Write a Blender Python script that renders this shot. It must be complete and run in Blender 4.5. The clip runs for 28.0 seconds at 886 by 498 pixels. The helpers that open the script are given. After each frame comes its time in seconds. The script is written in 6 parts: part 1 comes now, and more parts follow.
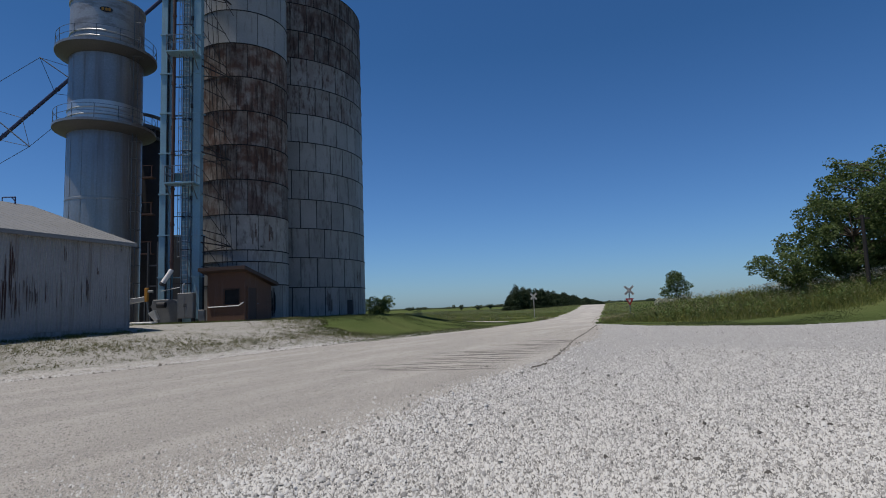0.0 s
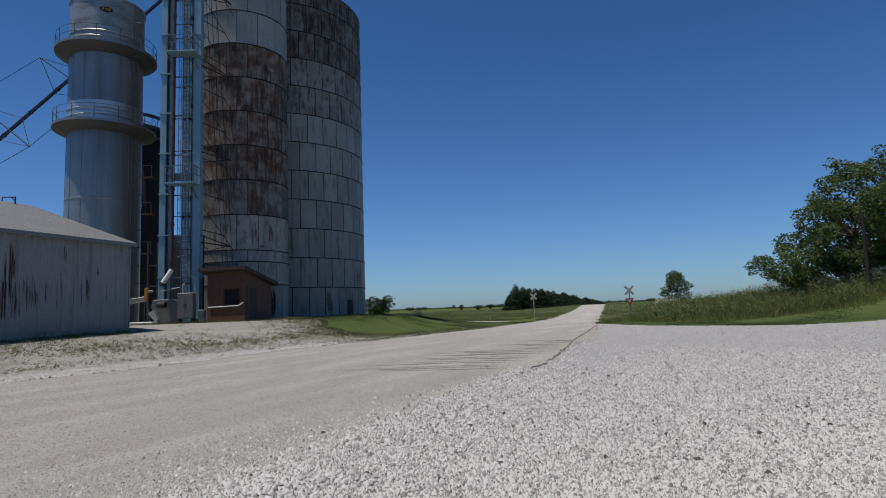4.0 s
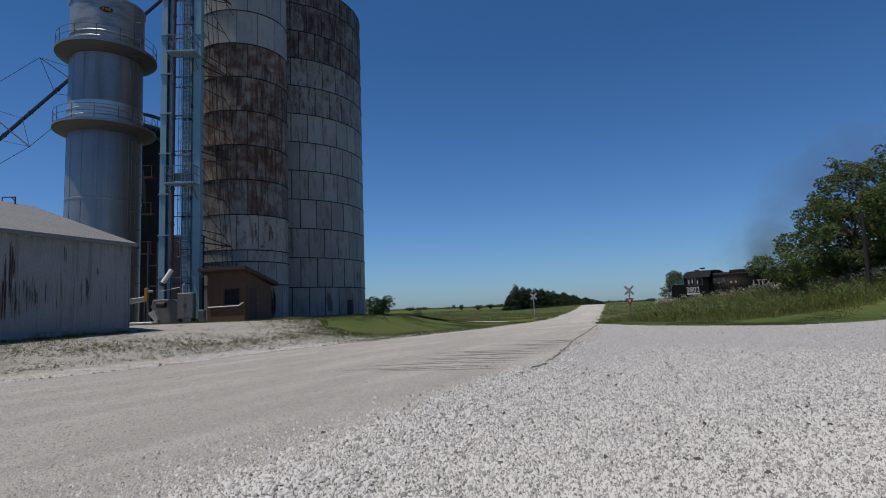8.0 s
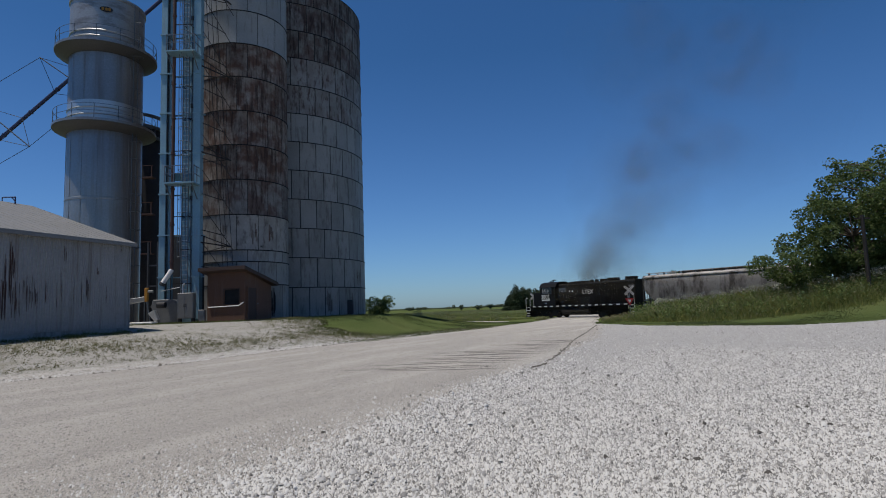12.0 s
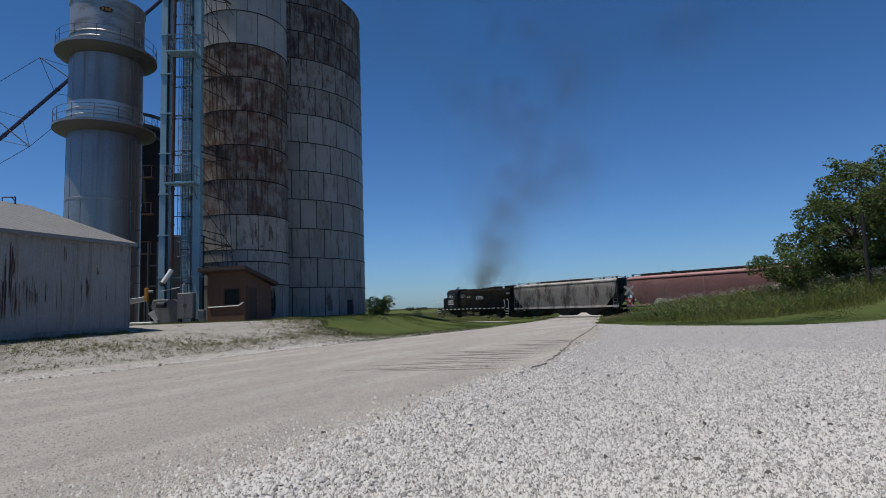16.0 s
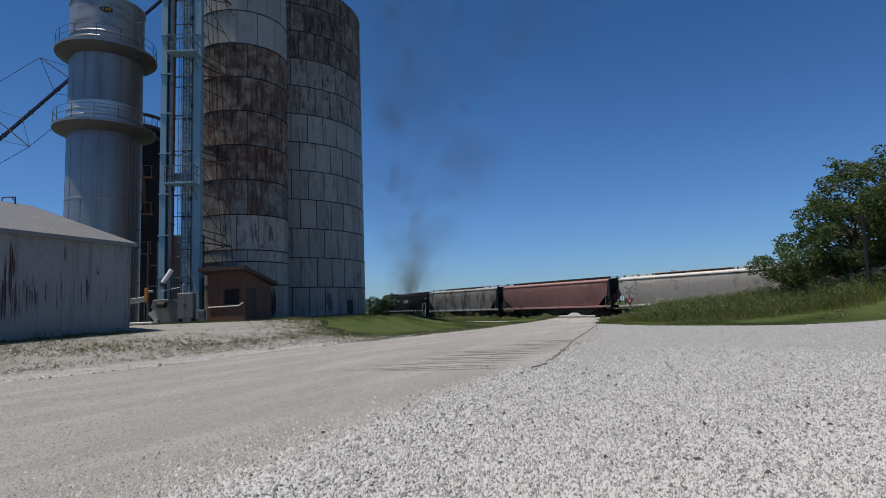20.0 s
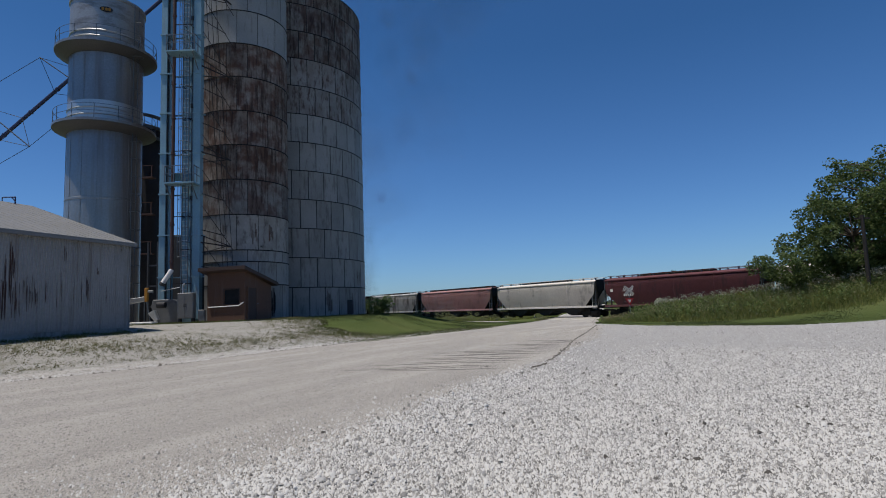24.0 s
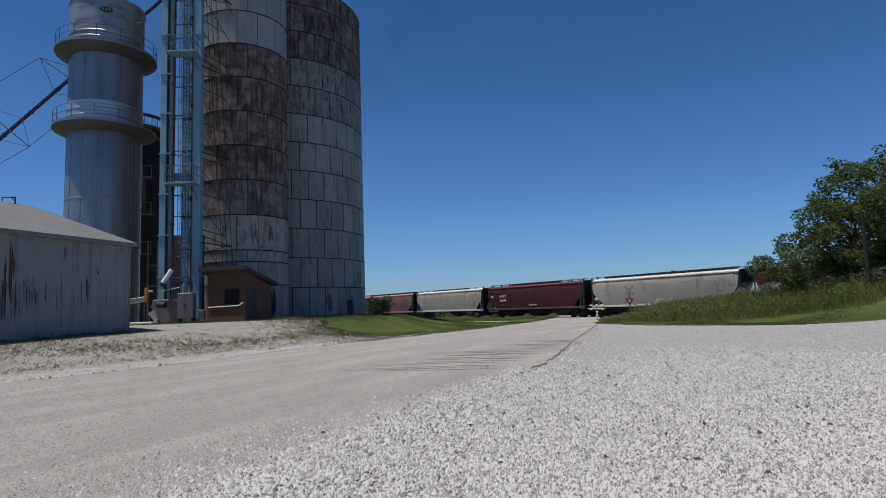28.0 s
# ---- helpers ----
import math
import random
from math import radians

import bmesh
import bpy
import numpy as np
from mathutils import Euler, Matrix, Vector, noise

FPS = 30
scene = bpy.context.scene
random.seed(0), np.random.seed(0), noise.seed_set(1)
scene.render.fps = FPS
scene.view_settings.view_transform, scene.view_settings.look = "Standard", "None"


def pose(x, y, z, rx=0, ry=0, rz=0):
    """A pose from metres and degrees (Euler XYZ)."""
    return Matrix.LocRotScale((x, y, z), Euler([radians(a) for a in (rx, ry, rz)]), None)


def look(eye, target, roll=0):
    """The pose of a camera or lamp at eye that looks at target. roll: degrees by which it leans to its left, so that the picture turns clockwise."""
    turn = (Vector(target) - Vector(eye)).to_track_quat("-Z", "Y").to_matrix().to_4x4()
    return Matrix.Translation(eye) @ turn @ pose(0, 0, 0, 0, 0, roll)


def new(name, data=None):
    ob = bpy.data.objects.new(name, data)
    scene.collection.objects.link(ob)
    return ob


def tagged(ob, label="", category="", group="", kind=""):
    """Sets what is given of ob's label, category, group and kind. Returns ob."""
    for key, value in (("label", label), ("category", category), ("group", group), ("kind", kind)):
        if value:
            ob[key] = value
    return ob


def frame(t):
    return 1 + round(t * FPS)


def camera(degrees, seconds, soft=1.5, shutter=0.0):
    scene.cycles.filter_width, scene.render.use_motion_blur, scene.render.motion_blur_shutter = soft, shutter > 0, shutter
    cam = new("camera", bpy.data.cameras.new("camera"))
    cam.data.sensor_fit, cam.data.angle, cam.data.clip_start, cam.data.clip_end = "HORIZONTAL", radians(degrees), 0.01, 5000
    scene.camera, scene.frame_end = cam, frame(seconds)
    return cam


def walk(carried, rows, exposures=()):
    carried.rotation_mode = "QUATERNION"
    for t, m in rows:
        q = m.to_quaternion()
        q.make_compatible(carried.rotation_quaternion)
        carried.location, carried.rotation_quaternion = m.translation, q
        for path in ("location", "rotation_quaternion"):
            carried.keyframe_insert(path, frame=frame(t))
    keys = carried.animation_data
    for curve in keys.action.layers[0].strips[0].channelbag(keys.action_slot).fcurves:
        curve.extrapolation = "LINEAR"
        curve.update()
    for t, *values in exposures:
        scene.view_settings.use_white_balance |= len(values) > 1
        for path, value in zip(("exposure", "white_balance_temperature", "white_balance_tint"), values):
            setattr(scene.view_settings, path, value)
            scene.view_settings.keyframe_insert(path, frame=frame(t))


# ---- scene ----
cam = camera(76.34, 28.0, soft=1.0)
scene.cycles.transparent_max_bounces = 256
EYE = Vector((0.0, 0.0, 1.45))
PITCH, LEAN = 5.90, -2.12
VIEW = look(EYE, EYE + Vector((0, math.cos(radians(PITCH)), math.sin(radians(PITCH)))), LEAN)
walk(cam, [(0.0, VIEW), (28.0, VIEW)], exposures=[(0.0, -0.03), (12.0, -0.03), (15.0, 0.05), (28.0, 0.05)])

# ---- light ----
SUN_ELEV = radians(74.0)
SUN_AZ = Vector((-0.92, -0.39, 0)).normalized()
SUN_DIR = (SUN_AZ * math.cos(SUN_ELEV) + Vector((0, 0, math.sin(SUN_ELEV)))).normalized()
world = bpy.data.worlds.new("sky")
scene.world = world
world.use_nodes = True
wn = world.node_tree
sky = wn.nodes.new("ShaderNodeTexSky")
sky.sky_type, sky.sun_disc = "NISHITA", False
sky.sun_elevation = SUN_ELEV
sky.sun_rotation = math.atan2(SUN_AZ.x, SUN_AZ.y)
sky.air_density, sky.dust_density, sky.ozone_density = 1.0, 0.4, 3.0
# the clear air of the day: deeper blue overhead, pale blue haze low down
where = wn.nodes.new("ShaderNodeTexCoord")
split = wn.nodes.new("ShaderNodeSeparateXYZ")
wn.links.new(where.outputs["Generated"], split.inputs[0])
rise = wn.nodes.new("ShaderNodeMapRange")
rise.inputs["From Min"].default_value, rise.inputs["From Max"].default_value = 0.0, 0.42
wn.links.new(split.outputs["Z"], rise.inputs["Value"])
haze = wn.nodes.new("ShaderNodeMix")
haze.data_type = "RGBA"
haze.inputs["A"].default_value, haze.inputs["B"].default_value = (0.85, 1.26, 1.90, 1), (0.47, 0.94, 1.41, 1)
wn.links.new(rise.outputs[0], haze.inputs["Factor"])
tone = wn.nodes.new("ShaderNodeMix")
tone.data_type, tone.blend_type = "RGBA", "MULTIPLY"
tone.inputs["Factor"].default_value = 1.0
wn.links.new(sky.outputs[0], tone.inputs["A"])
wn.links.new(haze.outputs["Result"], tone.inputs["B"])
wn.links.new(tone.outputs["Result"], wn.nodes["Background"].inputs[0])
wn.nodes["Background"].inputs[1].default_value = 0.055
sun = new("sun", bpy.data.lights.new("sun", "SUN"))
sun.data.energy, sun.data.angle, sun.data.color = 4.2, radians(0.53), (1.0, 0.935, 0.835)
sun.matrix_world = look(SUN_DIR * 100, (0, 0, 0))


# ---- materials ----
def surf(name, base, dark=None, rough=0.8, metal=0.0, grain=20.0, patch=1.5, mix=0.5, bump=0.2, bump_size=0.01,
         stain=None, stain_amt=0.0, stain_scale=(1, 1, 0.12), vary=0.0, coord="Object", tint=None, tint_scale=0.2, tint_amt=0.6, gloss=0.4, stain_op=0.9):
    """A dielectric or metal surface: two scales of colour variation, fine relief and vertical or even stains."""
    m = bpy.data.materials.new(name)
    m.use_nodes = True
    nt, n = m.node_tree, m.node_tree.nodes
    b = n["Principled BSDF"]
    b.inputs["Metallic"].default_value = metal
    b.inputs["Specular IOR Level"].default_value = gloss
    tc = n.new("ShaderNodeTexCoord")
    info = n.new("ShaderNodeObjectInfo")
    shift = n.new("ShaderNodeVectorMath")
    shift.operation = "ADD"
    nt.links.new(tc.outputs[coord], shift.inputs[0])
    if vary:
        rnd = n.new("ShaderNodeVectorMath")
        rnd.operation = "SCALE"
        rnd.inputs[0].default_value = (37.0, 61.0, 23.0)
        nt.links.new(info.outputs["Random"], rnd.inputs["Scale"])
        nt.links.new(rnd.outputs[0], shift.inputs[1])
    vec = shift.outputs[0]

    def tex(scale, detail=4.0, stretch=None, rough_=0.6):
        t = n.new("ShaderNodeTexNoise")
        t.inputs["Scale"].default_value = scale
        t.inputs["Detail"].default_value = detail
        t.inputs["Roughness"].default_value = rough_
        v = vec
        if stretch:
            mp = n.new("ShaderNodeMapping")
            mp.inputs["Scale"].default_value = stretch
            nt.links.new(vec, mp.inputs[0])
            v = mp.outputs[0]
        nt.links.new(v, t.inputs["Vector"])
        return t.outputs["Fac"]

    def ramp(fac, lo, hi):
        r = n.new("ShaderNodeMapRange")
        r.inputs["From Min"].default_value, r.inputs["From Max"].default_value = lo, hi
        nt.links.new(fac, r.inputs["Value"])
        return r.outputs[0]

    def blend(fac, a, c, amount=1.0):
        x = n.new("ShaderNodeMix")
        x.data_type = "RGBA"
        if amount != 1.0:
            ml = n.new("ShaderNodeMath")
            ml.operation = "MULTIPLY"
            ml.inputs[1].default_value = amount
            nt.links.new(fac, ml.inputs[0])
            fac = ml.outputs[0]
        nt.links.new(fac, x.inputs["Factor"])
        for sock, val in ((x.inputs["A"], a), (x.inputs["B"], c)):
            if isinstance(val, tuple):
                sock.default_value = (*val, 1)
            else:
                nt.links.new(val, sock)
        return x.outputs["Result"]

    dark = dark or tuple(c * 0.6 for c in base)
    col = blend(ramp(tex(patch), 0.3, 0.7), base, dark, mix)
    fine = tex(grain, 6.0)
    col = blend(ramp(fine, 0.35, 0.75), col, tuple(c * 0.55 for c in base), 0.45)
    if tint:
        col = blend(ramp(tex(tint_scale, 3.0), 0.42, 0.6), col, tint, tint_amt)
    if stain:
        col = blend(ramp(tex(1.0, 5.0, stain_scale, 0.7), 0.62 - 0.3 * stain_amt, 0.72 - 0.2 * stain_amt), col, stain, stain_op)
    if vary:
        hs = n.new("ShaderNodeHueSaturation")
        mr = n.new("ShaderNodeMapRange")
        mr.inputs["To Min"].default_value, mr.inputs["To Max"].default_value = 1 - vary, 1 + vary
        nt.links.new(info.outputs["Random"], mr.inputs["Value"])
        nt.links.new(mr.outputs[0], hs.inputs["Value"])
        nt.links.new(col, hs.inputs["Color"])
        col = hs.outputs[0]
    nt.links.new(col, b.inputs["Base Color"])
    rr = n.new("ShaderNodeMapRange")
    rr.inputs["To Min"].default_value, rr.inputs["To Max"].default_value = max(0.02, rough - 0.12), min(1.0, rough + 0.12)
    nt.links.new(fine, rr.inputs["Value"])
    nt.links.new(rr.outputs[0], b.inputs["Roughness"])
    if bump:
        bp = n.new("ShaderNodeBump")
        bp.inputs["Strength"].default_value, bp.inputs["Distance"].default_value = bump, bump_size
        nt.links.new(fine, bp.inputs["Height"])
        nt.links.new(bp.outputs[0], b.inputs["Normal"])
    return m


def leafy(name, a, c, seeds=0.35, spread=None):
    """Foliage: leaves tinted one by one, with some light passing through."""
    m = bpy.data.materials.new(name)
    m.use_nodes = True
    nt, n = m.node_tree, m.node_tree.nodes
    b = n["Principled BSDF"]
    g = n.new("ShaderNodeNewGeometry")
    x = n.new("ShaderNodeMix")
    x.data_type = "RGBA"
    x.inputs["A"].default_value, x.inputs["B"].default_value = (*a, 1), (*c, 1)
    pick = g.outputs["Random Per Island"]
    if spread:
        r = n.new("ShaderNodeMapRange")
        r.inputs["From Min"].default_value, r.inputs["From Max"].default_value = spread
        nt.links.new(pick, r.inputs["Value"])
        pick = r.outputs[0]
    nt.links.new(pick, x.inputs["Factor"])
    nt.links.new(x.outputs["Result"], b.inputs["Base Color"])
    b.inputs["Roughness"].default_value = 0.6
    b.inputs["Specular IOR Level"].default_value = 0.3
    tr = n.new("ShaderNodeBsdfTranslucent")
    nt.links.new(x.outputs["Result"], tr.inputs["Color"])
    mx = n.new("ShaderNodeMixShader")
    mx.inputs[0].default_value = seeds
    nt.links.new(b.outputs[0], mx.inputs[1])
    nt.links.new(tr.outputs[0], mx.inputs[2])
    nt.links.new(mx.outputs[0], n["Material Output"].inputs[0])
    return m


M = {}
M["grass"] = surf("grass_ground", (0.076, 0.1, 0.036), (0.056, 0.078, 0.027), 0.95, grain=9, patch=0.25, bump=0.6, bump_size=0.05, tint=(0.105, 0.12, 0.048), tint_scale=0.12, gloss=0.0)
# dark end of the chip tones stands in for shadow between stones
M["stone"] = leafy("limestone_chip_gap_shade", (0.115, 0.111, 0.107), (0.5, 0.491, 0.479), 0.0, (0.0, 0.5))
M["stone_road"] = leafy("worn_road_chip", (0.2, 0.188, 0.174), (0.45, 0.428, 0.4), 0.0)
for key in ("stone", "stone_road"):
    M[key].node_tree.nodes["Principled BSDF"].inputs["Roughness"].default_value = 0.95
M["stone_dark"] = surf("dark_chip", (0.075, 0.068, 0.062), None, 0.9, grain=60, patch=9)
M["galv"] = surf("galvanised_blue", (0.275, 0.279, 0.283), (0.19, 0.194, 0.198), 0.55, 0.1, grain=12, patch=0.6, mix=0.7, vary=0.15, stain=(0.08, 0.07, 0.066), stain_amt=0.36, stain_scale=(3.0, 3.0, 0.6), stain_op=0.55)
# pale unrusted sheet, its colour lightened further for sun on the top rings
M["galv_pale_sunlit"] = surf("galvanised_pale_sunlit", (0.31, 0.315, 0.318), (0.235, 0.239, 0.242), 0.55, 0.1, grain=12, patch=0.6, mix=0.7, vary=0.1, stain=(0.12, 0.10, 0.09), stain_amt=0.26, stain_scale=(3.0, 3.0, 0.4), stain_op=0.5)
M["galv_dirty"] = surf("galvanised_dirty", (0.275, 0.273, 0.272), (0.17, 0.164, 0.16), 0.6, 0.08, grain=8, patch=0.9, mix=0.8, vary=0.16, tint=(0.13, 0.09, 0.08), tint_scale=0.8, tint_amt=0.4, stain=(0.05, 0.024, 0.02), stain_amt=0.38, stain_scale=(2.8, 2.8, 0.9), stain_op=0.85)
M["rusty"] = surf("rusted_sheet", (0.25, 0.222, 0.204), (0.11, 0.082, 0.068), 0.85, 0.0, grain=9, patch=1.6, mix=0.9, vary=0.22, tint=(0.075, 0.033, 0.022), tint_scale=1.1, tint_amt=0.85, stain=(0.022, 0.011, 0.008), stain_amt=0.52, stain_scale=(4.6, 4.6, 0.45), stain_op=0.8)
M["rusty_half"] = surf("half_rusted_sheet", (0.22, 0.215, 0.21), (0.12, 0.105, 0.10), 0.75, 0.05, grain=7, patch=1.9, mix=0.9, vary=0.18, tint=(0.075, 0.038, 0.03), tint_scale=1.0, tint_amt=0.75, stain=(0.03, 0.014, 0.011), stain_amt=0.48, stain_scale=(3.6, 3.6, 0.6), stain_op=0.85)
M["joint"] = surf("dark_joint", (0.018, 0.018, 0.02), None, 0.9, grain=8, gloss=0.2)
# steel with shade put into its dark colour
M["dark_steel"] = surf("shadowed_steel", (0.055, 0.06, 0.068), (0.035, 0.036, 0.04), 0.7, 0.1, grain=8, patch=0.8)
# much darker than the tower steel, to paint the gallery's shaded underside
M["gallery"] = surf("gallery_underside_shade", (0.105, 0.102, 0.1), (0.075, 0.07, 0.068), 0.6, 0.2, grain=9, patch=0.8)
M["tower"] = surf("tower_steel", (0.34, 0.333, 0.33), (0.24, 0.232, 0.228), 0.36, 0.6, grain=8, patch=0.4, stain=(0.22, 0.18, 0.157), stain_amt=0.4, stain_scale=(0.9, 0.9, 0.05), stain_op=0.65)
M["head_steel"] = surf("weathered_galvanised", (0.42, 0.41, 0.40), (0.30, 0.285, 0.275), 0.4, 0.5, grain=9, patch=0.5, stain=(0.15, 0.125, 0.11), stain_amt=0.4, stain_scale=(0.5, 0.5, 1.6), stain_op=0.6)
M["bright_steel"] = surf("bright_galvanised", (0.58, 0.59, 0.60), None, 0.38, 0.75, grain=14, patch=0.8)
M["leg"] = surf("blue_trunking", (0.22, 0.37, 0.46), (0.15, 0.255, 0.325), 0.55, 0.1, grain=9, patch=0.6, stain=(0.24, 0.22, 0.20), stain_amt=0.2, stain_scale=(3, 3, 0.3), stain_op=0.6)
M["pale_dirty"] = surf("pale_weathered_sheet", (0.33, 0.32, 0.308), (0.22, 0.21, 0.2), 0.8, 0.0, grain=7, patch=1.6, mix=0.9, vary=0.12, stain=(0.05, 0.034, 0.028), stain_amt=0.36, stain_scale=(2.2, 2.2, 0.8), stain_op=0.75)
M["steel"] = surf("weathered_steel", (0.16, 0.185, 0.21), None, 0.5, 0.5, grain=14)
M["pipe_brown"] = surf("rusty_pipe", (0.10, 0.055, 0.047), (0.06, 0.035, 0.03), 0.75, 0.2, grain=9, patch=1.5)
M["dark"] = surf("dark_metal", (0.035, 0.035, 0.04), None, 0.7, 0.2, grain=10)
M["navy"] = surf("dark_blue_tube", (0.045, 0.06, 0.13), None, 0.5, 0.2, grain=10)
M["barn"] = surf("white_barn_sheet", (0.265, 0.266, 0.268), (0.185, 0.186, 0.19), 0.65, 0.0, grain=9, patch=0.7, vary=0.06, stain=(0.12, 0.095, 0.085), stain_amt=0.3, stain_scale=(3.4, 3.4, 0.14), stain_op=0.6)
M["roof_sheet"] = surf("barn_roof_sheet", (0.205, 0.204, 0.202), (0.155, 0.154, 0.153), 0.6, 0.2, grain=9, patch=0.6)
M["brown"] = surf("brown_siding", (0.115, 0.06, 0.039), (0.072, 0.04, 0.028), 0.75, grain=16, patch=1.5, stain=(0.11, 0.07, 0.053), stain_amt=0.25, stain_scale=(3, 3, 0.3))
M["brown_trim"] = surf("brown_trim", (0.055, 0.034, 0.028), None, 0.7, grain=16)
M["glass"] = surf("dark_glass", (0.02, 0.022, 0.025), None, 0.08, 0.0, grain=3, bump=0)
M["grey_box"] = surf("grey_cabinet_paint", (0.17, 0.175, 0.18), None, 0.5, 0.1, grain=14)
M["yellow"] = surf("yellow_paint", (0.45, 0.21, 0.03), None, 0.6, grain=14)
M["streak"] = surf("rust_streak", (0.055, 0.026, 0.022), (0.03, 0.017, 0.015), 0.95, grain=12)
M["white"] = surf("white_paint", (0.72, 0.72, 0.70), None, 0.5, grain=14, patch=3)
M["red"] = surf("sign_red", (0.42, 0.024, 0.028), None, 0.45, grain=14)
M["sign_grey"] = surf("sign_white", (0.58, 0.53, 0.49), None, 0.5, grain=14)
M["wood"] = surf("weathered_pole", (0.03, 0.026, 0.024), None, 0.9, grain=12, stain=(0.04, 0.032, 0.028), stain_amt=0.3, stain_scale=(6, 6, 0.3))
M["bark"] = surf("bark", (0.10, 0.08, 0.06), None, 0.95, grain=10, bump=0.8, bump_size=0.03)
M["loco"] = surf("black_loco_paint", (0.010, 0.010, 0.011), (0.007, 0.007, 0.008), 0.55, 0.0, gloss=0.12, grain=8, patch=0.6, stain=(0.022, 0.02, 0.018), stain_amt=0.08, stain_scale=(2, 2, 0.2))
M["under"] = surf("grimy_running_gear", (0.016, 0.014, 0.012), None, 0.9, 0.0, grain=10)
M["wheel"] = surf("wheel_steel", (0.03, 0.024, 0.02), None, 0.7, 0.3, grain=14)
M["car_grey"] = surf("hopper_grey_dirty", (0.45, 0.425, 0.405), (0.27, 0.25, 0.238), 0.7, grain=6, patch=0.6, stain=(0.07, 0.06, 0.056), stain_amt=0.46, stain_scale=(0.9, 0.9, 0.3), stain_op=0.85)
M["car_light"] = surf("hopper_grey_light", (0.72, 0.67, 0.615), (0.54, 0.50, 0.455), 0.7, grain=6, patch=0.5, stain=(0.17, 0.152, 0.14), stain_amt=0.24, stain_scale=(0.6, 0.6, 0.45), stain_op=0.65)
M["car_red"] = surf("hopper_faded_red", (0.41, 0.215, 0.21), (0.31, 0.155, 0.152), 0.75, grain=6, patch=0.5, tint=(0.33, 0.25, 0.24), tint_scale=0.35, tint_amt=0.5, stain=(0.21, 0.115, 0.112), stain_amt=0.3, stain_scale=(0.6, 0.6, 0.3), stain_op=0.75)
M["car_maroon"] = surf("hopper_maroon", (0.15, 0.05, 0.056), (0.11, 0.036, 0.041), 0.6, grain=6, patch=0.5, stain=(0.07, 0.034, 0.037), stain_amt=0.25, stain_scale=(0.9, 0.9, 0.25))
# near-black stands in for shade in the open ends and bays
M["car_end_shade"] = surf("hopper_end_shade", (0.022, 0.02, 0.02), None, 0.8, grain=6)
M["ballast"] = surf("ballast", (0.17, 0.155, 0.14), (0.11, 0.10, 0.09), 0.95, grain=18, patch=1.0, bump=1.0, bump_size=0.04)
M["clod"] = surf("dark_clod", (0.12, 0.108, 0.095), (0.075, 0.067, 0.058), 0.95, grain=18, patch=1.0)
M["rail"] = surf("rail_steel", (0.16, 0.10, 0.07), None, 0.5, 0.6, grain=14)
M["tie"] = surf("tie_wood", (0.06, 0.05, 0.042), None, 0.95, grain=12)
M["leaf"] = leafy("walnut_leaf", (0.043, 0.074, 0.021), (0.132, 0.172, 0.054), 0.4)
M["leaf_dark"] = leafy("cedar_leaf", (0.018, 0.035, 0.014), (0.04, 0.06, 0.022), 0.15)
M["leaf_young"] = leafy("young_tree_leaf", (0.055, 0.09, 0.03), (0.11, 0.155, 0.058))
M["blade"] = leafy("tall_grass_blade", (0.12, 0.17, 0.042), (0.37, 0.37, 0.135), 0.45)
M["pale_flower"] = leafy("pale_weed_flower", (0.30, 0.31, 0.22), (0.52, 0.52, 0.42), 0.35)
# far leaves are paler than near ones: air haze put into the colour
M["far_leaf_haze"] = leafy("hazed_foliage", (0.075, 0.10, 0.06), (0.135, 0.165, 0.105), 0.3)
M["blade_short"] = leafy("mown_grass_blade", (0.077, 0.106, 0.036), (0.138, 0.162, 0.062), 0.5)
M["weed_leaf"] = leafy("broad_weed_leaf", (0.08, 0.13, 0.032), (0.17, 0.22, 0.07), 0.4)
M["seed"] = leafy("dry_seed_head", (0.17, 0.155, 0.075), (0.30, 0.27, 0.15), 0.3)
M["weed"] = leafy("gravel_weed", (0.075, 0.08, 0.035), (0.16, 0.15, 0.065), 0.3)
M["pale_weed"] = leafy("pale_verge_weed", (0.13, 0.15, 0.06), (0.27, 0.27, 0.14), 0.35)
M["hay"] = leafy("meadow_blade", (0.17, 0.198, 0.08), (0.35, 0.34, 0.165), 0.4)
M["text"] = surf("white_lettering", (0.75, 0.75, 0.73), None, 0.6, grain=20, bump=0)


def sooty(name, most):
    """Thin dark haze, thicker and thinner in wisps."""
    m = bpy.data.materials.new(name)
    m.use_nodes = True
    nt, n = m.node_tree, m.node_tree.nodes
    b = n["Principled BSDF"]
    b.inputs["Base Color"].default_value = (0.15, 0.137, 0.11, 1)
    b.inputs["Roughness"].default_value = 1.0
    b.inputs["Specular IOR Level"].default_value = 0.0
    tc = n.new("ShaderNodeTexCoord")
    wisp = n.new("ShaderNodeTexNoise")
    wisp.inputs["Scale"].default_value, wisp.inputs["Detail"].default_value = 0.6, 2.0
    nt.links.new(tc.outputs["Object"], wisp.inputs["Vector"])
    thin = n.new("ShaderNodeMapRange")
    for k, v in (("From Min", 0.25), ("From Max", 0.75), ("To Min", most * 0.35), ("To Max", most)):
        thin.inputs[k].default_value = v
    nt.links.new(wisp.outputs["Fac"], thin.inputs["Value"])
    nt.links.new(thin.outputs[0], b.inputs["Alpha"])
    return m


M["soot"] = sooty("soot_haze", 0.0058)
M["soot_mid"] = sooty("soot_haze_mid", 0.011)
M["soot_thick"] = sooty("soot_haze_thick", 0.016)
M["soot_base"] = sooty("soot_haze_base", 0.032)


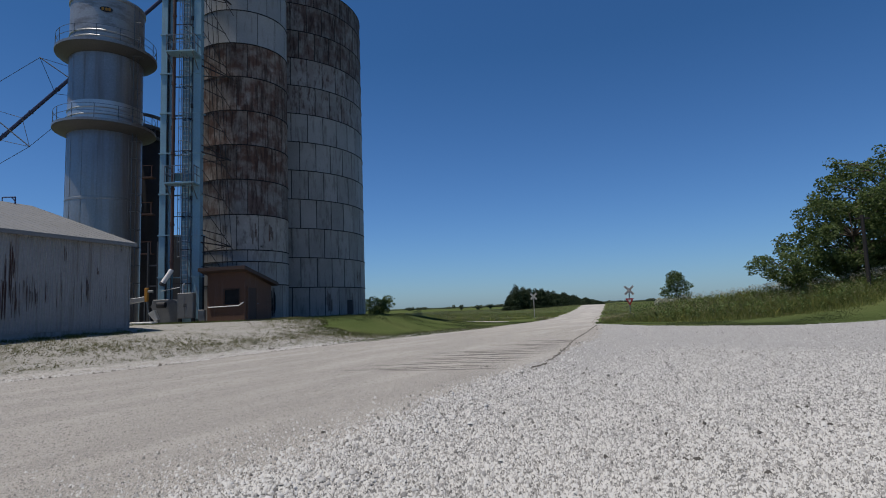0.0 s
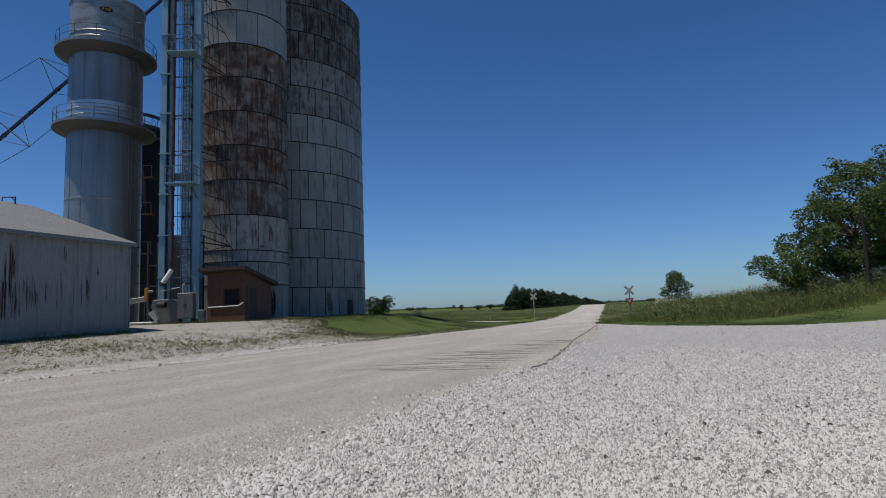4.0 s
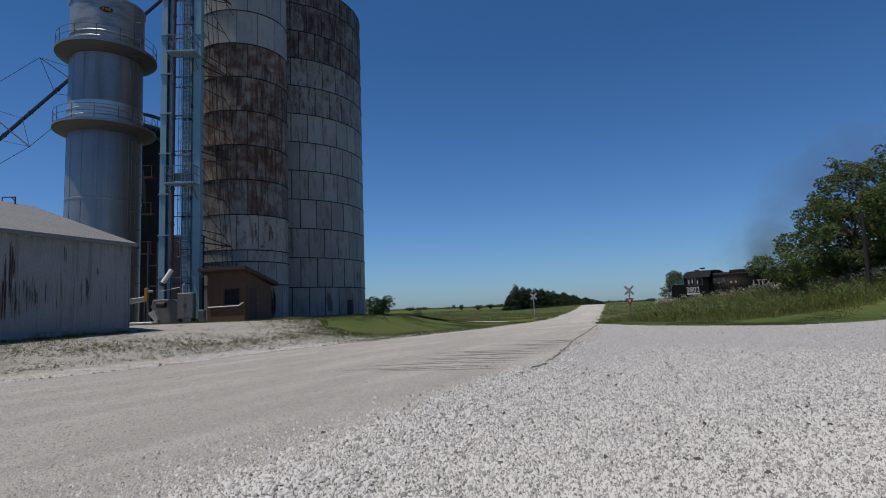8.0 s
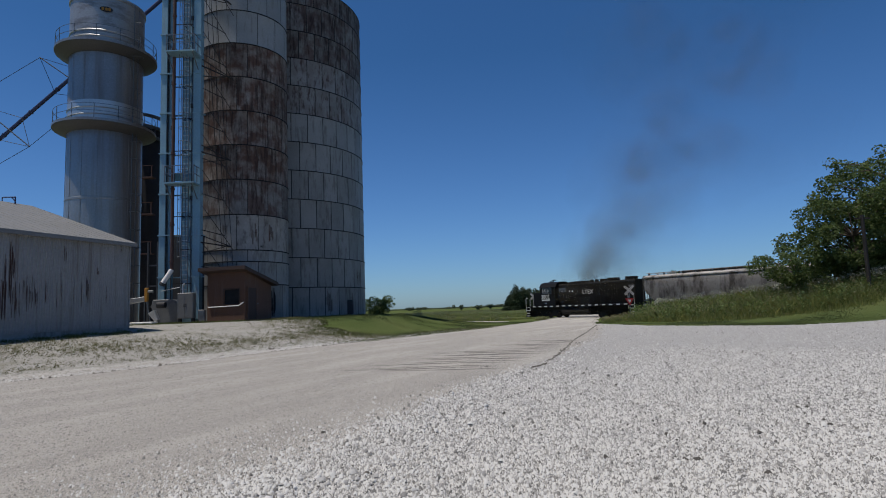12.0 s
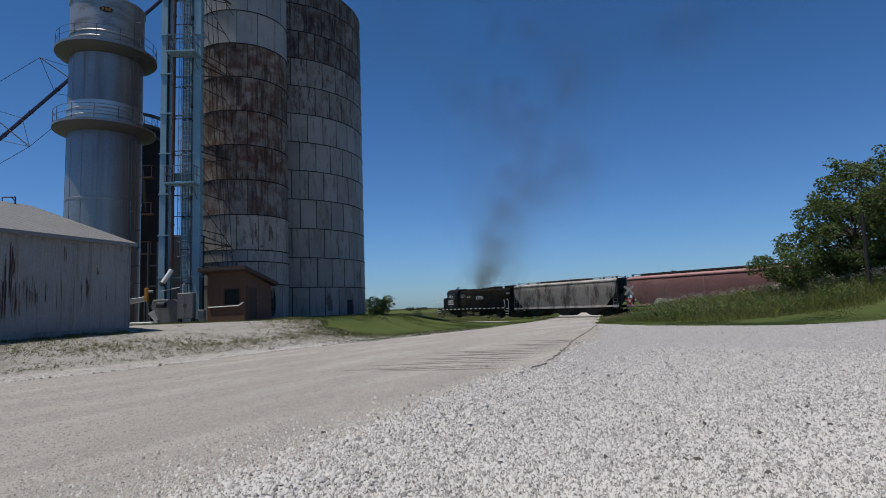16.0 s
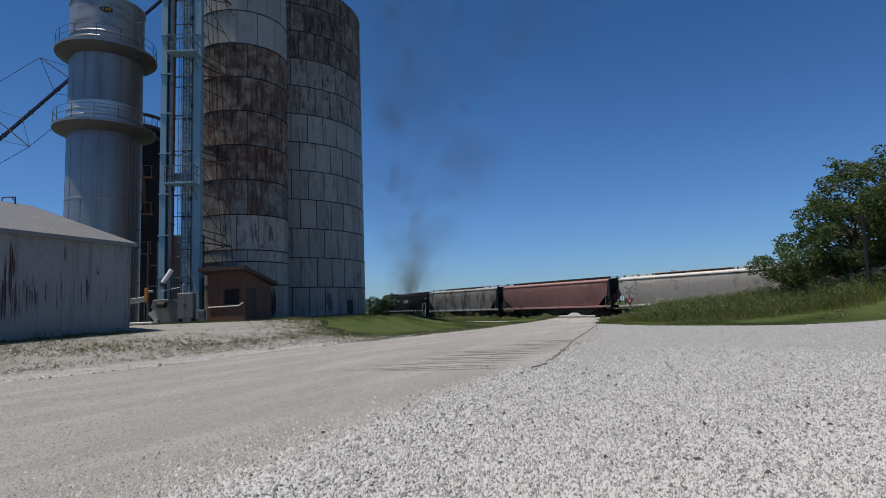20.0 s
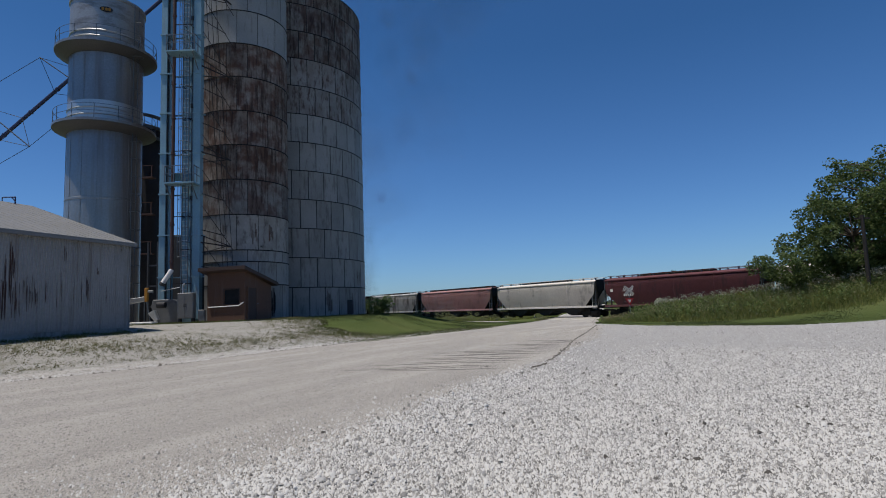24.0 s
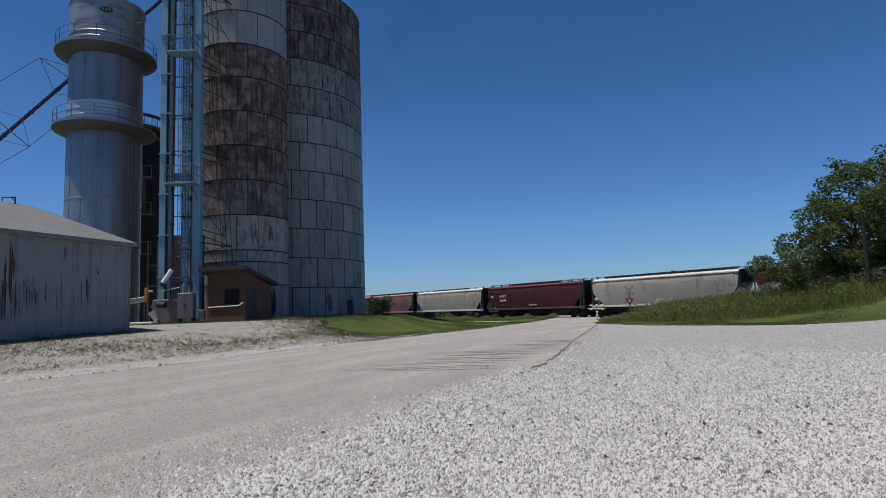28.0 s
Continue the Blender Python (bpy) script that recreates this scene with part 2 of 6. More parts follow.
def pebbles(name, light, dark, size, border, spread=0.6, weedy=None, bands=False):
    """Loose stones: cells of their own grey with shaded gaps painted dark, on a larger drift of tone."""
    m = bpy.data.materials.new(name)
    m.use_nodes = True
    nt, n = m.node_tree, m.node_tree.nodes
    b = n["Principled BSDF"]
    b.inputs["Roughness"].default_value = 0.95
    b.inputs["Specular IOR Level"].default_value = 0.2
    tc = n.new("ShaderNodeTexCoord")

    def cells(feature, scale):
        v = n.new("ShaderNodeTexVoronoi")
        v.feature = feature
        v.inputs["Scale"].default_value = scale
        nt.links.new(tc.outputs["Object"], v.inputs["Vector"])
        return v

    def noise_at(scale, stretch=None, turn=0.0):
        t = n.new("ShaderNodeTexNoise")
        t.inputs["Scale"].default_value, t.inputs["Detail"].default_value = scale, 5.0
        src = tc.outputs["Object"]
        if stretch:
            mp = n.new("ShaderNodeMapping")
            mp.vector_type = "TEXTURE"
            mp.inputs["Rotation"].default_value = (0, 0, turn)
            mp.inputs["Scale"].default_value = stretch
            nt.links.new(src, mp.inputs[0])
            src = mp.outputs[0]
        nt.links.new(src, t.inputs["Vector"])
        return t.outputs["Fac"]

    def span(fac, lo, hi, a=0.0, c=1.0):
        r = n.new("ShaderNodeMapRange")
        for k, v in (("From Min", lo), ("From Max", hi), ("To Min", a), ("To Max", c)):
            r.inputs[k].default_value = v
        nt.links.new(fac, r.inputs["Value"])
        return r.outputs[0]

    def mixed(fac, a, c):
        x = n.new("ShaderNodeMix")
        x.data_type = "RGBA"
        nt.links.new(fac, x.inputs["Factor"])
        for sock, val in ((x.inputs["A"], a), (x.inputs["B"], c)):
            if isinstance(val, tuple):
                sock.default_value = (*val, 1)
            else:
                nt.links.new(val, sock)
        return x.outputs["Result"]

    v = cells("F1", 1.0 / size)
    e = cells("DISTANCE_TO_EDGE", 1.0 / size)
    tone_ = n.new("ShaderNodeSeparateColor")
    nt.links.new(v.outputs["Color"], tone_.inputs[0])
    col = mixed(span(tone_.outputs[0], 0.0, 1.0, 0.5 - spread / 2, 0.5 + spread / 2), light, dark)
    col = mixed(span(noise_at(0.45), 0.35, 0.7, 0.0, 0.5), col, tuple(c * 0.8 for c in light))
    col = mixed(span(noise_at(1.7), 0.4, 0.75, 0.0, 0.3), col, tuple(0.5 * (a + c) for a, c in zip(light, dark)))
    col = mixed(span(noise_at(16.0), 0.45, 0.7, 0.0, 0.35), col, dark)
    # crevice shade between the stones, painted as dark cell borders
    col = mixed(span(e.outputs["Distance"], 0.0, border, 0.6, 0.0), col, tuple(c * 0.45 for c in dark))
    col = mixed(span(noise_at(34.0), 0.55, 0.75, 0.0, 0.5), col, tuple(min(0.8, c * 1.2) for c in light))
    if bands:
        col = mixed(span(noise_at(1.1, (1.0, 9.0, 1.0), -0.47), 0.45, 0.68, 0.0, 0.5), col, tuple(c * 1.12 for c in light))
        col = mixed(span(noise_at(2.3, (1.0, 7.0, 1.0), -0.44), 0.5, 0.7, 0.0, 0.5), col, dark)
    if weedy:
        col = mixed(span(noise_at(0.9), 0.52, 0.68, 0.0, 0.5), col, weedy)
    nt.links.new(col, b.inputs["Base Color"])
    bp = n.new("ShaderNodeBump")
    bp.inputs["Strength"].default_value, bp.inputs["Distance"].default_value = 0.8, size * 0.5
    hgt = n.new("ShaderNodeMath")
    hgt.operation = "ADD"
    nt.links.new(span(e.outputs["Distance"], 0.0, 0.25), hgt.inputs[0])
    nt.links.new(tone_.outputs[1], hgt.inputs[1])
    nt.links.new(hgt.outputs[0], bp.inputs["Height"])
    nt.links.new(bp.outputs[0], b.inputs["Normal"])
    return m


# its dark tone also paints the shade between the loose chips above
M["gravel"] = pebbles("loose_limestone", (0.57, 0.555, 0.54), (0.29, 0.281, 0.272), 0.018, 0.16, 1.0)
M["apron"] = pebbles("yard_gravel", (0.48, 0.46, 0.428), (0.28, 0.268, 0.242), 0.04, 0.09, 0.7, (0.14, 0.137, 0.075))
M["road"] = pebbles("packed_limestone_road", (0.475, 0.446, 0.41), (0.31, 0.29, 0.265), 0.016, 0.1, 1.0, bands=True)
# darker than the road: shadow of the ruts is put into the colour
M["rut_shade"] = surf("shaded_rut", (0.15, 0.139, 0.126), (0.11, 0.102, 0.093), 0.95, grain=30, patch=2.0)


# ---- building helpers ----
def box(bm, x0, x1, y0, y1, z0, z1, m=None):
    v = [bm.verts.new((x, y, z)) for z in (z0, z1) for y in (y0, y1) for x in (x0, x1)]
    for f in ((0, 2, 3, 1), (4, 5, 7, 6), (0, 1, 5, 4), (2, 6, 7, 3), (0, 4, 6, 2), (1, 3, 7, 5)):
        bm.faces.new([v[i] for i in f])
    if m is not None:
        bmesh.ops.transform(bm, matrix=m, verts=v)
    return v


def tube(bm, p0, p1, r0, r1=None, seg=10, caps=True):
    p0, p1 = Vector(p0), Vector(p1)
    r1 = r0 if r1 is None else r1
    q = (p1 - p0).to_track_quat("Z", "Y")
    rings = []
    for p, r in ((p0, r0), (p1, r1)):
        rings.append([bm.verts.new(p + q @ Vector((math.cos(a) * r, math.sin(a) * r, 0))) for a in [2 * math.pi * i / seg for i in range(seg)]])
    for i in range(seg):
        j = (i + 1) % seg
        bm.faces.new((rings[0][i], rings[0][j], rings[1][j], rings[1][i]))
    if caps:
        bm.faces.new(rings[0][::-1])
        bm.faces.new(rings[1])


def lathe(bm, profile, seg=48, a0=0.0, a1=2 * math.pi):
    """A body of revolution about z from (radius, height) pairs."""
    full = abs(a1 - a0 - 2 * math.pi) < 1e-6
    cols = seg if full else seg + 1
    rows = [[bm.verts.new((r * math.cos(a0 + (a1 - a0) * i / seg), r * math.sin(a0 + (a1 - a0) * i / seg), z)) for i in range(cols)] for r, z in profile]
    for lo, hi in zip(rows, rows[1:]):
        for i in range(seg):
            j = (i + 1) % cols
            bm.faces.new((lo[i], lo[j], hi[j], hi[i]))


def prism(bm, poly, axis, lo, hi):
    """A polygon in the plane across an axis ('x', 'y' or 'z'), drawn out from lo to hi."""
    def at(p, h):
        return {"x": (h, p[0], p[1]), "y": (p[0], h, p[1]), "z": (p[0], p[1], h)}[axis]
    a = [bm.verts.new(at(p, lo)) for p in poly]
    b = [bm.verts.new(at(p, hi)) for p in poly]
    n = len(poly)
    for i in range(n):
        bm.faces.new((a[i], a[(i + 1) % n], b[(i + 1) % n], b[i]))
    bm.faces.new(a[::-1])
    bm.faces.new(b)


def mesh_of(name, bm, material, smooth=False, bevel=0.0):
    if bevel:
        bmesh.ops.bevel(bm, geom=bm.edges[:], offset=bevel, segments=1, affect="EDGES", clamp_overlap=True)
    bmesh.ops.recalc_face_normals(bm, faces=bm.faces[:])
    me = bpy.data.meshes.new(name)
    bm.to_mesh(me)
    bm.free()
    me.materials.append(material)
    if smooth:
        me.shade_smooth()
        me.set_sharp_from_angle(angle=radians(40))
    return me


def part(name, bm, material, parent=None, label="", smooth=False, bevel=0.0, at=None):
    """Links a bmesh (or a mesh already made) as one object under its thing."""
    me = bm if isinstance(bm, bpy.types.Mesh) else mesh_of(name, bm, material, smooth, bevel)
    ob = new(name, me)
    if parent:
        ob.parent = parent
    if at is not None:
        ob.matrix_basis = at
    if label:
        ob["label"] = label
    return ob


def thing(name, at, label, category, group="", kind=""):
    ob = new(name)
    ob.empty_display_size = 0.3
    ob.matrix_basis = at
    return tagged(ob, label, category, group, kind)


def raw(name, verts, faces, material, parent=None, smooth=False):
    """One mesh from many loose pieces (arrays or lists)."""
    me = bpy.data.meshes.new(name)
    me.from_pydata(verts, [], faces)
    me.materials.append(material)
    if smooth:
        me.shade_smooth()
    ob = new(name, me)
    if parent:
        ob.parent = parent
    return ob


def fast_mesh(name, verts, faces, material):
    me = bpy.data.meshes.new(name)
    k = faces.shape[1]
    me.vertices.add(len(verts))
    me.vertices.foreach_set("co", np.ascontiguousarray(verts, dtype=np.float32).ravel())
    me.loops.add(faces.size)
    me.loops.foreach_set("vertex_index", np.ascontiguousarray(faces, dtype=np.int32).ravel())
    me.polygons.add(len(faces))
    me.polygons.foreach_set("loop_start", np.arange(0, faces.size, k, dtype=np.int32))
    me.update(calc_edges=True)
    me.materials.append(material)
    return me


rng = np.random.default_rng(7)


def smooth01(t):
    t = np.clip(t, 0, 1)
    return t * t * (3 - 2 * t)


# ---- plan ----
TRACK = np.array([16.3, 72.0])
ALONG = np.array([0.5957, -0.8032])      # towards the rear of the train
ACROSS = np.array([0.8032, 0.5957])      # away from the elevator yard
RAIL_Z = -0.44
# road: centre x, centre y, half width
ROAD = np.array([(-30, -38, 6.4), (-16, -12, 6.4), (-9.4, 3.0, 6.4), (-5.7, 12.5, 6.4), (-2.1, 19.5, 6.1), (0.8, 25, 5.4), (4.5, 35.3, 4.8), (9.0, 48.9, 3.4), (16.2, 70.4, 2.45),
                 (20.5, 86, 2.6), (37.0, 143, 2.8), (60, 226, 2.7), (110, 400, 2.7)])


def road_at(px, py):
    """Signed distance past the road's edge (negative on the road) and the side (+1 on the right)."""
    px, py = np.asarray(px, float), np.asarray(py, float)
    best, side = np.full(px.shape, 1e9), np.zeros(px.shape)
    for (ax, ay, aw), (bx, by, bw) in zip(ROAD, ROAD[1:]):
        dx, dy = bx - ax, by - ay
        t = np.clip(((px - ax) * dx + (py - ay) * dy) / (dx * dx + dy * dy), 0, 1)
        qx, qy = px - (ax + t * dx), py - (ay + t * dy)
        d = np.hypot(qx, qy) - (aw + t * (bw - aw))
        s = np.sign(qx * dy - qy * dx)
        side = np.where(d < best, s, side)
        best = np.minimum(best, d)
    return best, side


def height(px, py):
    px, py = np.asarray(px, float), np.asarray(py, float)
    edge, side = road_at(px, py)
    along = (px - TRACK[0]) * ALONG[0] + (py - TRACK[1]) * ALONG[1]
    across = (px - TRACK[0]) * ACROSS[0] + (py - TRACK[1]) * ACROSS[1]
    z = -0.46 * smooth01((py - 14) / 52)
    left = np.where(side < 0, np.clip(edge, 0, None), 0.0)
    pad = smooth01(left / (13.9 - 6.9 * smooth01((py - 32) / 6) * smooth01((0.5 - px) / 7))) * smooth01((-across - 9) / 22)
    z = z + (1.02 + 0.46 * smooth01((py - 14) / 52)) * pad
    bank = np.clip((along - 11) * 0.08, 0, 2.1) * np.exp(-((across + 9.5) / 5.5) ** 2) * smooth01(edge / 3) * np.where(side > 0, 1, 0)
    z = z + bank
    # low grassed swell in front of the silos
    ux, uy = (px + 9.5) * 0.8 + (py - 39.0) * 0.6, -(px + 9.5) * 0.6 + (py - 39.0) * 0.8
    z = z + 0.05 * np.exp(-(uy / 3.4) ** 2) * smooth01((ux + 3.5) / 3.5) * smooth01((14.0 - ux) / 6.0) * smooth01(left / 3.0)
    past = smooth01((across - 6) / 80)
    z = z + past * 1.15 * np.exp(-((px - 45) / 45) ** 2) * np.exp(-((py - 150) / 60) ** 2)
    return z


# ---- ground ----
def axis_steps(spans):
    out = []
    for a, b, n in spans:
        out += list(np.linspace(a, b, n, endpoint=False))
    return np.array(out + [spans[-1][1]])


def sheet(name, xs, ys, lift, material, keep=None, label="", ripple=0.0, category=""):
    X, Y = np.meshgrid(xs, ys)
    Z = height(X, Y) + lift
    if ripple:
        Z = Z + ripple * np.sin(X * 2.1 + np.sin(Y * 1.3) * 2) * np.sin(Y * 1.7 + np.sin(X * 0.9) * 2)
    nx, ny = len(xs), len(ys)
    verts = np.stack([X.ravel(), Y.ravel(), Z.ravel()], -1)
    a = (np.arange(ny - 1)[:, None] * nx + np.arange(nx - 1)[None]).ravel()
    faces = np.stack([a, a + 1, a + nx + 1, a + nx], -1)
    if keep is not None:
        # the rim dips below the ground, so that the edge is a soft irregular line
        k = keep(X, Y).ravel()
        faces = faces[k[faces].any(axis=1)]
        verts[~k, 2] -= lift + 0.05
        used = np.unique(faces)
        idx = np.zeros(len(verts), int)
        idx[used] = np.arange(len(used))
        verts, faces = verts[used], idx[faces]
    me = fast_mesh(name, verts, faces, material)
    me.shade_smooth()
    ob = new(name, me)
    tagged(ob, label, category or name, kind="structure")
    return ob


gx = axis_steps([(-4000, -400, 10), (-400, -80, 16), (-80, 80, 160), (80, 400, 20), (400, 4000, 10)])
gy = axis_steps([(-3000, -300, 8), (-300, -30, 14), (-30, 110, 140), (110, 300, 40), (300, 4500, 14)])
sheet("ground", gx, gy, 0.0, M["grass"], label="rough green grassland and field running to the horizon")


def wob(X, Y, s=1.0, a=0.35):
    return a * (np.sin(X * 1.7 * s + 1.3 * np.sin(Y * 0.9 * s)) + np.sin(Y * 2.3 * s + 1.1 * np.sin(X * 1.3 * s)) + 0.6 * np.sin((X + Y) * 4.1 * s))


def on_road(X, Y):
    return road_at(X, Y)[0] + wob(X, Y, 1, 0.12) < 0.25


def lot_edge(X):
    """Where the gravel lot ends and the mown grass begins."""
    return np.interp(X, [9, 11, 12, 12.6, 13.5, 15.2, 17, 18.5, 23, 30, 60], [54, 49, 42, 35, 33, 30, 28.2, 28.2, 29.6, 31, 33])


def on_lot(X, Y):
    e, s = road_at(X, Y)
    return (s > 0) & (e > -0.9) & (Y < lot_edge(X) + wob(X, Y, 1, 0.15)) & (Y > -28)


def on_apron(X, Y):
    e, s = road_at(X, Y)
    far = np.interp(X, [-60, -30, -14, -9, -6, -3, 0, 3, 6], [60, 60, 45, 37, 33.6, 33.6, 40.5, 46, 50])
    return (s < 0) & (e > -0.8) & (Y < far + wob(X, Y, 1, 0.3)) & (X > -60) & (Y > -30) & (e < 40)


def on_lane(X, Y):
    """The gravel lane that leaves the road before the crossing."""
    c = (X - TRACK[0]) * ACROSS[0] + (Y - TRACK[1]) * ACROSS[1]
    a = (X - TRACK[0]) * ALONG[0] + (Y - TRACK[1]) * ALONG[1]
    return (np.abs(c + 13 + wob(X, Y, 1, 0.12)) < 1.3) & (a < 1.5) & (a > -16)


sheet("gravel_apron", np.arange(-60, 12, 0.5), np.arange(-30, 62, 0.5), 0.025, M["apron"], on_apron, "worn grey gravel yard with scattered weeds", 0.0, "gravel yard")
sheet("gravel_lot", np.arange(-14, 62, 0.3), np.arange(-28, 58, 0.3), 0.035, M["gravel"], on_lot, "bright loose white limestone gravel lot", 0.0, "gravel lot")
sheet("road", axis_steps([(-30, 26, 280), (26, 115, 160)]), axis_steps([(-20, 95, 500), (95, 400, 220)]), 0.05, M["road"], on_road, "packed pale gravel road rising over a far crest", 0.0)
sheet("gravel_lane", np.arange(-25, 20, 0.5), np.arange(45, 95, 0.5), 0.03, M["road"], on_lane, "narrow gravel lane in the grass beside the tracks", 0.0, "lane")


def track_pose(s, off=0.0, z=0.0):
    """A pose on the track: +x towards the rear of the train, +y away from the yard."""
    p = TRACK + ALONG * s + ACROSS * off
    return Matrix.Translation((p[0], p[1], RAIL_Z + z)) @ Matrix.Rotation(math.atan2(ALONG[1], ALONG[0]), 4, "Z")


def railway():
    bed = thing("railway_track", track_pose(0), "single railway track on dark ballast crossing the road", "railway track", kind="structure")
    bm = bmesh.new()
    prism(bm, [(-2.6, -0.75), (2.6, -0.75), (1.7, -0.16), (-1.7, -0.16)], "x", -190, 240)
    part("ballast_bed", bm, M["ballast"], bed)
    for y in (-0.755, 0.755):
        bm = bmesh.new()
        prism(bm, [(y - 0.07, -0.15), (y + 0.07, -0.15), (y + 0.02, -0.1), (y + 0.036, -0.02), (y + 0.03, 0), (y - 0.03, 0), (y - 0.036, -0.02), (y - 0.02, -0.1)], "x", -190, 240)
        part("rail", bm, M["rail"], bed)
    bm = bmesh.new()
    box(bm, -0.11, 0.11, -1.3, 1.3, -0.2, -0.145)
    me = mesh_of("tie", bm, M["tie"])
    for i in range(-60, 60):
        part("tie", me, None, bed, at=Matrix.Translation((i * 0.55, 0, 0)))
    bm = bmesh.new()
    for y0, y1 in ((-1.9, -0.82), (-0.67, 0.67), (0.82, 1.9)):
        box(bm, -3.2, 3.0, y0, y1, -0.3, -0.012)
    part("crossing_surface", bm, M["road"], bed)


railway()


# ---- grain silos ----
def silo(name, cx, cy, radius, base, levels, per_ring, skin, label, turn=0.0, roof=True, nudge=0.5, joint=0.03):
    """A bolted steel silo: a dark core, rings of curved sheets with open joints, ring flanges and a roof."""
    rings, top = len(levels) - 1, levels[-1]
    s = thing(name, Matrix.Translation((cx, cy, base)), label, "grain silo")
    bm = bmesh.new()
    lathe(bm, [(radius - 0.05, -0.4), (radius - 0.05, top), (0.01, top + 0.02)], 64)
    part("core", bm, M["joint"], s, smooth=True)
    step = 2 * math.pi / per_ring
    gap = joint / radius
    meshes = {}
    for k in range(rings):
        mat = skin(k)
        ring_h = levels[k + 1] - levels[k]
        key = (mat.name, round(ring_h, 3))
        if key not in meshes:
            bm = bmesh.new()
            prof = [(radius - 0.04, 0.035), (radius, 0.035), (radius + 0.004, ring_h - 0.09), (radius + 0.02, ring_h - 0.035), (radius - 0.04, ring_h - 0.035)]
            lathe(bm, prof, 4, gap, step - gap)
            meshes[key] = mesh_of("sheet", bm, mat, smooth=True)
        for i in range(per_ring):
            a = turn + (i + (nudge if k % 2 else 0.0)) * step
            part("sheet", meshes[key], None, s, at=Matrix.Translation((0, 0, levels[k])) @ Matrix.Rotation(a, 4, "Z"))
    for k in range(1, rings + 1):
        bm = bmesh.new()
        z = levels[k]
        lathe(bm, [(radius - 0.04, z - 0.04), (radius + 0.045, z - 0.036), (radius + 0.045, z + 0.03), (radius - 0.04, z + 0.034)], 72)
        part("ring_flange", bm, M["joint"], s, smooth=True)
    if roof:
        bm = bmesh.new()
        lathe(bm, [(radius + 0.12, top - 0.05), (radius + 0.12, top + 0.12), (radius * 0.45, top + radius * 0.3), (0.3, top + radius * 0.42), (0.01, top + radius * 0.42)], 64)
        part("roof", bm, M["galv"], s, smooth=False)
    return s


def bays(s, radius, spec):
    """Hatches and ragged rust patches on the shell: (angle, width, z0, z1, material, name)."""
    for a, w, z0, z1, mat, nm in spec:
        if nm == "hatch":
            bm = bmesh.new()
            h = w / radius / 2
            lathe(bm, [(radius - 0.02, z0), (radius + 0.03, z0), (radius + 0.03, z1), (radius - 0.02, z1)], 3, a - h, a + h)
            part(nm, bm, mat, s)
        else:
            strips = max(3, int(w / 0.07))
            for k in range(strips):
                if rng.random() < 0.2:
                    continue
                b0 = a + (k / strips - 0.5) * w / radius
                lo, hi = z0 + (z1 - z0) * 0.45 * rng.random() ** 1.5, z1 - (z1 - z0) * 0.45 * rng.random() ** 1.5
                bm = bmesh.new()
                lathe(bm, [(radius - 0.02, lo), (radius + 0.026, lo + 0.03), (radius + 0.03, 0.5 * (lo + hi)), (radius + 0.026, hi - 0.03), (radius - 0.02, hi)], 1, b0, b0 + w / strips / radius * rng.uniform(0.5, 1.0))
                part(nm, bm, mat, s)


left_silo = silo("silo", -14.95, 42.0, 3.24, 1.02, [0, 2.5, 4.1, 4.91] + [4.91 + 2.5 * i for i in range(1, 10)], 14,
                 lambda k: M["galv"] if k < 3 else M["galv_pale_sunlit"] if k > 8 else M["pale_dirty"] if k == 3 else M["rusty_half"] if k == 4 else M["rusty"],
                 "narrow steel grain silo with heavily rusted rings", turn=0.2, joint=0.017)
right_silo = silo("silo", -14.9, 53.2, 7.35, 1.05, [2.462 * i for i in range(12)] + [28.9], 33,
                  lambda k: M["galv"] if k < 7 else M["galv_dirty"] if k < 9 else M["rusty_half"],
                  "wide blue-grey bolted steel grain silo with dark joints", turn=0.1, roof=False)
bays(right_silo, 7.35, [(radians(-46), 0.62, 0.1, 2.35, M["rusty_half"], "rust_patch"), (radians(-45), 0.25, 0.3, 1.5, M["streak"], "rust_patch"), (radians(-27), 0.9, 0.1, 1.35, M["dark"], "hatch"), (radians(-15), 0.7, 2.7, 4.2, M["rusty_half"], "rust_patch"), (radians(-24), 0.3, 0.4, 2.0, M["rusty_half"], "rust_patch")])
bays(left_silo, 3.24, [(radians(-33), 0.5, 0.2, 2.3, M["joint"], "rust_patch"), (radians(-58), 0.42, 5.3, 6.8, M["rusty"], "rust_patch"), (radians(-36), 0.5, 5.5, 6.9, M["rusty"], "rust_patch"), (radians(-48), 0.25, 5.05, 5.3, M["joint"], "rust_patch")])


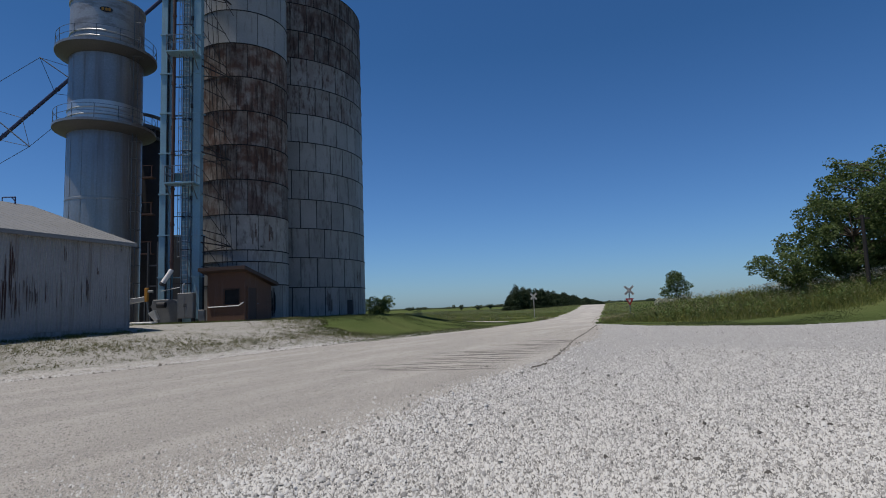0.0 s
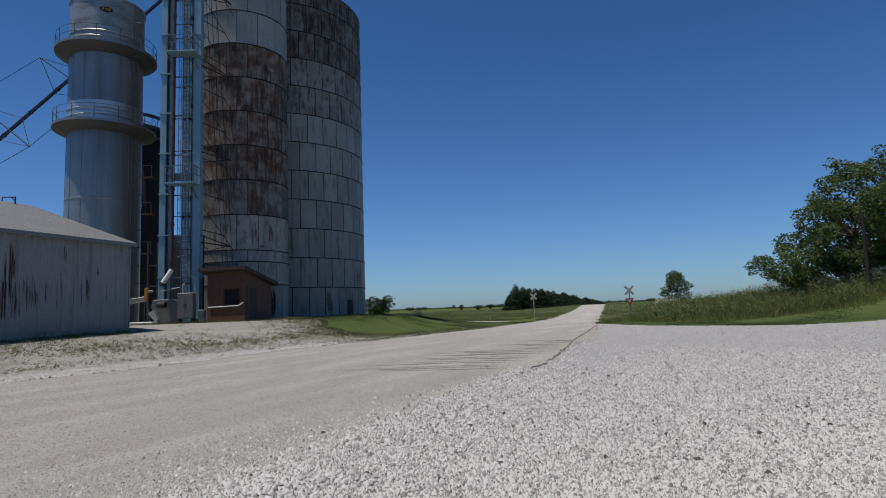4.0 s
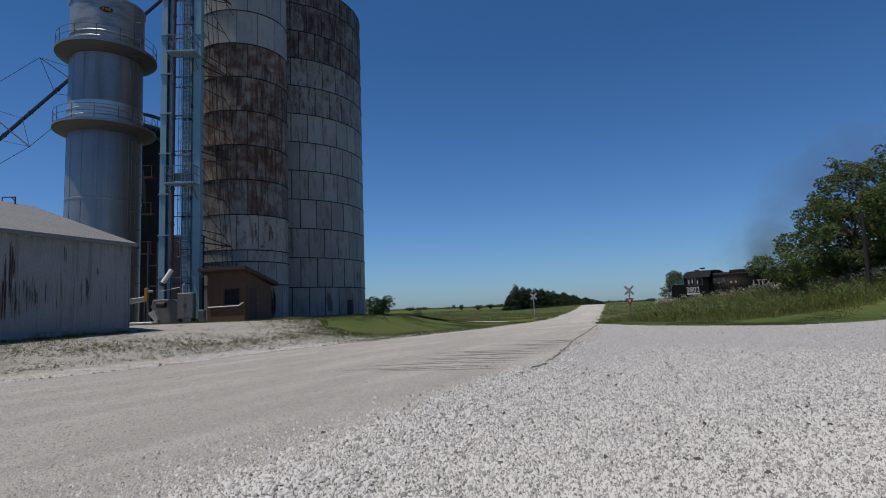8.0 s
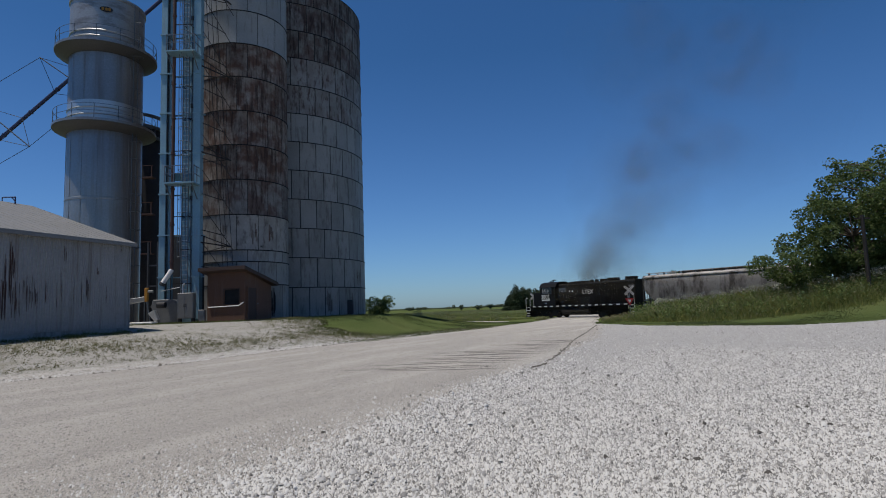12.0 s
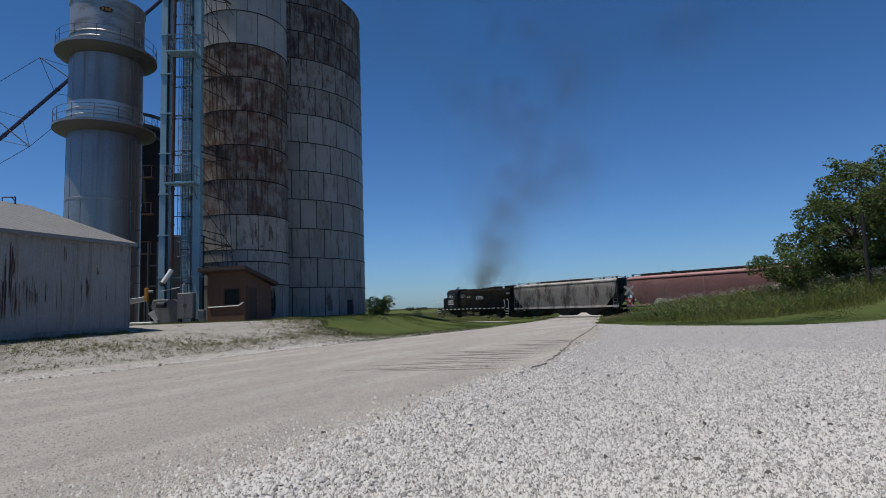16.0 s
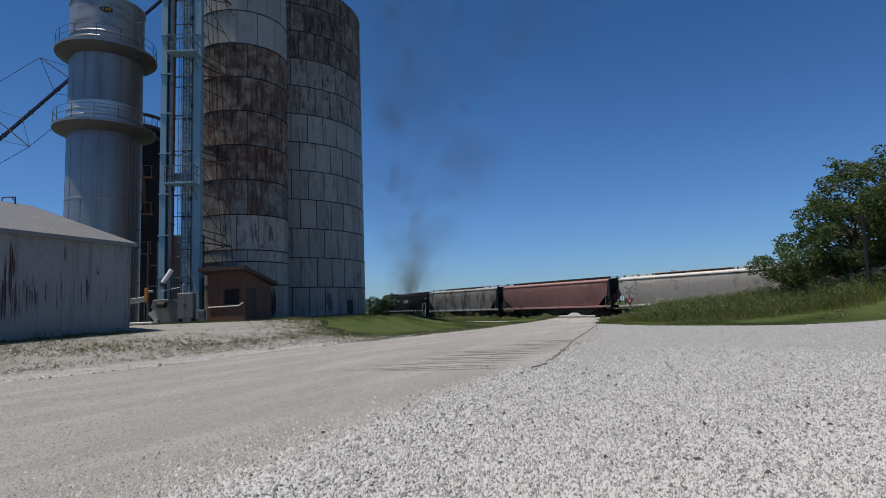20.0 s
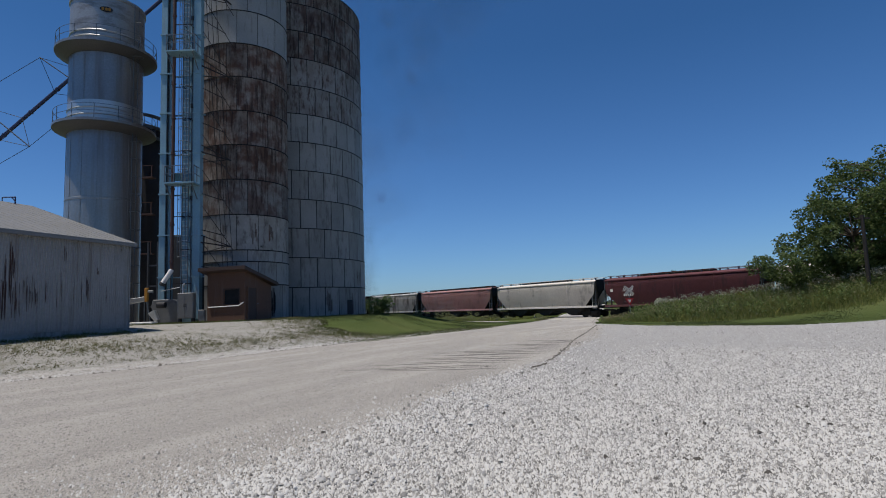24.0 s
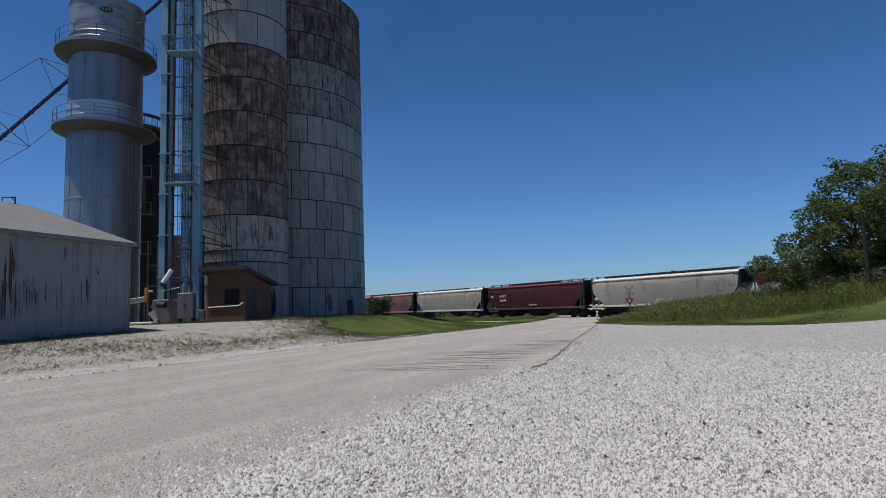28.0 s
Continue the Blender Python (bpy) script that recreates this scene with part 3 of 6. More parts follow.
# ---- grain dryer tower ----
def dryer():
    c = thing("grain_dryer_tower", Matrix.Translation((-25.05, 41.2, 0.95)), "tall round steel grain dryer tower with two railed gallery rings", "grain dryer")
    r = 2.45
    bm = bmesh.new()
    lathe(bm, [(r, -0.4), (r, 9.0), (r + 0.03, 9.03), (r + 0.03, 9.15), (r, 9.18), (r, 14.3), (r - 0.02, 14.35), (r - 0.02, 20.1)], 64)
    part("shell", bm, M["tower"], c, smooth=True)
    bm = bmesh.new()
    lathe(bm, [(r + 0.02, 14.7), (r + 0.02, 16.2)], 64)
    part("collar", bm, M["bright_steel"], c, "galvanised collar above the gallery", smooth=True)
    bm = bmesh.new()
    lathe(bm, [(r + 0.02, 20.1), (r + 0.02, 23.9), (r + 0.1, 23.95), (r + 0.1, 24.15), (r - 0.1, 24.2), (0.2, 25.0), (0.01, 25.0)], 64)
    part("head", bm, M["head_steel"], c, "galvanised upper section", smooth=True)
    for z in (15.1, 15.6, 20.95, 21.38):
        bm = bmesh.new()
        lathe(bm, [(r - 0.1, z), (r + 0.03, z), (r + 0.07, z + 0.05), (r + 0.03, z + 0.1), (r - 0.1, z + 0.1)], 64)
        part("band", bm, M["bright_steel"], c, "polished steel band", smooth=True)
    for k in range(7):
        a = -2.9 + k * 0.42
        bm = bmesh.new()
        for z0, z1 in ((0.0, 8.95), (9.2, 14.0), (16.3, 19.7)):
            tube(bm, ((r + 0.01) * math.cos(a), (r + 0.01) * math.sin(a), z0), ((r + 0.01) * math.cos(a), (r + 0.01) * math.sin(a), z1), 0.012, seg=6)
        part("seam", bm, M["tower"], c)
    for z in (14.38, 20.2):
        bm = bmesh.new()
        lathe(bm, [(r, z - 0.42), (r + 0.88, z - 0.04), (r + 0.92, z), (r + 0.92, z + 0.16), (r + 0.86, z + 0.17), (r, z + 0.14)], 64)
        part("gallery", bm, M["gallery"], c, "flared gallery ring", smooth=True)
        bm = bmesh.new()
        lathe(bm, [(r + 0.9, z + 0.02), (r + 0.945, z + 0.02), (r + 0.945, z + 0.2), (r + 0.9, z + 0.2)], 64)
        part("kick_plate", bm, M["tower"], c, "pale steel kick plate round the gallery", smooth=True)
        for i in range(14):
            a = 2 * math.pi * i / 14 + 0.1
            bm = bmesh.new()
            tube(bm, ((r + 0.87) * math.cos(a), (r + 0.87) * math.sin(a), z + 0.1), ((r + 0.87) * math.cos(a), (r + 0.87) * math.sin(a), z + 1.25), 0.028, seg=6)
            part("rail_post", bm, M["steel"], c)
        for h in (0.7, 1.22):
            bm = bmesh.new()
            lathe(bm, [(r + 0.86, z + h), (r + 0.885, z + h), (r + 0.885, z + h + 0.025), (r + 0.86, z + h + 0.025), (r + 0.86, z + h)], 48)
            part("guard_rail", bm, M["steel"], c)
    # maker's plate: a dark oval with plain yellow bars
    a = math.atan2(-41.2, 25.05) - 0.06
    bm = bmesh.new()
    ell = [(0.42 * math.cos(t), 0.2 * math.sin(t)) for t in [2 * math.pi * i / 24 for i in range(24)]]
    prism(bm, ell, "y", -0.03, 0.0)
    plate = part("badge", bm, M["dark"], c, "dark oval badge with yellow bars", at=Matrix.Translation(((r + 0.05) * math.cos(a), (r + 0.05) * math.sin(a), 23.0)) @ Matrix.Rotation(a + math.pi / 2, 4, "Z"))
    bm = bmesh.new()
    for x in (-0.22, 0.0, 0.2):
        box(bm, x - 0.075, x + 0.075, -0.045, -0.03, -0.1, 0.1)
    part("bar", bm, M["yellow"], plate)
    # caged ladder on the shaded side
    a = -0.28
    for side in (-0.2, 0.2):
        bm = bmesh.new()
        q = Vector(((r + 0.25) * math.cos(a), (r + 0.25) * math.sin(a), 0)) + Vector((-math.sin(a), math.cos(a), 0)) * side
        tube(bm, (q.x, q.y, 0), (q.x, q.y, 24.0), 0.03, seg=6)
        part("ladder_rail", bm, M["steel"], c)
    for k in range(16):
        bm = bmesh.new()
        z = 3 + k * 1.3
        pts = [Vector(((r + 0.25) * math.cos(a), (r + 0.25) * math.sin(a), z)) + Vector((math.cos(a) * 0.6 * math.sin(t), math.sin(a) * 0.6 * math.sin(t), 0)) + Vector((-math.sin(a), math.cos(a), 0)) * 0.35 * math.cos(t) for t in [math.pi * i / 8 for i in range(9)]]
        for u, v in zip(pts, pts[1:]):
            tube(bm, u, v, 0.018, seg=4, caps=False)
        part("cage_hoop", bm, M["steel"], c)
    return c


dryer()


def back_bin():
    c = thing("grain_bin", Matrix.Translation((-29.75, 53.5, 0.95)), "dark weathered steel bin standing behind the dryer", "grain bin")
    bm = bmesh.new()
    lathe(bm, [(2.9, -0.3), (2.9, 18.4), (2.5, 18.9), (0.01, 19.6)], 40)
    part("shell", bm, M["dark"], c, smooth=True)
    for k in range(16):
        a = 2 * math.pi * k / 16
        bm = bmesh.new()
        tube(bm, (3.1 * math.cos(a), 3.1 * math.sin(a), 18.4), (3.1 * math.cos(a), 3.1 * math.sin(a), 19.5), 0.035, seg=6)
        part("rail_post", bm, M["steel"], c)
    for z in (6.2, 9.8, 13.2):
        bm = bmesh.new()
        box(bm, 1.1, 3.6, -3.3, -2.7, z, z + 0.12)
        for x in (1.15, 2.3, 3.5):
            box(bm, x - 0.04, x + 0.04, -3.3, -3.24, z + 0.12, z + 1.15)
        box(bm, 1.1, 3.6, -3.3, -3.25, z + 1.1, z + 1.16)
        part("landing", bm, M["pipe_brown"], c, "rusty steel landing with guard rail")
    bm = bmesh.new()
    box(bm, 1.7, 1.8, -3.45, -3.35, 0, 18.0)
    box(bm, 2.2, 2.3, -3.45, -3.35, 0, 18.0)
    part("ladder_rail", bm, M["steel"], c)
    for z in (17.4, 18.4, 19.45):
        bm = bmesh.new()
        lathe(bm, [(2.9, z), (3.15, z), (3.15, z + 0.25), (2.9, z + 0.25)], 40)
        part("gallery_band", bm, M["steel"], c)
    return c


back_bin()


# ---- metal barn ----
def barn():
    ang = math.atan2(0.949, 0.316)
    c = thing("barn", Matrix.Translation((-16.0, 28.6, 1.06)) @ Matrix.Rotation(ang, 4, "Z"), "long white metal barn with rusty streaks", "barn")
    # local: x along the long wall (0 at the far corner, negative towards the viewer), y to the back
    L, W, H, R = 30.0, 15.0, 4.25, 2.6
    for y in (0.0, W):
        bm = bmesh.new()
        box(bm, -L, 0, y - 0.08 if y else 0.02, y + 0.08 if y else 0.16, -0.4, H - 0.02)
        part("wall", bm, M["barn"], c)
    for x in (-L, -0.12):
        bm = bmesh.new()
        prism(bm, [(0.16, -0.4), (W - 0.08, -0.4), (W - 0.08, H), (W / 2, H + R - 0.08), (0.16, H)], "x", x, x + 0.12)
        part("end_wall", bm, M["barn"], c)
    # sheets of the visible wall
    bm = bmesh.new()
    n = 8
    poly = []
    for i in range(n):
        x0 = i * 0.114
        poly += [(x0, 0.0), (x0 + 0.03, -0.022), (x0 + 0.055, -0.022), (x0 + 0.085, 0.0)]
    pts = poly + [(n * 0.114, 0.0), (n * 0.114, 0.015), (0.0, 0.015)]
    prism(bm, pts, "z", -0.05, H - 0.05)
    me = mesh_of("wall_sheet", bm, M["barn"])
    for i in range(32):
        part("wall_sheet", me, None, c, at=Matrix.Translation((-(i + 1) * 0.914, 0.0, 0)))
    for k, y0, y1 in ((0, -0.25, W / 2), (1, W / 2, W + 0.25)):
        bm = bmesh.new()
        sl = R / (W / 2)
        za, zb = (H - 0.25 * sl, H + R) if k == 0 else (H + R, H - 0.25 * sl)
        prism(bm, [(y0, za), (y1, zb), (y1, zb + 0.07), (y0, za + 0.07)], "x", -L - 0.2, 0.25)
        part("roof_slope", bm, M["roof_sheet"], c)
    bm = bmesh.new()
    for i in range(68):
        x = 0.2 - i * 0.45
        m = Matrix.Translation((x, -0.25, H - 0.25 * sl + 0.07)) @ Matrix.Rotation(math.atan(sl), 4, "X")
        box(bm, -0.011, 0.011, 0, math.hypot(W / 2 + 0.25, R) - 0.05, -0.01, 0.008, m)
    part("roof_rib", bm, M["roof_sheet"], c)
    bm = bmesh.new()
    box(bm, -0.02, 0.04, -0.035, 0.1, -0.1, H - 0.1)
    part("corner_trim", bm, M["barn"], c)
    bm = bmesh.new()
    box(bm, -L, 0.2, -0.285, -0.235, H - 0.2, H - 0.09)
    part("fascia", bm, M["roof_sheet"], c)
    # rusted-through streaks: distance from the far corner, top, foot, width
    for u, top, low, w in ((5.8, 3.75, 0.32, 0.11), (6.1, 2.15, 0.11, 0.1), (6.26, 1.13, 0.1, 0.08), (5.38, 2.06, 0.19, 0.06), (5.95, 2.16, 0.44, 0.06), (5.23, 2.18, 1.23, 0.05), (4.98, 1.95, 0.88, 0.06),
                           (4.87, 2.43, 0.75, 0.06), (4.3, 2.21, 0.86, 0.06), (3.45, 3.77, 3.0, 0.09), (2.33, 2.4, 1.08, 0.09), (1.8, 2.88, 2.42, 0.08), (0.52, 4.03, 3.68, 0.07), (5.68, 3.34, 2.17, 0.08), (4.64, 1.71, 0.75, 0.04), (3.78, 2.1, 0.73, 0.04), (2.98, 2.51, 0.7, 0.03), (6.6, 3.0, 0.3, 0.1), (7.0, 2.2, 0.2, 0.07), (5.7, 2.6, 0.4, 0.1), (5.55, 2.1, 0.5, 0.08), (6.0, 3.2, 0.5, 0.1), (6.4, 2.4, 0.3, 0.09), (4.75, 2.2, 0.9, 0.08), (5.1, 2.4, 0.8, 0.07), (3.6, 2.6, 1.2, 0.05), (2.6, 2.2, 1.0, 0.04), (1.3, 2.0, 0.9, 0.04)):
        bm = bmesh.new()
        for k in range(3 if w > 0.07 else 2):
            o, lo = (k - 1) * w * 0.45 + rng.normal() * 0.01, low + (top - low) * 0.35 * rng.random()
            hi = top - (top - low) * (0.0 if k == 0 else 0.5 * rng.random())
            q = w * rng.uniform(0.08, 0.2)
            zs = [lo + (hi - lo) * t for t in (0, 0.3, 0.55, 0.8, 1.0)]
            ws = [q * t * rng.uniform(0.7, 1.3) for t in (0.3, 0.9, 0.6, 1.0, 0.5)]
            prism(bm, [(-u + o - h, z) for h, z in zip(ws, zs)] + [(-u + o + h, z) for h, z in reversed(list(zip(ws, zs)))], "y", -0.03, -0.024)
        part("rust_streak", bm, M["streak"], c, "dark rusted-through streak")
    bm = bmesh.new()
    tube(bm, (-0.9, 7.13, H + R - 0.1), (-0.9, 7.13, H + R + 0.33), 0.04, seg=6)
    tube(bm, (-1.12, 7.81, H + R - 0.2), (-1.12, 7.81, H + R + 0.34), 0.03, seg=6)
    tube(bm, (-0.9, 7.13, H + R + 0.33), (-1.12, 7.81, H + R + 0.34), 0.035, seg=6)
    tube(bm, (-0.97, 7.33, H + R + 0.33), (-0.9, 7.13, H + R + 0.1), 0.03, seg=6)
    part("roof_bracket", bm, M["navy"], c, "dark blue pipe bracket behind the ridge")
    return c


barn()


# ---- scale house ----
SHED = Matrix.Translation((-12.57 - 2.7 * math.cos(radians(-14)), 35.5 - 2.7 * math.sin(radians(-14)), 1.12)) @ Matrix.Rotation(radians(-14), 4, "Z")


def scale_house():
    c = thing("scale_house", SHED, "small brown wooden scale house with a sloping roof", "shed")
    # local: x along the front (facing -y), y to the back
    w, d, h0, h1 = 2.7, 3.1, 3.08, 2.25
    bm = bmesh.new()
    prism(bm, [(0, -0.3), (d, -0.3), (d, h1), (0, h0)], "x", 0.0, 0.1)
    part("side_wall", bm, M["brown"], c)
    bm = bmesh.new()
    prism(bm, [(0, -0.3), (d, -0.3), (d, h1), (0, h0)], "x", w - 0.1, w)
    part("side_wall", bm, M["brown"], c)
    bm = bmesh.new()
    x0, x1, z0, z1 = 1.25, 2.3, 1.02, 1.95
    for a in ((0.1, x0, -0.3, h0), (x1, w - 0.1, -0.3, h0), (x0, x1, -0.3, z0), (x0, x1, z1, h0)):
        box(bm, a[0], a[1], 0.0, 0.1, a[2], a[3])
    part("front_wall", bm, M["brown"], c)
    bm = bmesh.new()
    box(bm, 0.1, w - 0.1, d - 0.1, d, -0.3, h1)
    part("back_wall", bm, M["brown"], c)
    win = part("window", (lambda b: (box(b, x0 - 0.06, x1 + 0.06, -0.03, 0.0, z0 - 0.06, z0), box(b, x0 - 0.06, x1 + 0.06, -0.03, 0.0, z1, z1 + 0.06), box(b, x0 - 0.06, x0, -0.03, 0.0, z0, z1), box(b, x1, x1 + 0.06, -0.03, 0.0, z0, z1), b)[-1])(bmesh.new()), M["brown_trim"], c)
    bm = bmesh.new()
    box(bm, x0, x1, 0.04, 0.06, z0, z1)
    part("pane", bm, M["glass"], win)
    bm = bmesh.new()
    for u, v in (((0.28, -0.3, 0.86), (2.45, -0.3, 0.9)), ((2.45, -0.3, 0.9), (2.62, -0.28, 1.0)), ((2.62, -0.28, 1.0), (2.62, -0.02, 1.12))):
        tube(bm, u, v, 0.032, seg=8)
    tube(bm, (0.3, -0.3, 0.86), (0.3, 0.02, 0.86), 0.03, seg=8)
    part("handrail", bm, M["white"], c, "white pipe rail below the window", smooth=True)
    bm = bmesh.new()
    prism(bm, [(-0.5, h0 + 0.08), (d + 0.35, h1 - 0.02), (d + 0.35, h1 + 0.2), (-0.5, h0 + 0.3)], "x", -0.35, w + 0.35)
    part("roof", bm, M["brown_trim"], c)
    door = part("door", (lambda b: (box(b, w + 0.01, w + 0.05, 0.3, 1.2, 0.03, 2.03), b)[-1])(bmesh.new()), M["brown_trim"], c)
    bm = bmesh.new()
    for a in ((0.2, 0.3, 0, 2.13), (1.2, 1.3, 0, 2.13), (0.3, 1.2, 2.03, 2.13)):
        box(bm, w + 0.005, w + 0.07, a[0], a[1], a[2], a[3])
    part("door_frame", bm, M["brown"], c)
    bm = bmesh.new()
    tube(bm, (w + 0.05, 1.35, 1.02), (w + 0.12, 1.35, 1.02), 0.03, seg=8)
    part("knob", bm, M["steel"], door)
    return c


scale_house()


# ---- bucket elevator with ladder ----
def trunk(c, x0, x1, y0, y1, z0, z1, mat, collars=3.05):
    bm = bmesh.new()
    box(bm, x0, x1, y0, y1, z0, z1)
    t = part("trunk", bm, mat, c)
    z = z0 + collars
    while z < z1:
        bm = bmesh.new()
        box(bm, x0 - 0.05, x1 + 0.05, y0 - 0.05, y1 + 0.05, z - 0.04, z + 0.04)
        part("collar", bm, mat, t)
        z += collars
    return t


def cage_ladder(c, x, y, z0, z1, mat):
    for dx in (-0.2, 0.2):
        bm = bmesh.new()
        box(bm, x + dx - 0.025, x + dx + 0.025, y - 0.03, y + 0.03, z0, z1)
        part("ladder_rail", bm, mat, c)
    bm = bmesh.new()
    box(bm, -0.2, 0.2, -0.018, 0.018, -0.018, 0.018)
    rung = mesh_of("rung", bm, M["bright_steel"])
    z = z0 + 0.3
    while z < z1:
        part("rung", rung, None, c, at=Matrix.Translation((x, y, z)))
        z += 0.32
    bm = bmesh.new()
    pts = [Vector((0.36 * math.cos(t), -0.7 * math.sin(t), 0)) for t in [math.pi * i / 8 for i in range(9)]]
    for u, v in zip(pts, pts[1:]):
        tube(bm, u, v, 0.02, seg=4, caps=False)
    hoop = mesh_of("cage_hoop", bm, mat)
    z = z0 + 2.4
    while z < z1:
        part("cage_hoop", hoop, None, c, at=Matrix.Translation((x, y, z)))
        z += 0.95
    for t in (0.25, 0.5, 0.75):
        bm = bmesh.new()
        q = (x + 0.36 * math.cos(math.pi * t), y - 0.7 * math.sin(math.pi * t))
        box(bm, q[0] - 0.015, q[0] + 0.015, q[1] - 0.015, q[1] + 0.015, z0 + 2.4, z1)
        part("cage_bar", bm, mat, c)


def elevator():
    c = thing("bucket_elevator", Matrix.Translation((-17.2, 36.6, 1.0)), "blue steel bucket elevator with caged ladder and platforms", "bucket elevator")
    top = 27.0
    trunk(c, -1.4, -1.0, 0, 0.45, 0.3, top, M["leg"], 2.75)
    trunk(c, -0.14, 0.7, 0.42, 0.85, 0.3, top, M["leg"], 2.75)
    trunk(c, -0.9, -0.68, 0.2, 0.5, 0.3, top, M["leg"], 2.75)
    trunk(c, 0.8, 1.28, 0, 0.5, 0.3, top, M["leg"], 2.75)
    for x in (-0.96, -0.62, 0.66, 0.76):
        bm = bmesh.new()
        tube(bm, (x, 0.1, 0.4), (x, 0.1, top), 0.035, seg=6)
        part("conduit", bm, M["dark"] if x < 0 else M["steel"], c)
    bm = bmesh.new()
    tube(bm, (-0.46, -0.12, 3.45), (-0.46, -0.12, top), 0.105, seg=12)
    part("downpipe", bm, M["pipe_brown"], c, "rust-brown downpipe", smooth=True)
    for k in range(10):
        bm = bmesh.new()
        tube(bm, (-0.46, -0.12, 4.0 + k * 2.4), (-0.46, -0.12, 4.1 + k * 2.4), 0.14, seg=12)
        part("pipe_flange", bm, M["pipe_brown"], c)
    bm = bmesh.new()
    tube(bm, (-0.42, -0.2, 3.5), (-0.85, -0.55, 2.6), 0.15, 0.15, seg=12)
    part("spout", bm, M["white"], c, "pale angled spout", smooth=True)
    bm = bmesh.new()
    tube(bm, (-0.83, -0.53, 2.64), (-0.9, -0.58, 2.5), 0.18, seg=12)
    part("spout_collar", bm, M["dark"], c)
    cage_ladder(c, 0.37, -0.12, 1.9, top, M["steel"])
    for z in (9.12, 18.0):
        deck = part("platform", (lambda b: (box(b, -0.62, 1.3, -1.0, 0.0, z - 0.09, z), b)[-1])(bmesh.new()), M["leg"], c, "painted steel platform")
        for x, y in ((-0.59, -0.97), (0.0, -0.97), (0.7, -0.97), (1.27, -0.97), (-0.59, -0.45), (1.27, -0.45)):
            bm = bmesh.new()
            box(bm, x - 0.025, x + 0.025, y - 0.025, y + 0.025, z, z + 1.1)
            part("post", bm, M["steel"], deck)
        for h in (0.55, 1.08):
            bm = bmesh.new()
            box(bm, -0.61, 1.29, -0.99, -0.95, z + h - 0.02, z + h + 0.02)
            box(bm, -0.61, -0.57, -0.95, 0.0, z + h - 0.02, z + h + 0.02)
            box(bm, 1.25, 1.29, -0.95, 0.0, z + h - 0.02, z + h + 0.02)
            part("guard_rail", bm, M["steel"], deck)
        bm = bmesh.new()
        for x in (-0.6, 1.1):
            tube(bm, (x, -0.9, z - 0.09), (x, 0.05, z - 1.0), 0.035, seg=6)
        part("brace", bm, M["steel"], deck)
    bm = bmesh.new()
    box(bm, -0.62, 0.1, -0.05, 0.02, 9.4, 9.95)
    part("panel", bm, surf("teal_panel", (0.10, 0.19, 0.21), None, 0.6, grain=12), c, "small teal steel panel")
    # ties between the trunks and struts to the silo
    for k in range(9):
        z = 3.05 + k * 2.75
        bm = bmesh.new()
        box(bm, -1.45, 1.4, 0.46, 0.54, z - 0.05, z + 0.03)
        box(bm, -1.45, -0.55, -0.08, -0.02, z - 0.04, z + 0.04)
        part("tie_bar", bm, M["leg"], c)
    for k, z in enumerate((5.3, 11.4, 17.4, 23.0)):
        bm = bmesh.new()
        tube(bm, (1.2, 0.1, z), (2.55, 2.25, z - 0.15), 0.045, seg=6)
        tube(bm, (1.2, 0.1, z + 0.5), (2.55, 2.25, z - 0.15), 0.035, seg=6)
        tube(bm, (1.35, 0.3, z - 0.7), (2.2, 1.95, z - 0.15), 0.03, seg=6)
        part("strut", bm, M["dark"], c)
    # slanting rods from the trunk to the silo, level by level
    for k in range(9):
        z = 3.4 + k * 2.42
        bm = bmesh.new()
        tube(bm, (1.35, 0.2, z + 1.9), (2.75, 2.0, z - 0.9), 0.022, seg=5)
        tube(bm, (1.35, 0.2, z + 0.3), (2.3, 1.7, z + 0.05), 0.03, seg=5)
        part("tie_rod", bm, M["dark"], c)
    for k in range(11):
        z = 2.6 + 2.2 * k
        bm = bmesh.new()
        box(bm, -0.42, 0.78, -0.16, -0.11, z - 0.025, z + 0.025)
        box(bm, 0.14, 0.18, -0.16, 0.4, z - 0.025, z + 0.025)
        box(bm, 0.58, 0.62, -0.16, 0.4, z - 0.025, z + 0.025)
        part("ladder_bracket", bm, M["dark"], c)
    for k, (x, z) in enumerate(((-0.62, 6.4), (-0.62, 12.9), (-0.62, 16.0), (0.68, 8.1), (0.68, 14.4), (0.68, 20.6))):
        bm = bmesh.new()
        box(bm, x - 0.07, x + 0.07, -0.02, 0.12, z, z + 0.28)
        part("junction_box", bm, M["dark_steel"], c, bevel=0.01)
    # long slack stay wires beside the silo
    for dx, y in ((1.5, 0.35), (1.75, 0.55), (2.0, 0.8)):
        bm = bmesh.new()
        tube(bm, (dx - 0.1, y - 0.3, 25.0), (dx + 1.0, y + 0.9, 1.2), 0.02, seg=5)
        part("stay", bm, M["dark"], c)
    # added block: closes the gap and stands in for shaded machinery
    bm = bmesh.new()
    box(bm, -1.45, 0.86, 1.3, 1.8, -0.1, 6.0)
    part("rear_casing", bm, M["dark_steel"], c, "added dark backing for the shade behind the trunks", bevel=0.03)
    bm = bmesh.new()
    for z in (1.2, 2.6, 4.0):
        box(bm, -2.9, -1.5, 1.5, 1.6, z - 0.05, z + 0.05)
    for x in (-2.85, -2.2, -1.6):
        box(bm, x - 0.05, x + 0.05, 1.45, 1.65, -0.1, 5.6)
    part("support_frame", bm, M["dark_steel"], c, "dark steel frame behind the trunks")
    # boot and drive at the foot
    bm = bmesh.new()
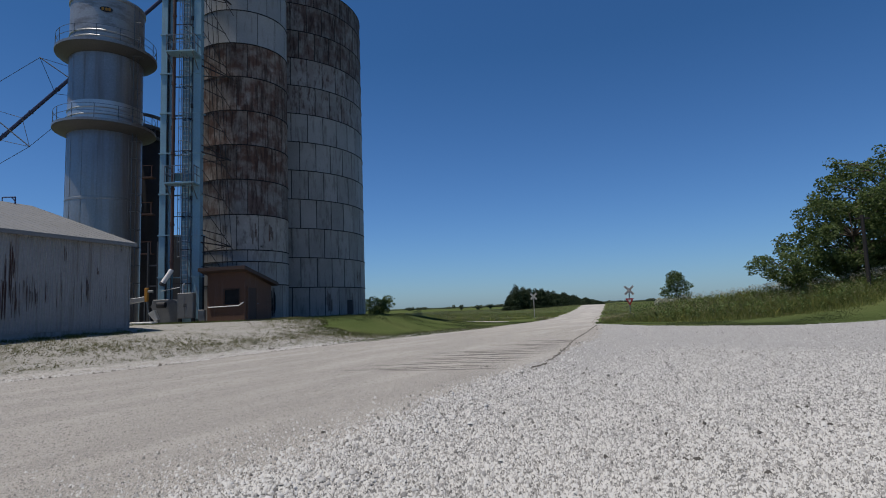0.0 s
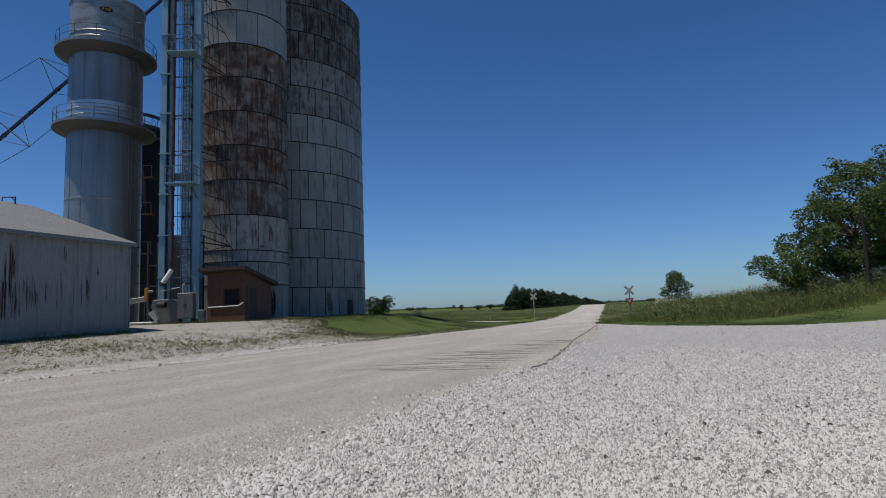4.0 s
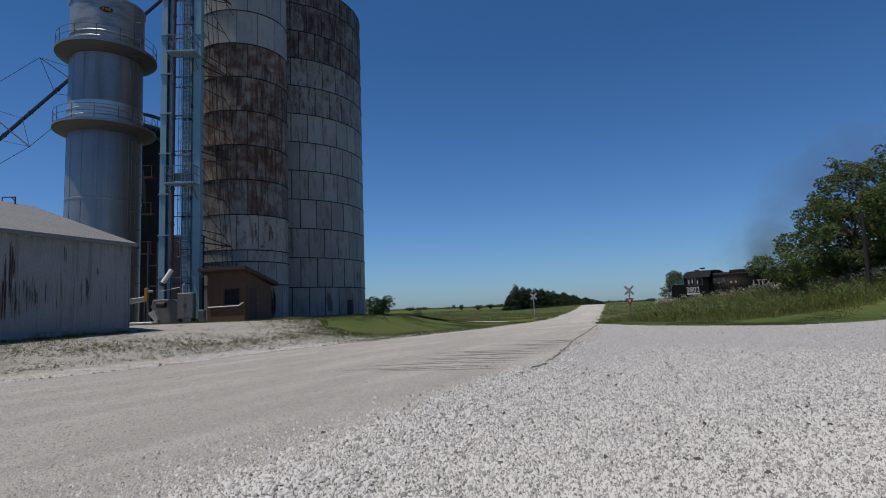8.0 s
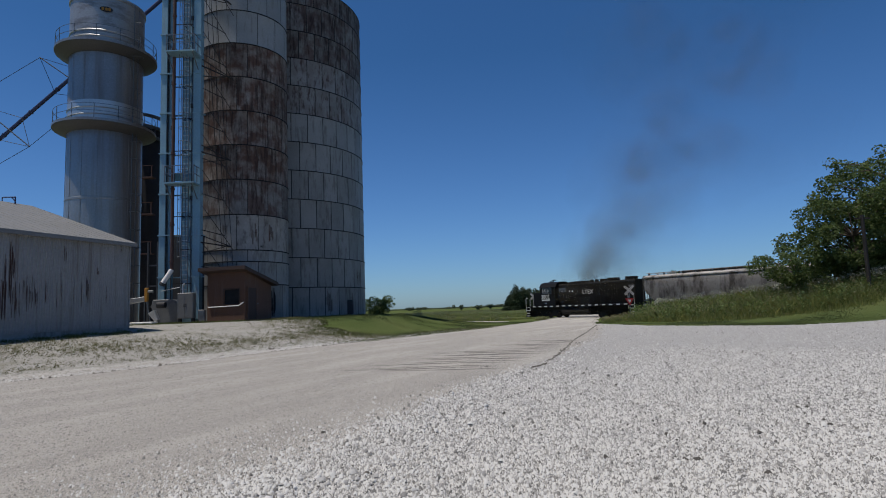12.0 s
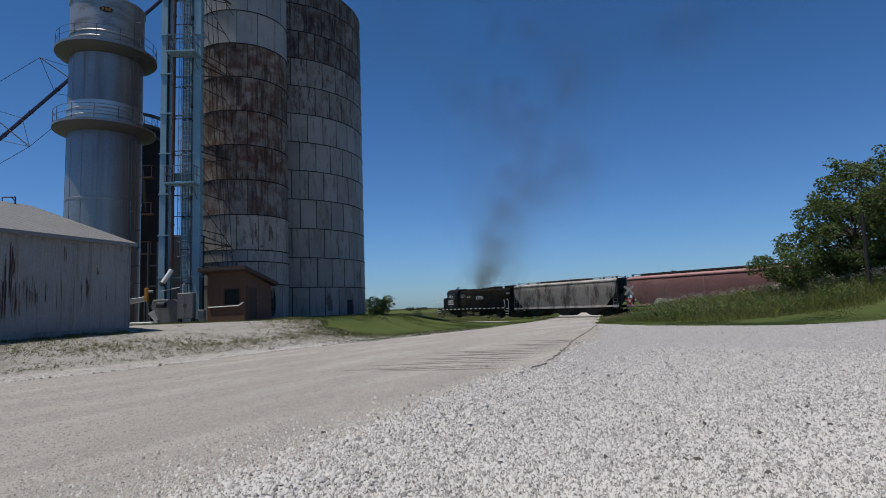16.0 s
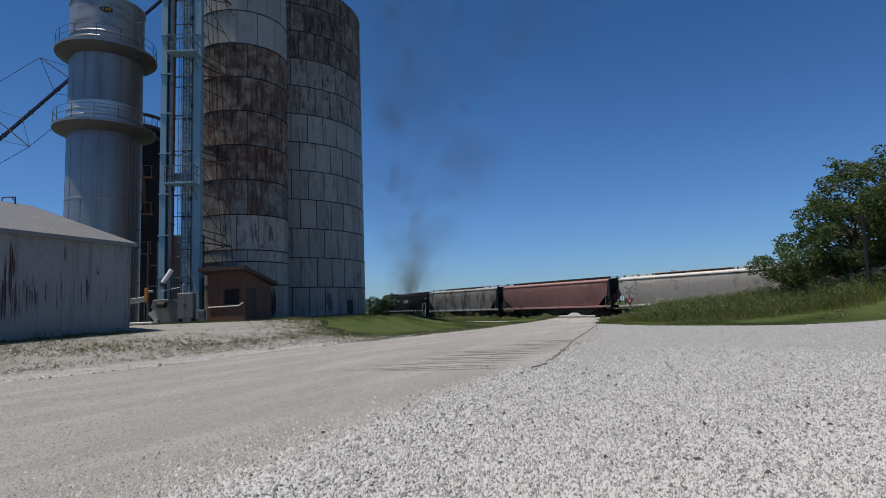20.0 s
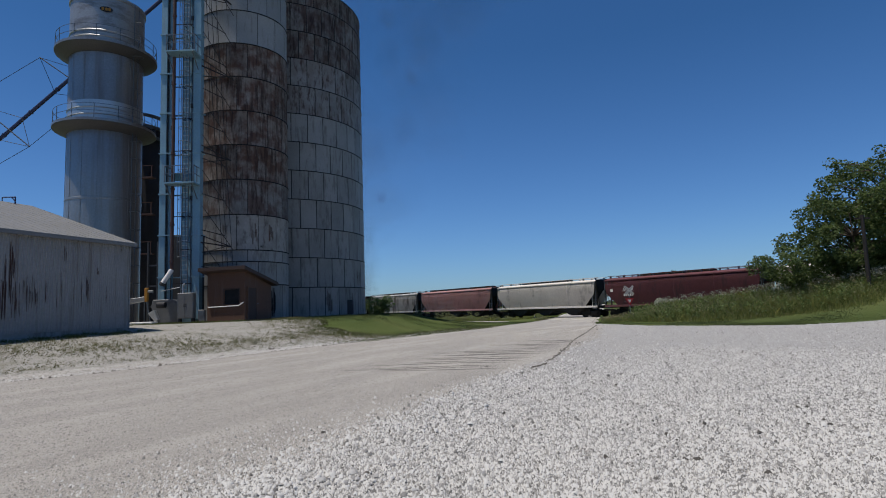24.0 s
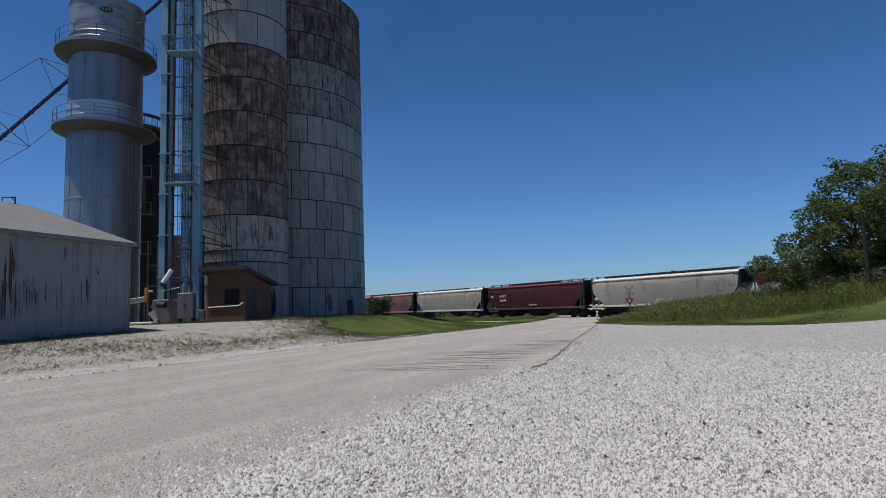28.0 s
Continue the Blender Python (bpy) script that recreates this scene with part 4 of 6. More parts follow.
    prism(bm, [(-1.35, -0.15), (0.05, -0.15), (0.05, 1.35), (-0.35, 1.6), (-1.6, 1.6), (-1.7, 1.2)], "y", -0.25, 0.7)
    part("boot", bm, M["grey_box"], c, "grey steel elevator boot", bevel=0.03)
    bm = bmesh.new()
    prism(bm, [(-1.75, 0.75), (-1.35, 0.95), (-1.1, 0.35), (-1.3, 0.2)], "y", -0.55, -0.25)
    part("inlet_chute", bm, M["bright_steel"], c, bevel=0.02)
    bm = bmesh.new()
    tube(bm, (-1.1, -0.6, 1.25), (-0.6, -0.6, 1.25), 0.2, seg=12)
    part("motor", bm, M["dark"], c, smooth=True)
    bm = bmesh.new()
    prism(bm, [(0.1, -0.15), (0.95, -0.15), (0.9, 1.9), (0.2, 1.9)], "y", 0.1, 0.7)
    part("boot", bm, M["leg"], c, bevel=0.03)
    bm = bmesh.new()
    tube(bm, (-1.0, -0.35, 2.15), (0.2, -0.4, 2.35), 0.025, seg=6)
    part("pipe", bm, M["white"], c)
    return c


elevator()


def cabinet():
    c = thing("electrical_cabinet", Matrix.Translation((-16.35, 35.6, 1.05)), "grey two-door electrical cabinet on steel legs", "cabinet")
    bm = bmesh.new()
    box(bm, -0.5, 0.5, 0, 0.4, 0.3, 1.9)
    part("body", bm, M["grey_box"], c, bevel=0.02)
    for x0, x1, hx in ((-0.48, -0.01, -0.06), (0.01, 0.48, 0.06)):
        bm = bmesh.new()
        box(bm, x0, x1, -0.035, -0.003, 0.33, 1.87)
        d = part("door", bm, M["grey_box"], c, bevel=0.008)
        bm = bmesh.new()
        box(bm, hx - 0.02, hx + 0.02, -0.065, -0.035, 1.0, 1.2)
        part("handle", bm, M["dark"], d)
    for x in (-0.42, 0.42):
        bm = bmesh.new()
        box(bm, x - 0.06, x + 0.06, 0.05, 0.35, -0.2, 0.3)
        part("leg", bm, M["dark"], c)
    bm = bmesh.new()
    tube(bm, (-0.25, 0.2, 1.9), (-0.25, 0.2, 2.4), 0.05, seg=8)
    tube(bm, (-0.25, 0.2, 2.4), (-0.15, 0.2, 2.5), 0.06, seg=8)
    part("conduit", bm, M["bright_steel"], c)
    b = thing("meter_box", Matrix.Translation((-15.4, 35.7, 1.05)), "small grey meter box on the ground beside the cabinet", "meter box")
    bm = bmesh.new()
    box(bm, -0.2, 0.2, 0, 0.35, -0.1, 0.8)
    part("body", bm, M["grey_box"], b, bevel=0.02)
    bm = bmesh.new()
    box(bm, -0.14, 0.14, -0.03, 0.0, 0.5, 0.72)
    part("dial_plate", bm, M["steel"], b)


cabinet()


def conveyor():
    c = thing("grain_conveyor", Matrix.Translation((-19.2, 36.3, 1.0)), "low steel trough conveyor with yellow drive guard", "conveyor")
    bm = bmesh.new()
    prism(bm, [(-2.6, 1.2), (-0.1, 1.55), (-0.1, 1.85), (-2.6, 1.5)], "y", 0.0, 0.45)
    part("trough", bm, M["bright_steel"], c, bevel=0.02)
    bm = bmesh.new()
    box(bm, -0.13, 0.07, 0.0, 0.2, 1.5, 2.4)
    part("drive_guard", bm, M["yellow"], c, "yellow drive guard", bevel=0.03)
    bm = bmesh.new()
    tube(bm, (0.07, 0.12, 2.15), (0.4, 0.12, 2.15), 0.1, seg=10)
    part("motor", bm, M["grey_box"], c)
    for u, v in (((-0.1, 0.0, 1.5), (-0.1, 0.0, -0.1)), ((0.05, 0.0, 1.5), (0.35, 0.0, -0.1)), ((-1.2, 0.0, 1.4), (-1.2, 0.0, -0.1)), ((-1.9, 0.3, 1.3), (-1.9, 0.3, -0.1)), ((-0.1, 0.45, 1.5), (-0.1, 0.45, -0.1))):
        bm = bmesh.new()
        tube(bm, u, v, 0.035, seg=6)
        part("leg", bm, M["steel"], c)
    s = thing("concrete_slab", Matrix.Translation((-18.75, 35.1, 1.02)), "pale concrete slab lying at the foot of the conveyor", "slab")
    bm = bmesh.new()
    box(bm, -0.75, 0.75, -0.3, 0.4, -0.05, 0.2)
    part("slab", bm, M["white"], s, bevel=0.03)


conveyor()


# ---- overhead spout with its outrigger trusses ----
def overhead_spout():
    a, b = Vector((-40.0, 45.7, 13.8)), Vector((-20.2, 45.5, 31.0))
    c = thing("grain_spout", Matrix.Translation(a), "dark blue inclined grain spout tube with wire truss outriggers", "grain spout")
    d = b - a
    bm = bmesh.new()
    tube(bm, (0, 0, 0), d, 0.15, seg=12)
    part("tube", bm, M["navy"], c, smooth=True)
    for k in range(9):
        bm = bmesh.new()
        p = d * (0.08 + k * 0.11)
        tube(bm, p - d.normalized() * 0.08, p + d.normalized() * 0.08, 0.19, seg=12)
        part("flange", bm, M["navy"], c)
    # two crossed outriggers with their stay rods
    hubs = [(Vector((-33.02, 45.0, 23.4)), Vector((-30.6, 45.2, 21.6))), (Vector((-33.6, 45.0, 15.8)), Vector((-36.6, 45.2, 18.3)))]
    for tip, root in hubs:
        bm = bmesh.new()
        tube(bm, tip - a, root - a, 0.045, seg=6)
        part("outrigger", bm, M["dark"], c)
    for u, v in (((-33.02, 45.0, 23.4), (-31.9, 45.4, 20.4)), ((-33.02, 45.0, 23.4), (-30.6, 45.3, 22.6)), ((-33.6, 45.0, 15.8), (-34.6, 45.4, 18.4)), ((-33.6, 45.0, 15.8), (-38.0, 45.3, 17.0)), ((-34.6, 45.4, 18.4), (-38.2, 45.2, 19.6)), ((-31.9, 45.4, 20.4), (-29.8, 45.4, 20.0)),
                 ((-46.0, 45.2, 15.8), (-33.02, 45.0, 23.4)), ((-42.0, 45.2, 11.2), (-33.6, 45.0, 15.8)), ((-33.6, 45.0, 15.8), (-27.0, 45.3, 21.5))):
        bm = bmesh.new()
        tube(bm, Vector(u) - a, Vector(v) - a, 0.022, seg=5)
        part("stay_rod", bm, M["dark"], c)


overhead_spout()


# ---- train ----
def front_at(t):
    """Track station of the locomotive's front end."""
    return -23.147 - 5.1176 * (t - 15) - 0.00368 * (t - 15) ** 2


def lettering(word, size, parent, m, material, name="lettering"):
    """Raised lettering as a mesh, facing -y in its thing's space."""
    cu = bpy.data.curves.new(name, "FONT")
    cu.body, cu.size, cu.extrude = word, size, 0.004
    cu.align_x, cu.align_y = "CENTER", "CENTER"
    ob = bpy.data.objects.new(name, cu)
    scene.collection.objects.link(ob)
    me = bpy.data.meshes.new_from_object(ob)
    bpy.data.objects.remove(ob)
    me.materials.clear()
    me.materials.append(material)
    return part(name, me, None, parent, at=m @ Matrix.Rotation(math.pi / 2, 4, "X"))


def wheelset_mesh():
    bm = bmesh.new()
    for y in (-0.77, 0.77):
        s = 1 if y > 0 else -1
        tube(bm, (0, y - 0.065, 0), (0, y + 0.065, 0), 0.46, seg=24)
        tube(bm, (0, y - s * 0.065, 0), (0, y - s * 0.095, 0), 0.49, seg=24)
        tube(bm, (0, y + s * 0.06, 0), (0, y + s * 0.2, 0), 0.12, seg=10)
    tube(bm, (0, -0.75, 0), (0, 0.75, 0), 0.09, seg=10)
    return mesh_of("wheelset", bm, M["wheel"], smooth=True)


WHEELS = wheelset_mesh()


def truck(c, x, base, tall=0.0):
    """A two-axle truck: side frames, bolster, springs and two wheelsets."""
    t = None
    for y in (-1.0, 1.0):
        bm = bmesh.new()
        h = base / 2
        prism(bm, [(-h - 0.3, 0.35), (-h - 0.3, 0.62), (-h + 0.25, 0.75 + tall), (h - 0.25, 0.75 + tall), (h + 0.3, 0.62), (h + 0.3, 0.35), (h - 0.2, 0.4), (h - 0.45, 0.2), (-h + 0.45, 0.2), (-h + 0.2, 0.4)], "y", y - 0.08, y + 0.08)
        t = part("truck_frame", bm, M["under"], c, bevel=0.02, at=Matrix.Translation((x, 0, 0)))
        for dx in (-base / 2, base / 2):
            bm = bmesh.new()
            box(bm, dx - 0.17, dx + 0.17, y - 0.13, y + 0.13, 0.34, 0.64)
            part("journal_box", bm, M["under"], t)
        for dx in (-0.16, 0.0, 0.16):
            bm = bmesh.new()
            tube(bm, (dx, y + (0.1 if y > 0 else -0.1), 0.3), (dx, y + (0.1 if y > 0 else -0.1), 0.58), 0.06, seg=8)
            part("spring", bm, M["under"], t)
    bm = bmesh.new()
    box(bm, x - 0.2, x + 0.2, -1.15, 1.15, 0.5, 1.0)
    part("bolster", bm, M["under"], c)
    return [part("wheelset", WHEELS, None, c, at=Matrix.Translation((x + d, 0, 0.46))) for d in (-base / 2, base / 2)]


def grab(bm, pts, r=0.022):
    for u, v in zip(pts, pts[1:]):
        tube(bm, u, v, r, seg=6)


def locomotive():
    c = thing("locomotive", track_pose(0), "black diesel road-switcher locomotive with white number and stripes", "locomotive")
    K = M["loco"]
    x0, x1 = 0.9, 17.75
    bm = bmesh.new()
    box(bm, x0 + 0.7, x1 - 0.5, -1.48, 1.48, 1.32, 1.62)
    part("frame", bm, K, c, bevel=0.03)
    # white dashes along the frame edge
    bm = bmesh.new()
    box(bm, -0.24, 0.24, -0.006, 0.006, -0.055, 0.055)
    dash = mesh_of("stripe", bm, M["text"])
    for i in range(15):
        part("stripe", dash, None, c, at=Matrix.Translation((2.4 + i * 1.02, -1.49, 1.5)))
    # noses, cab and hoods
    bm = bmesh.new()
    prism(bm, [(1.75, 1.62), (3.65, 1.62), (3.65, 3.34), (2.0, 3.34), (1.8, 3.2)], "y", -0.95, 0.95)
    nose = part("short_hood", bm, K, c, bevel=0.06)
    bm = bmesh.new()
    prism(bm, [(-1.5, 1.62), (1.5, 1.62), (1.5, 3.95), (1.15, 4.42), (0.5, 4.58), (-0.5, 4.58), (-1.15, 4.42), (-1.5, 3.95)], "x", 3.6, 6.2)
    cab = part("cab", bm, K, c, bevel=0.03)
    bm = bmesh.new()
    prism(bm, [(-1.56, 3.93), (-1.2, 4.45), (-0.5, 4.64), (0.5, 4.64), (1.2, 4.45), (1.56, 3.93), (1.53, 3.9), (1.17, 4.41), (0.5, 4.6), (-0.5, 4.6), (-1.17, 4.41), (-1.53, 3.9)], "x", 3.5, 6.35)
    part("cab_roof", bm, K, c)
    for xa, xb in ((4.05, 4.75), (4.9, 5.55)):
        for y in (-1.515, 1.515):
            bm = bmesh.new()
            box(bm, xa, xb, y - 0.01, y + 0.01, 3.2, 3.85)
            w = part("cab_window", bm, M["glass"], cab, "dark side window")
            bm = bmesh.new()
            for a in ((xa - 0.04, xa, 3.16, 3.89), (xb, xb + 0.04, 3.16, 3.89), (xa, xb, 3.85, 3.89), (xa, xb, 3.16, 3.2)):
                box(bm, a[0], a[1], y - 0.02, y + 0.02, a[2], a[3])
            part("window_frame", bm, M["steel"], w)
    bm = bmesh.new()
    for y in (-1.0, 0.35):
        box(bm, 3.57, 3.61, y, y + 0.65, 3.5, 4.05)
    part("windshield", bm, M["glass"], cab)
    # white bars on the side glass, painted in as its bright reflections
    bm = bmesh.new()
    for xa, za, zb in ((4.1, 3.3, 3.7), (4.45, 3.35, 3.75), (5.0, 3.3, 3.65)):
        box(bm, xa, xa + 0.1, -1.535, -1.53, za, zb)
    part("window_latch", bm, M["white"], cab)
    lettering("3802", 0.74, c, Matrix.Translation((4.5, -1.515, 2.72)), M["text"], "road_number")
    bm = bmesh.new()
    box(bm, 3.85, 5.25, -1.515, -1.505, 2.25, 2.4)
    part("number_underline", bm, M["text"], c)
    bm = bmesh.new()
    box(bm, 4.35, 4.7, -1.515, -1.505, 1.8, 2.0)
    part("small_plate", bm, M["steel"], c)
    bm = bmesh.new()
    prism(bm, [(-0.92, 1.62), (0.92, 1.62), (0.92, 4.1), (0.72, 4.3), (-0.72, 4.3), (-0.92, 4.1)], "x", 6.2, x1 - 0.05)
    hood = part("long_hood", bm, K, c, bevel=0.03)
    # hood doors along the side, with gaps
    bm = bmesh.new()
    box(bm, 0.02, 0.66, -0.025, 0.0, 0.0, 2.0)
    dr = mesh_of("hood_door", bm, K, bevel=0.006)
    bm = bmesh.new()
    box(bm, 0.3, 0.38, -0.05, -0.025, 0.9, 1.1)
    latch = mesh_of("latch", bm, M["under"])
    for i in range(15):
        if i in (4, 5, 6):
            continue
        d = part("hood_door", dr, None, hood, at=Matrix.Translation((6.5 + i * 0.7, -0.925, 1.75)))
        part("latch", latch, None, d)
    bm = bmesh.new()
    for k in range(9):
        box(bm, 6.4, 7.6, -0.99, -0.92, 3.3 + k * 0.055, 3.33 + k * 0.055)
    part("air_intake", bm, M["steel"], hood, "grey louvred intake")
    for x in (6.9, 8.15, 8.6):
        bm = bmesh.new()
        box(bm, x - 0.09, x + 0.09, -0.965, -0.952, 3.22, 3.4)
        part("marker_plate", bm, M["text"], hood, "small white square plate")
    lettering("LTEX", 0.72, c, Matrix.Translation((11.0, -0.97, 3.1)), M["text"], "reporting_mark")
    bm = bmesh.new()
    box(bm, 1.3, 17.4, -1.05, 1.05, 0.75, 1.32)
    part("underframe", bm, M["under"], c)
    # roof: blower duct, exhaust stack, fans, lifting lugs, horn
    bm = bmesh.new()
    prism(bm, [(-0.85, 4.2), (0.85, 4.2), (0.75, 4.5), (-0.75, 4.5)], "x", 7.95, 10.5)
    part("blower_housing", bm, K, c, bevel=0.04)
    for x in (10.95, 11.7, 12.5, 12.95):
        bm = bmesh.new()
        box(bm, x - 0.08, x + 0.08, -0.3, 0.3, 4.28, 4.6)
        part("exhaust_stack" if x == 11.7 else "lifting_lug", bm, M["under"], c)
    for x in (14.15, 16.65):
        bm = bmesh.new()
        tube(bm, (x, 0, 4.25), (x, 0, 4.62), 0.72, seg=24)
        fan = part("radiator_fan", bm, K, c, smooth=True)
        bm = bmesh.new()
        for k in range(6):
            a = k * math.pi / 6
            box(bm, -0.7, 0.7, -0.02, 0.02, 4.625, 4.65, Matrix.Translation((x, 0, 0)) @ Matrix.Rotation(a, 4, "Z"))
        part("fan_grille", bm, M["under"], fan)
    bm = bmesh.new()
    for k in range(14):
        box(bm, 14.0, 17.3, -0.955, -0.925, 3.3 + k * 0.05, 3.325 + k * 0.05)
    part("radiator_louvres", bm, M["under"], hood)
    bm = bmesh.new()
    box(bm, 16.85, 17.6, -0.96, -0.925, 3.4, 3.65)
    part("number_board", bm, M["grey_box"], hood, "grey number board")
    bm = bmesh.new()
    tube(bm, (5.0, -0.3, 4.6), (5.0, -0.3, 4.9), 0.03, seg=6)
    for y in (-0.42, -0.3, -0.18):
        tube(bm, (4.8, y, 4.88), (5.2, y, 4.88), 0.045, 0.07, seg=8)
    part("horn", bm, M["under"], c)
    bm = bmesh.new()
    box(bm, 3.9, 4.25, 0.1, 0.45, 4.62, 4.78)
    part("beacon", bm, M["under"], c)
    for y in (-0.25, 0.05):
        bm = bmesh.new()
        tube(bm, (1.74, y + 0.1, 3.0), (1.8, y + 0.1, 3.0), 0.1, seg=12)
        part("headlight", bm, M["glass"], nose)
    # pilots, steps and handrails at both ends
    for xe, s in ((x0, 1), (x1, -1)):
        bm = bmesh.new()
        prism(bm, [(xe, 0.25), (xe + s * 0.12, 0.25), (xe + s * 0.12, 1.62), (xe, 1.62)], "y", -1.45, 1.45)
        part("pilot", bm, K, c)
        bm = bmesh.new()
        prism(bm, [(xe, 0.15), (xe - s * 0.35, 0.12), (xe - s * 0.02, 0.95)], "y", -1.3, 1.3)
        part("snow_plow" if s > 0 else "footboard", bm, K, c)
        for y in (-1.45, 1.0):
            for k in range(4):
                bm = bmesh.new()
                box(bm, min(xe, xe + s * 0.62), max(xe, xe + s * 0.62), y, y + 0.45, 0.3 + k * 0.36, 0.34 + k * 0.36)
                st_ = part("step", bm, M["under"], c)
                bm = bmesh.new()
                box(bm, min(xe, xe + s * 0.62), max(xe, xe + s * 0.62), y - 0.012, y - 0.002, 0.27 + k * 0.36, 0.35 + k * 0.36)
                part("step_edge", bm, M["text"], st_, "white step edge")
            bm = bmesh.new()
            yy = y if y < 0 else y + 0.45
            grab(bm, [(xe - s * 0.05, yy, 0.9), (xe - s * 0.05, yy, 2.55), (xe + s * 0.12, yy, 2.7), (xe + s * 0.3, yy, 2.6)], 0.03)
            grab(bm, [(xe + s * 0.72, yy, 1.0), (xe + s * 0.72, yy, 2.5), (xe + s * 0.95, yy, 2.62)], 0.03)
            part("handrail", bm, M["white"], c, "white-painted step handrail")
        bm = bmesh.new()
        box(bm, min(xe, xe - s * 0.65), max(xe, xe - s * 0.65), -0.13, 0.13, 0.72, 0.98)
        box(bm, min(xe - s * 0.6, xe - s * 0.9), max(xe - s * 0.6, xe - s * 0.9), -0.17, 0.17, 0.68, 1.02)
        part("coupler", bm, M["under"], c)
    for y in (-1.45, 1.45):
        for k in range(7):
            bm = bmesh.new()
            tube(bm, (6.7 + k * 1.62, y, 1.6), (6.7 + k * 1.62, y, 2.65), 0.022, seg=6)
            part("stanchion", bm, K, c)
        bm = bmesh.new()
        tube(bm, (6.3, y, 2.65), (x1 - 0.9, y, 2.65), 0.022, seg=6)
        part("handrail", bm, K, c)
    # tank, reservoirs and trucks
    bm = bmesh.new()
    prism(bm, [(-1.35, 1.3), (1.35, 1.3), (1.4, 0.7), (1.15, 0.35), (-1.15, 0.35), (-1.4, 0.7)], "x", 7.0, 11.4)
    part("fuel_tank", bm, M["under"], c, bevel=0.05)
    for y in (-1.25, 1.25):
        bm = bmesh.new()
        tube(bm, (7.2, y, 1.18), (11.2, y, 1.18), 0.17, seg=12)
        part("air_reservoir", bm, M["under"], c, smooth=True)
    wheels = truck(c, 4.6, 2.74, 0.12) + truck(c, 14.1, 2.74, 0.12)
    for x in (4.6, 14.1):
        bm = bmesh.new()
        for dx in (-1.95, -0.4, 0.4, 1.95):
            tube(bm, (x + dx, -1.22, 0.6), (x + dx + (0.35 if dx < 0 else -0.35), -1.22, 0.85), 0.09, seg=8)
        part("brake_cylinder", bm, M["under"], c)
    return c, wheels


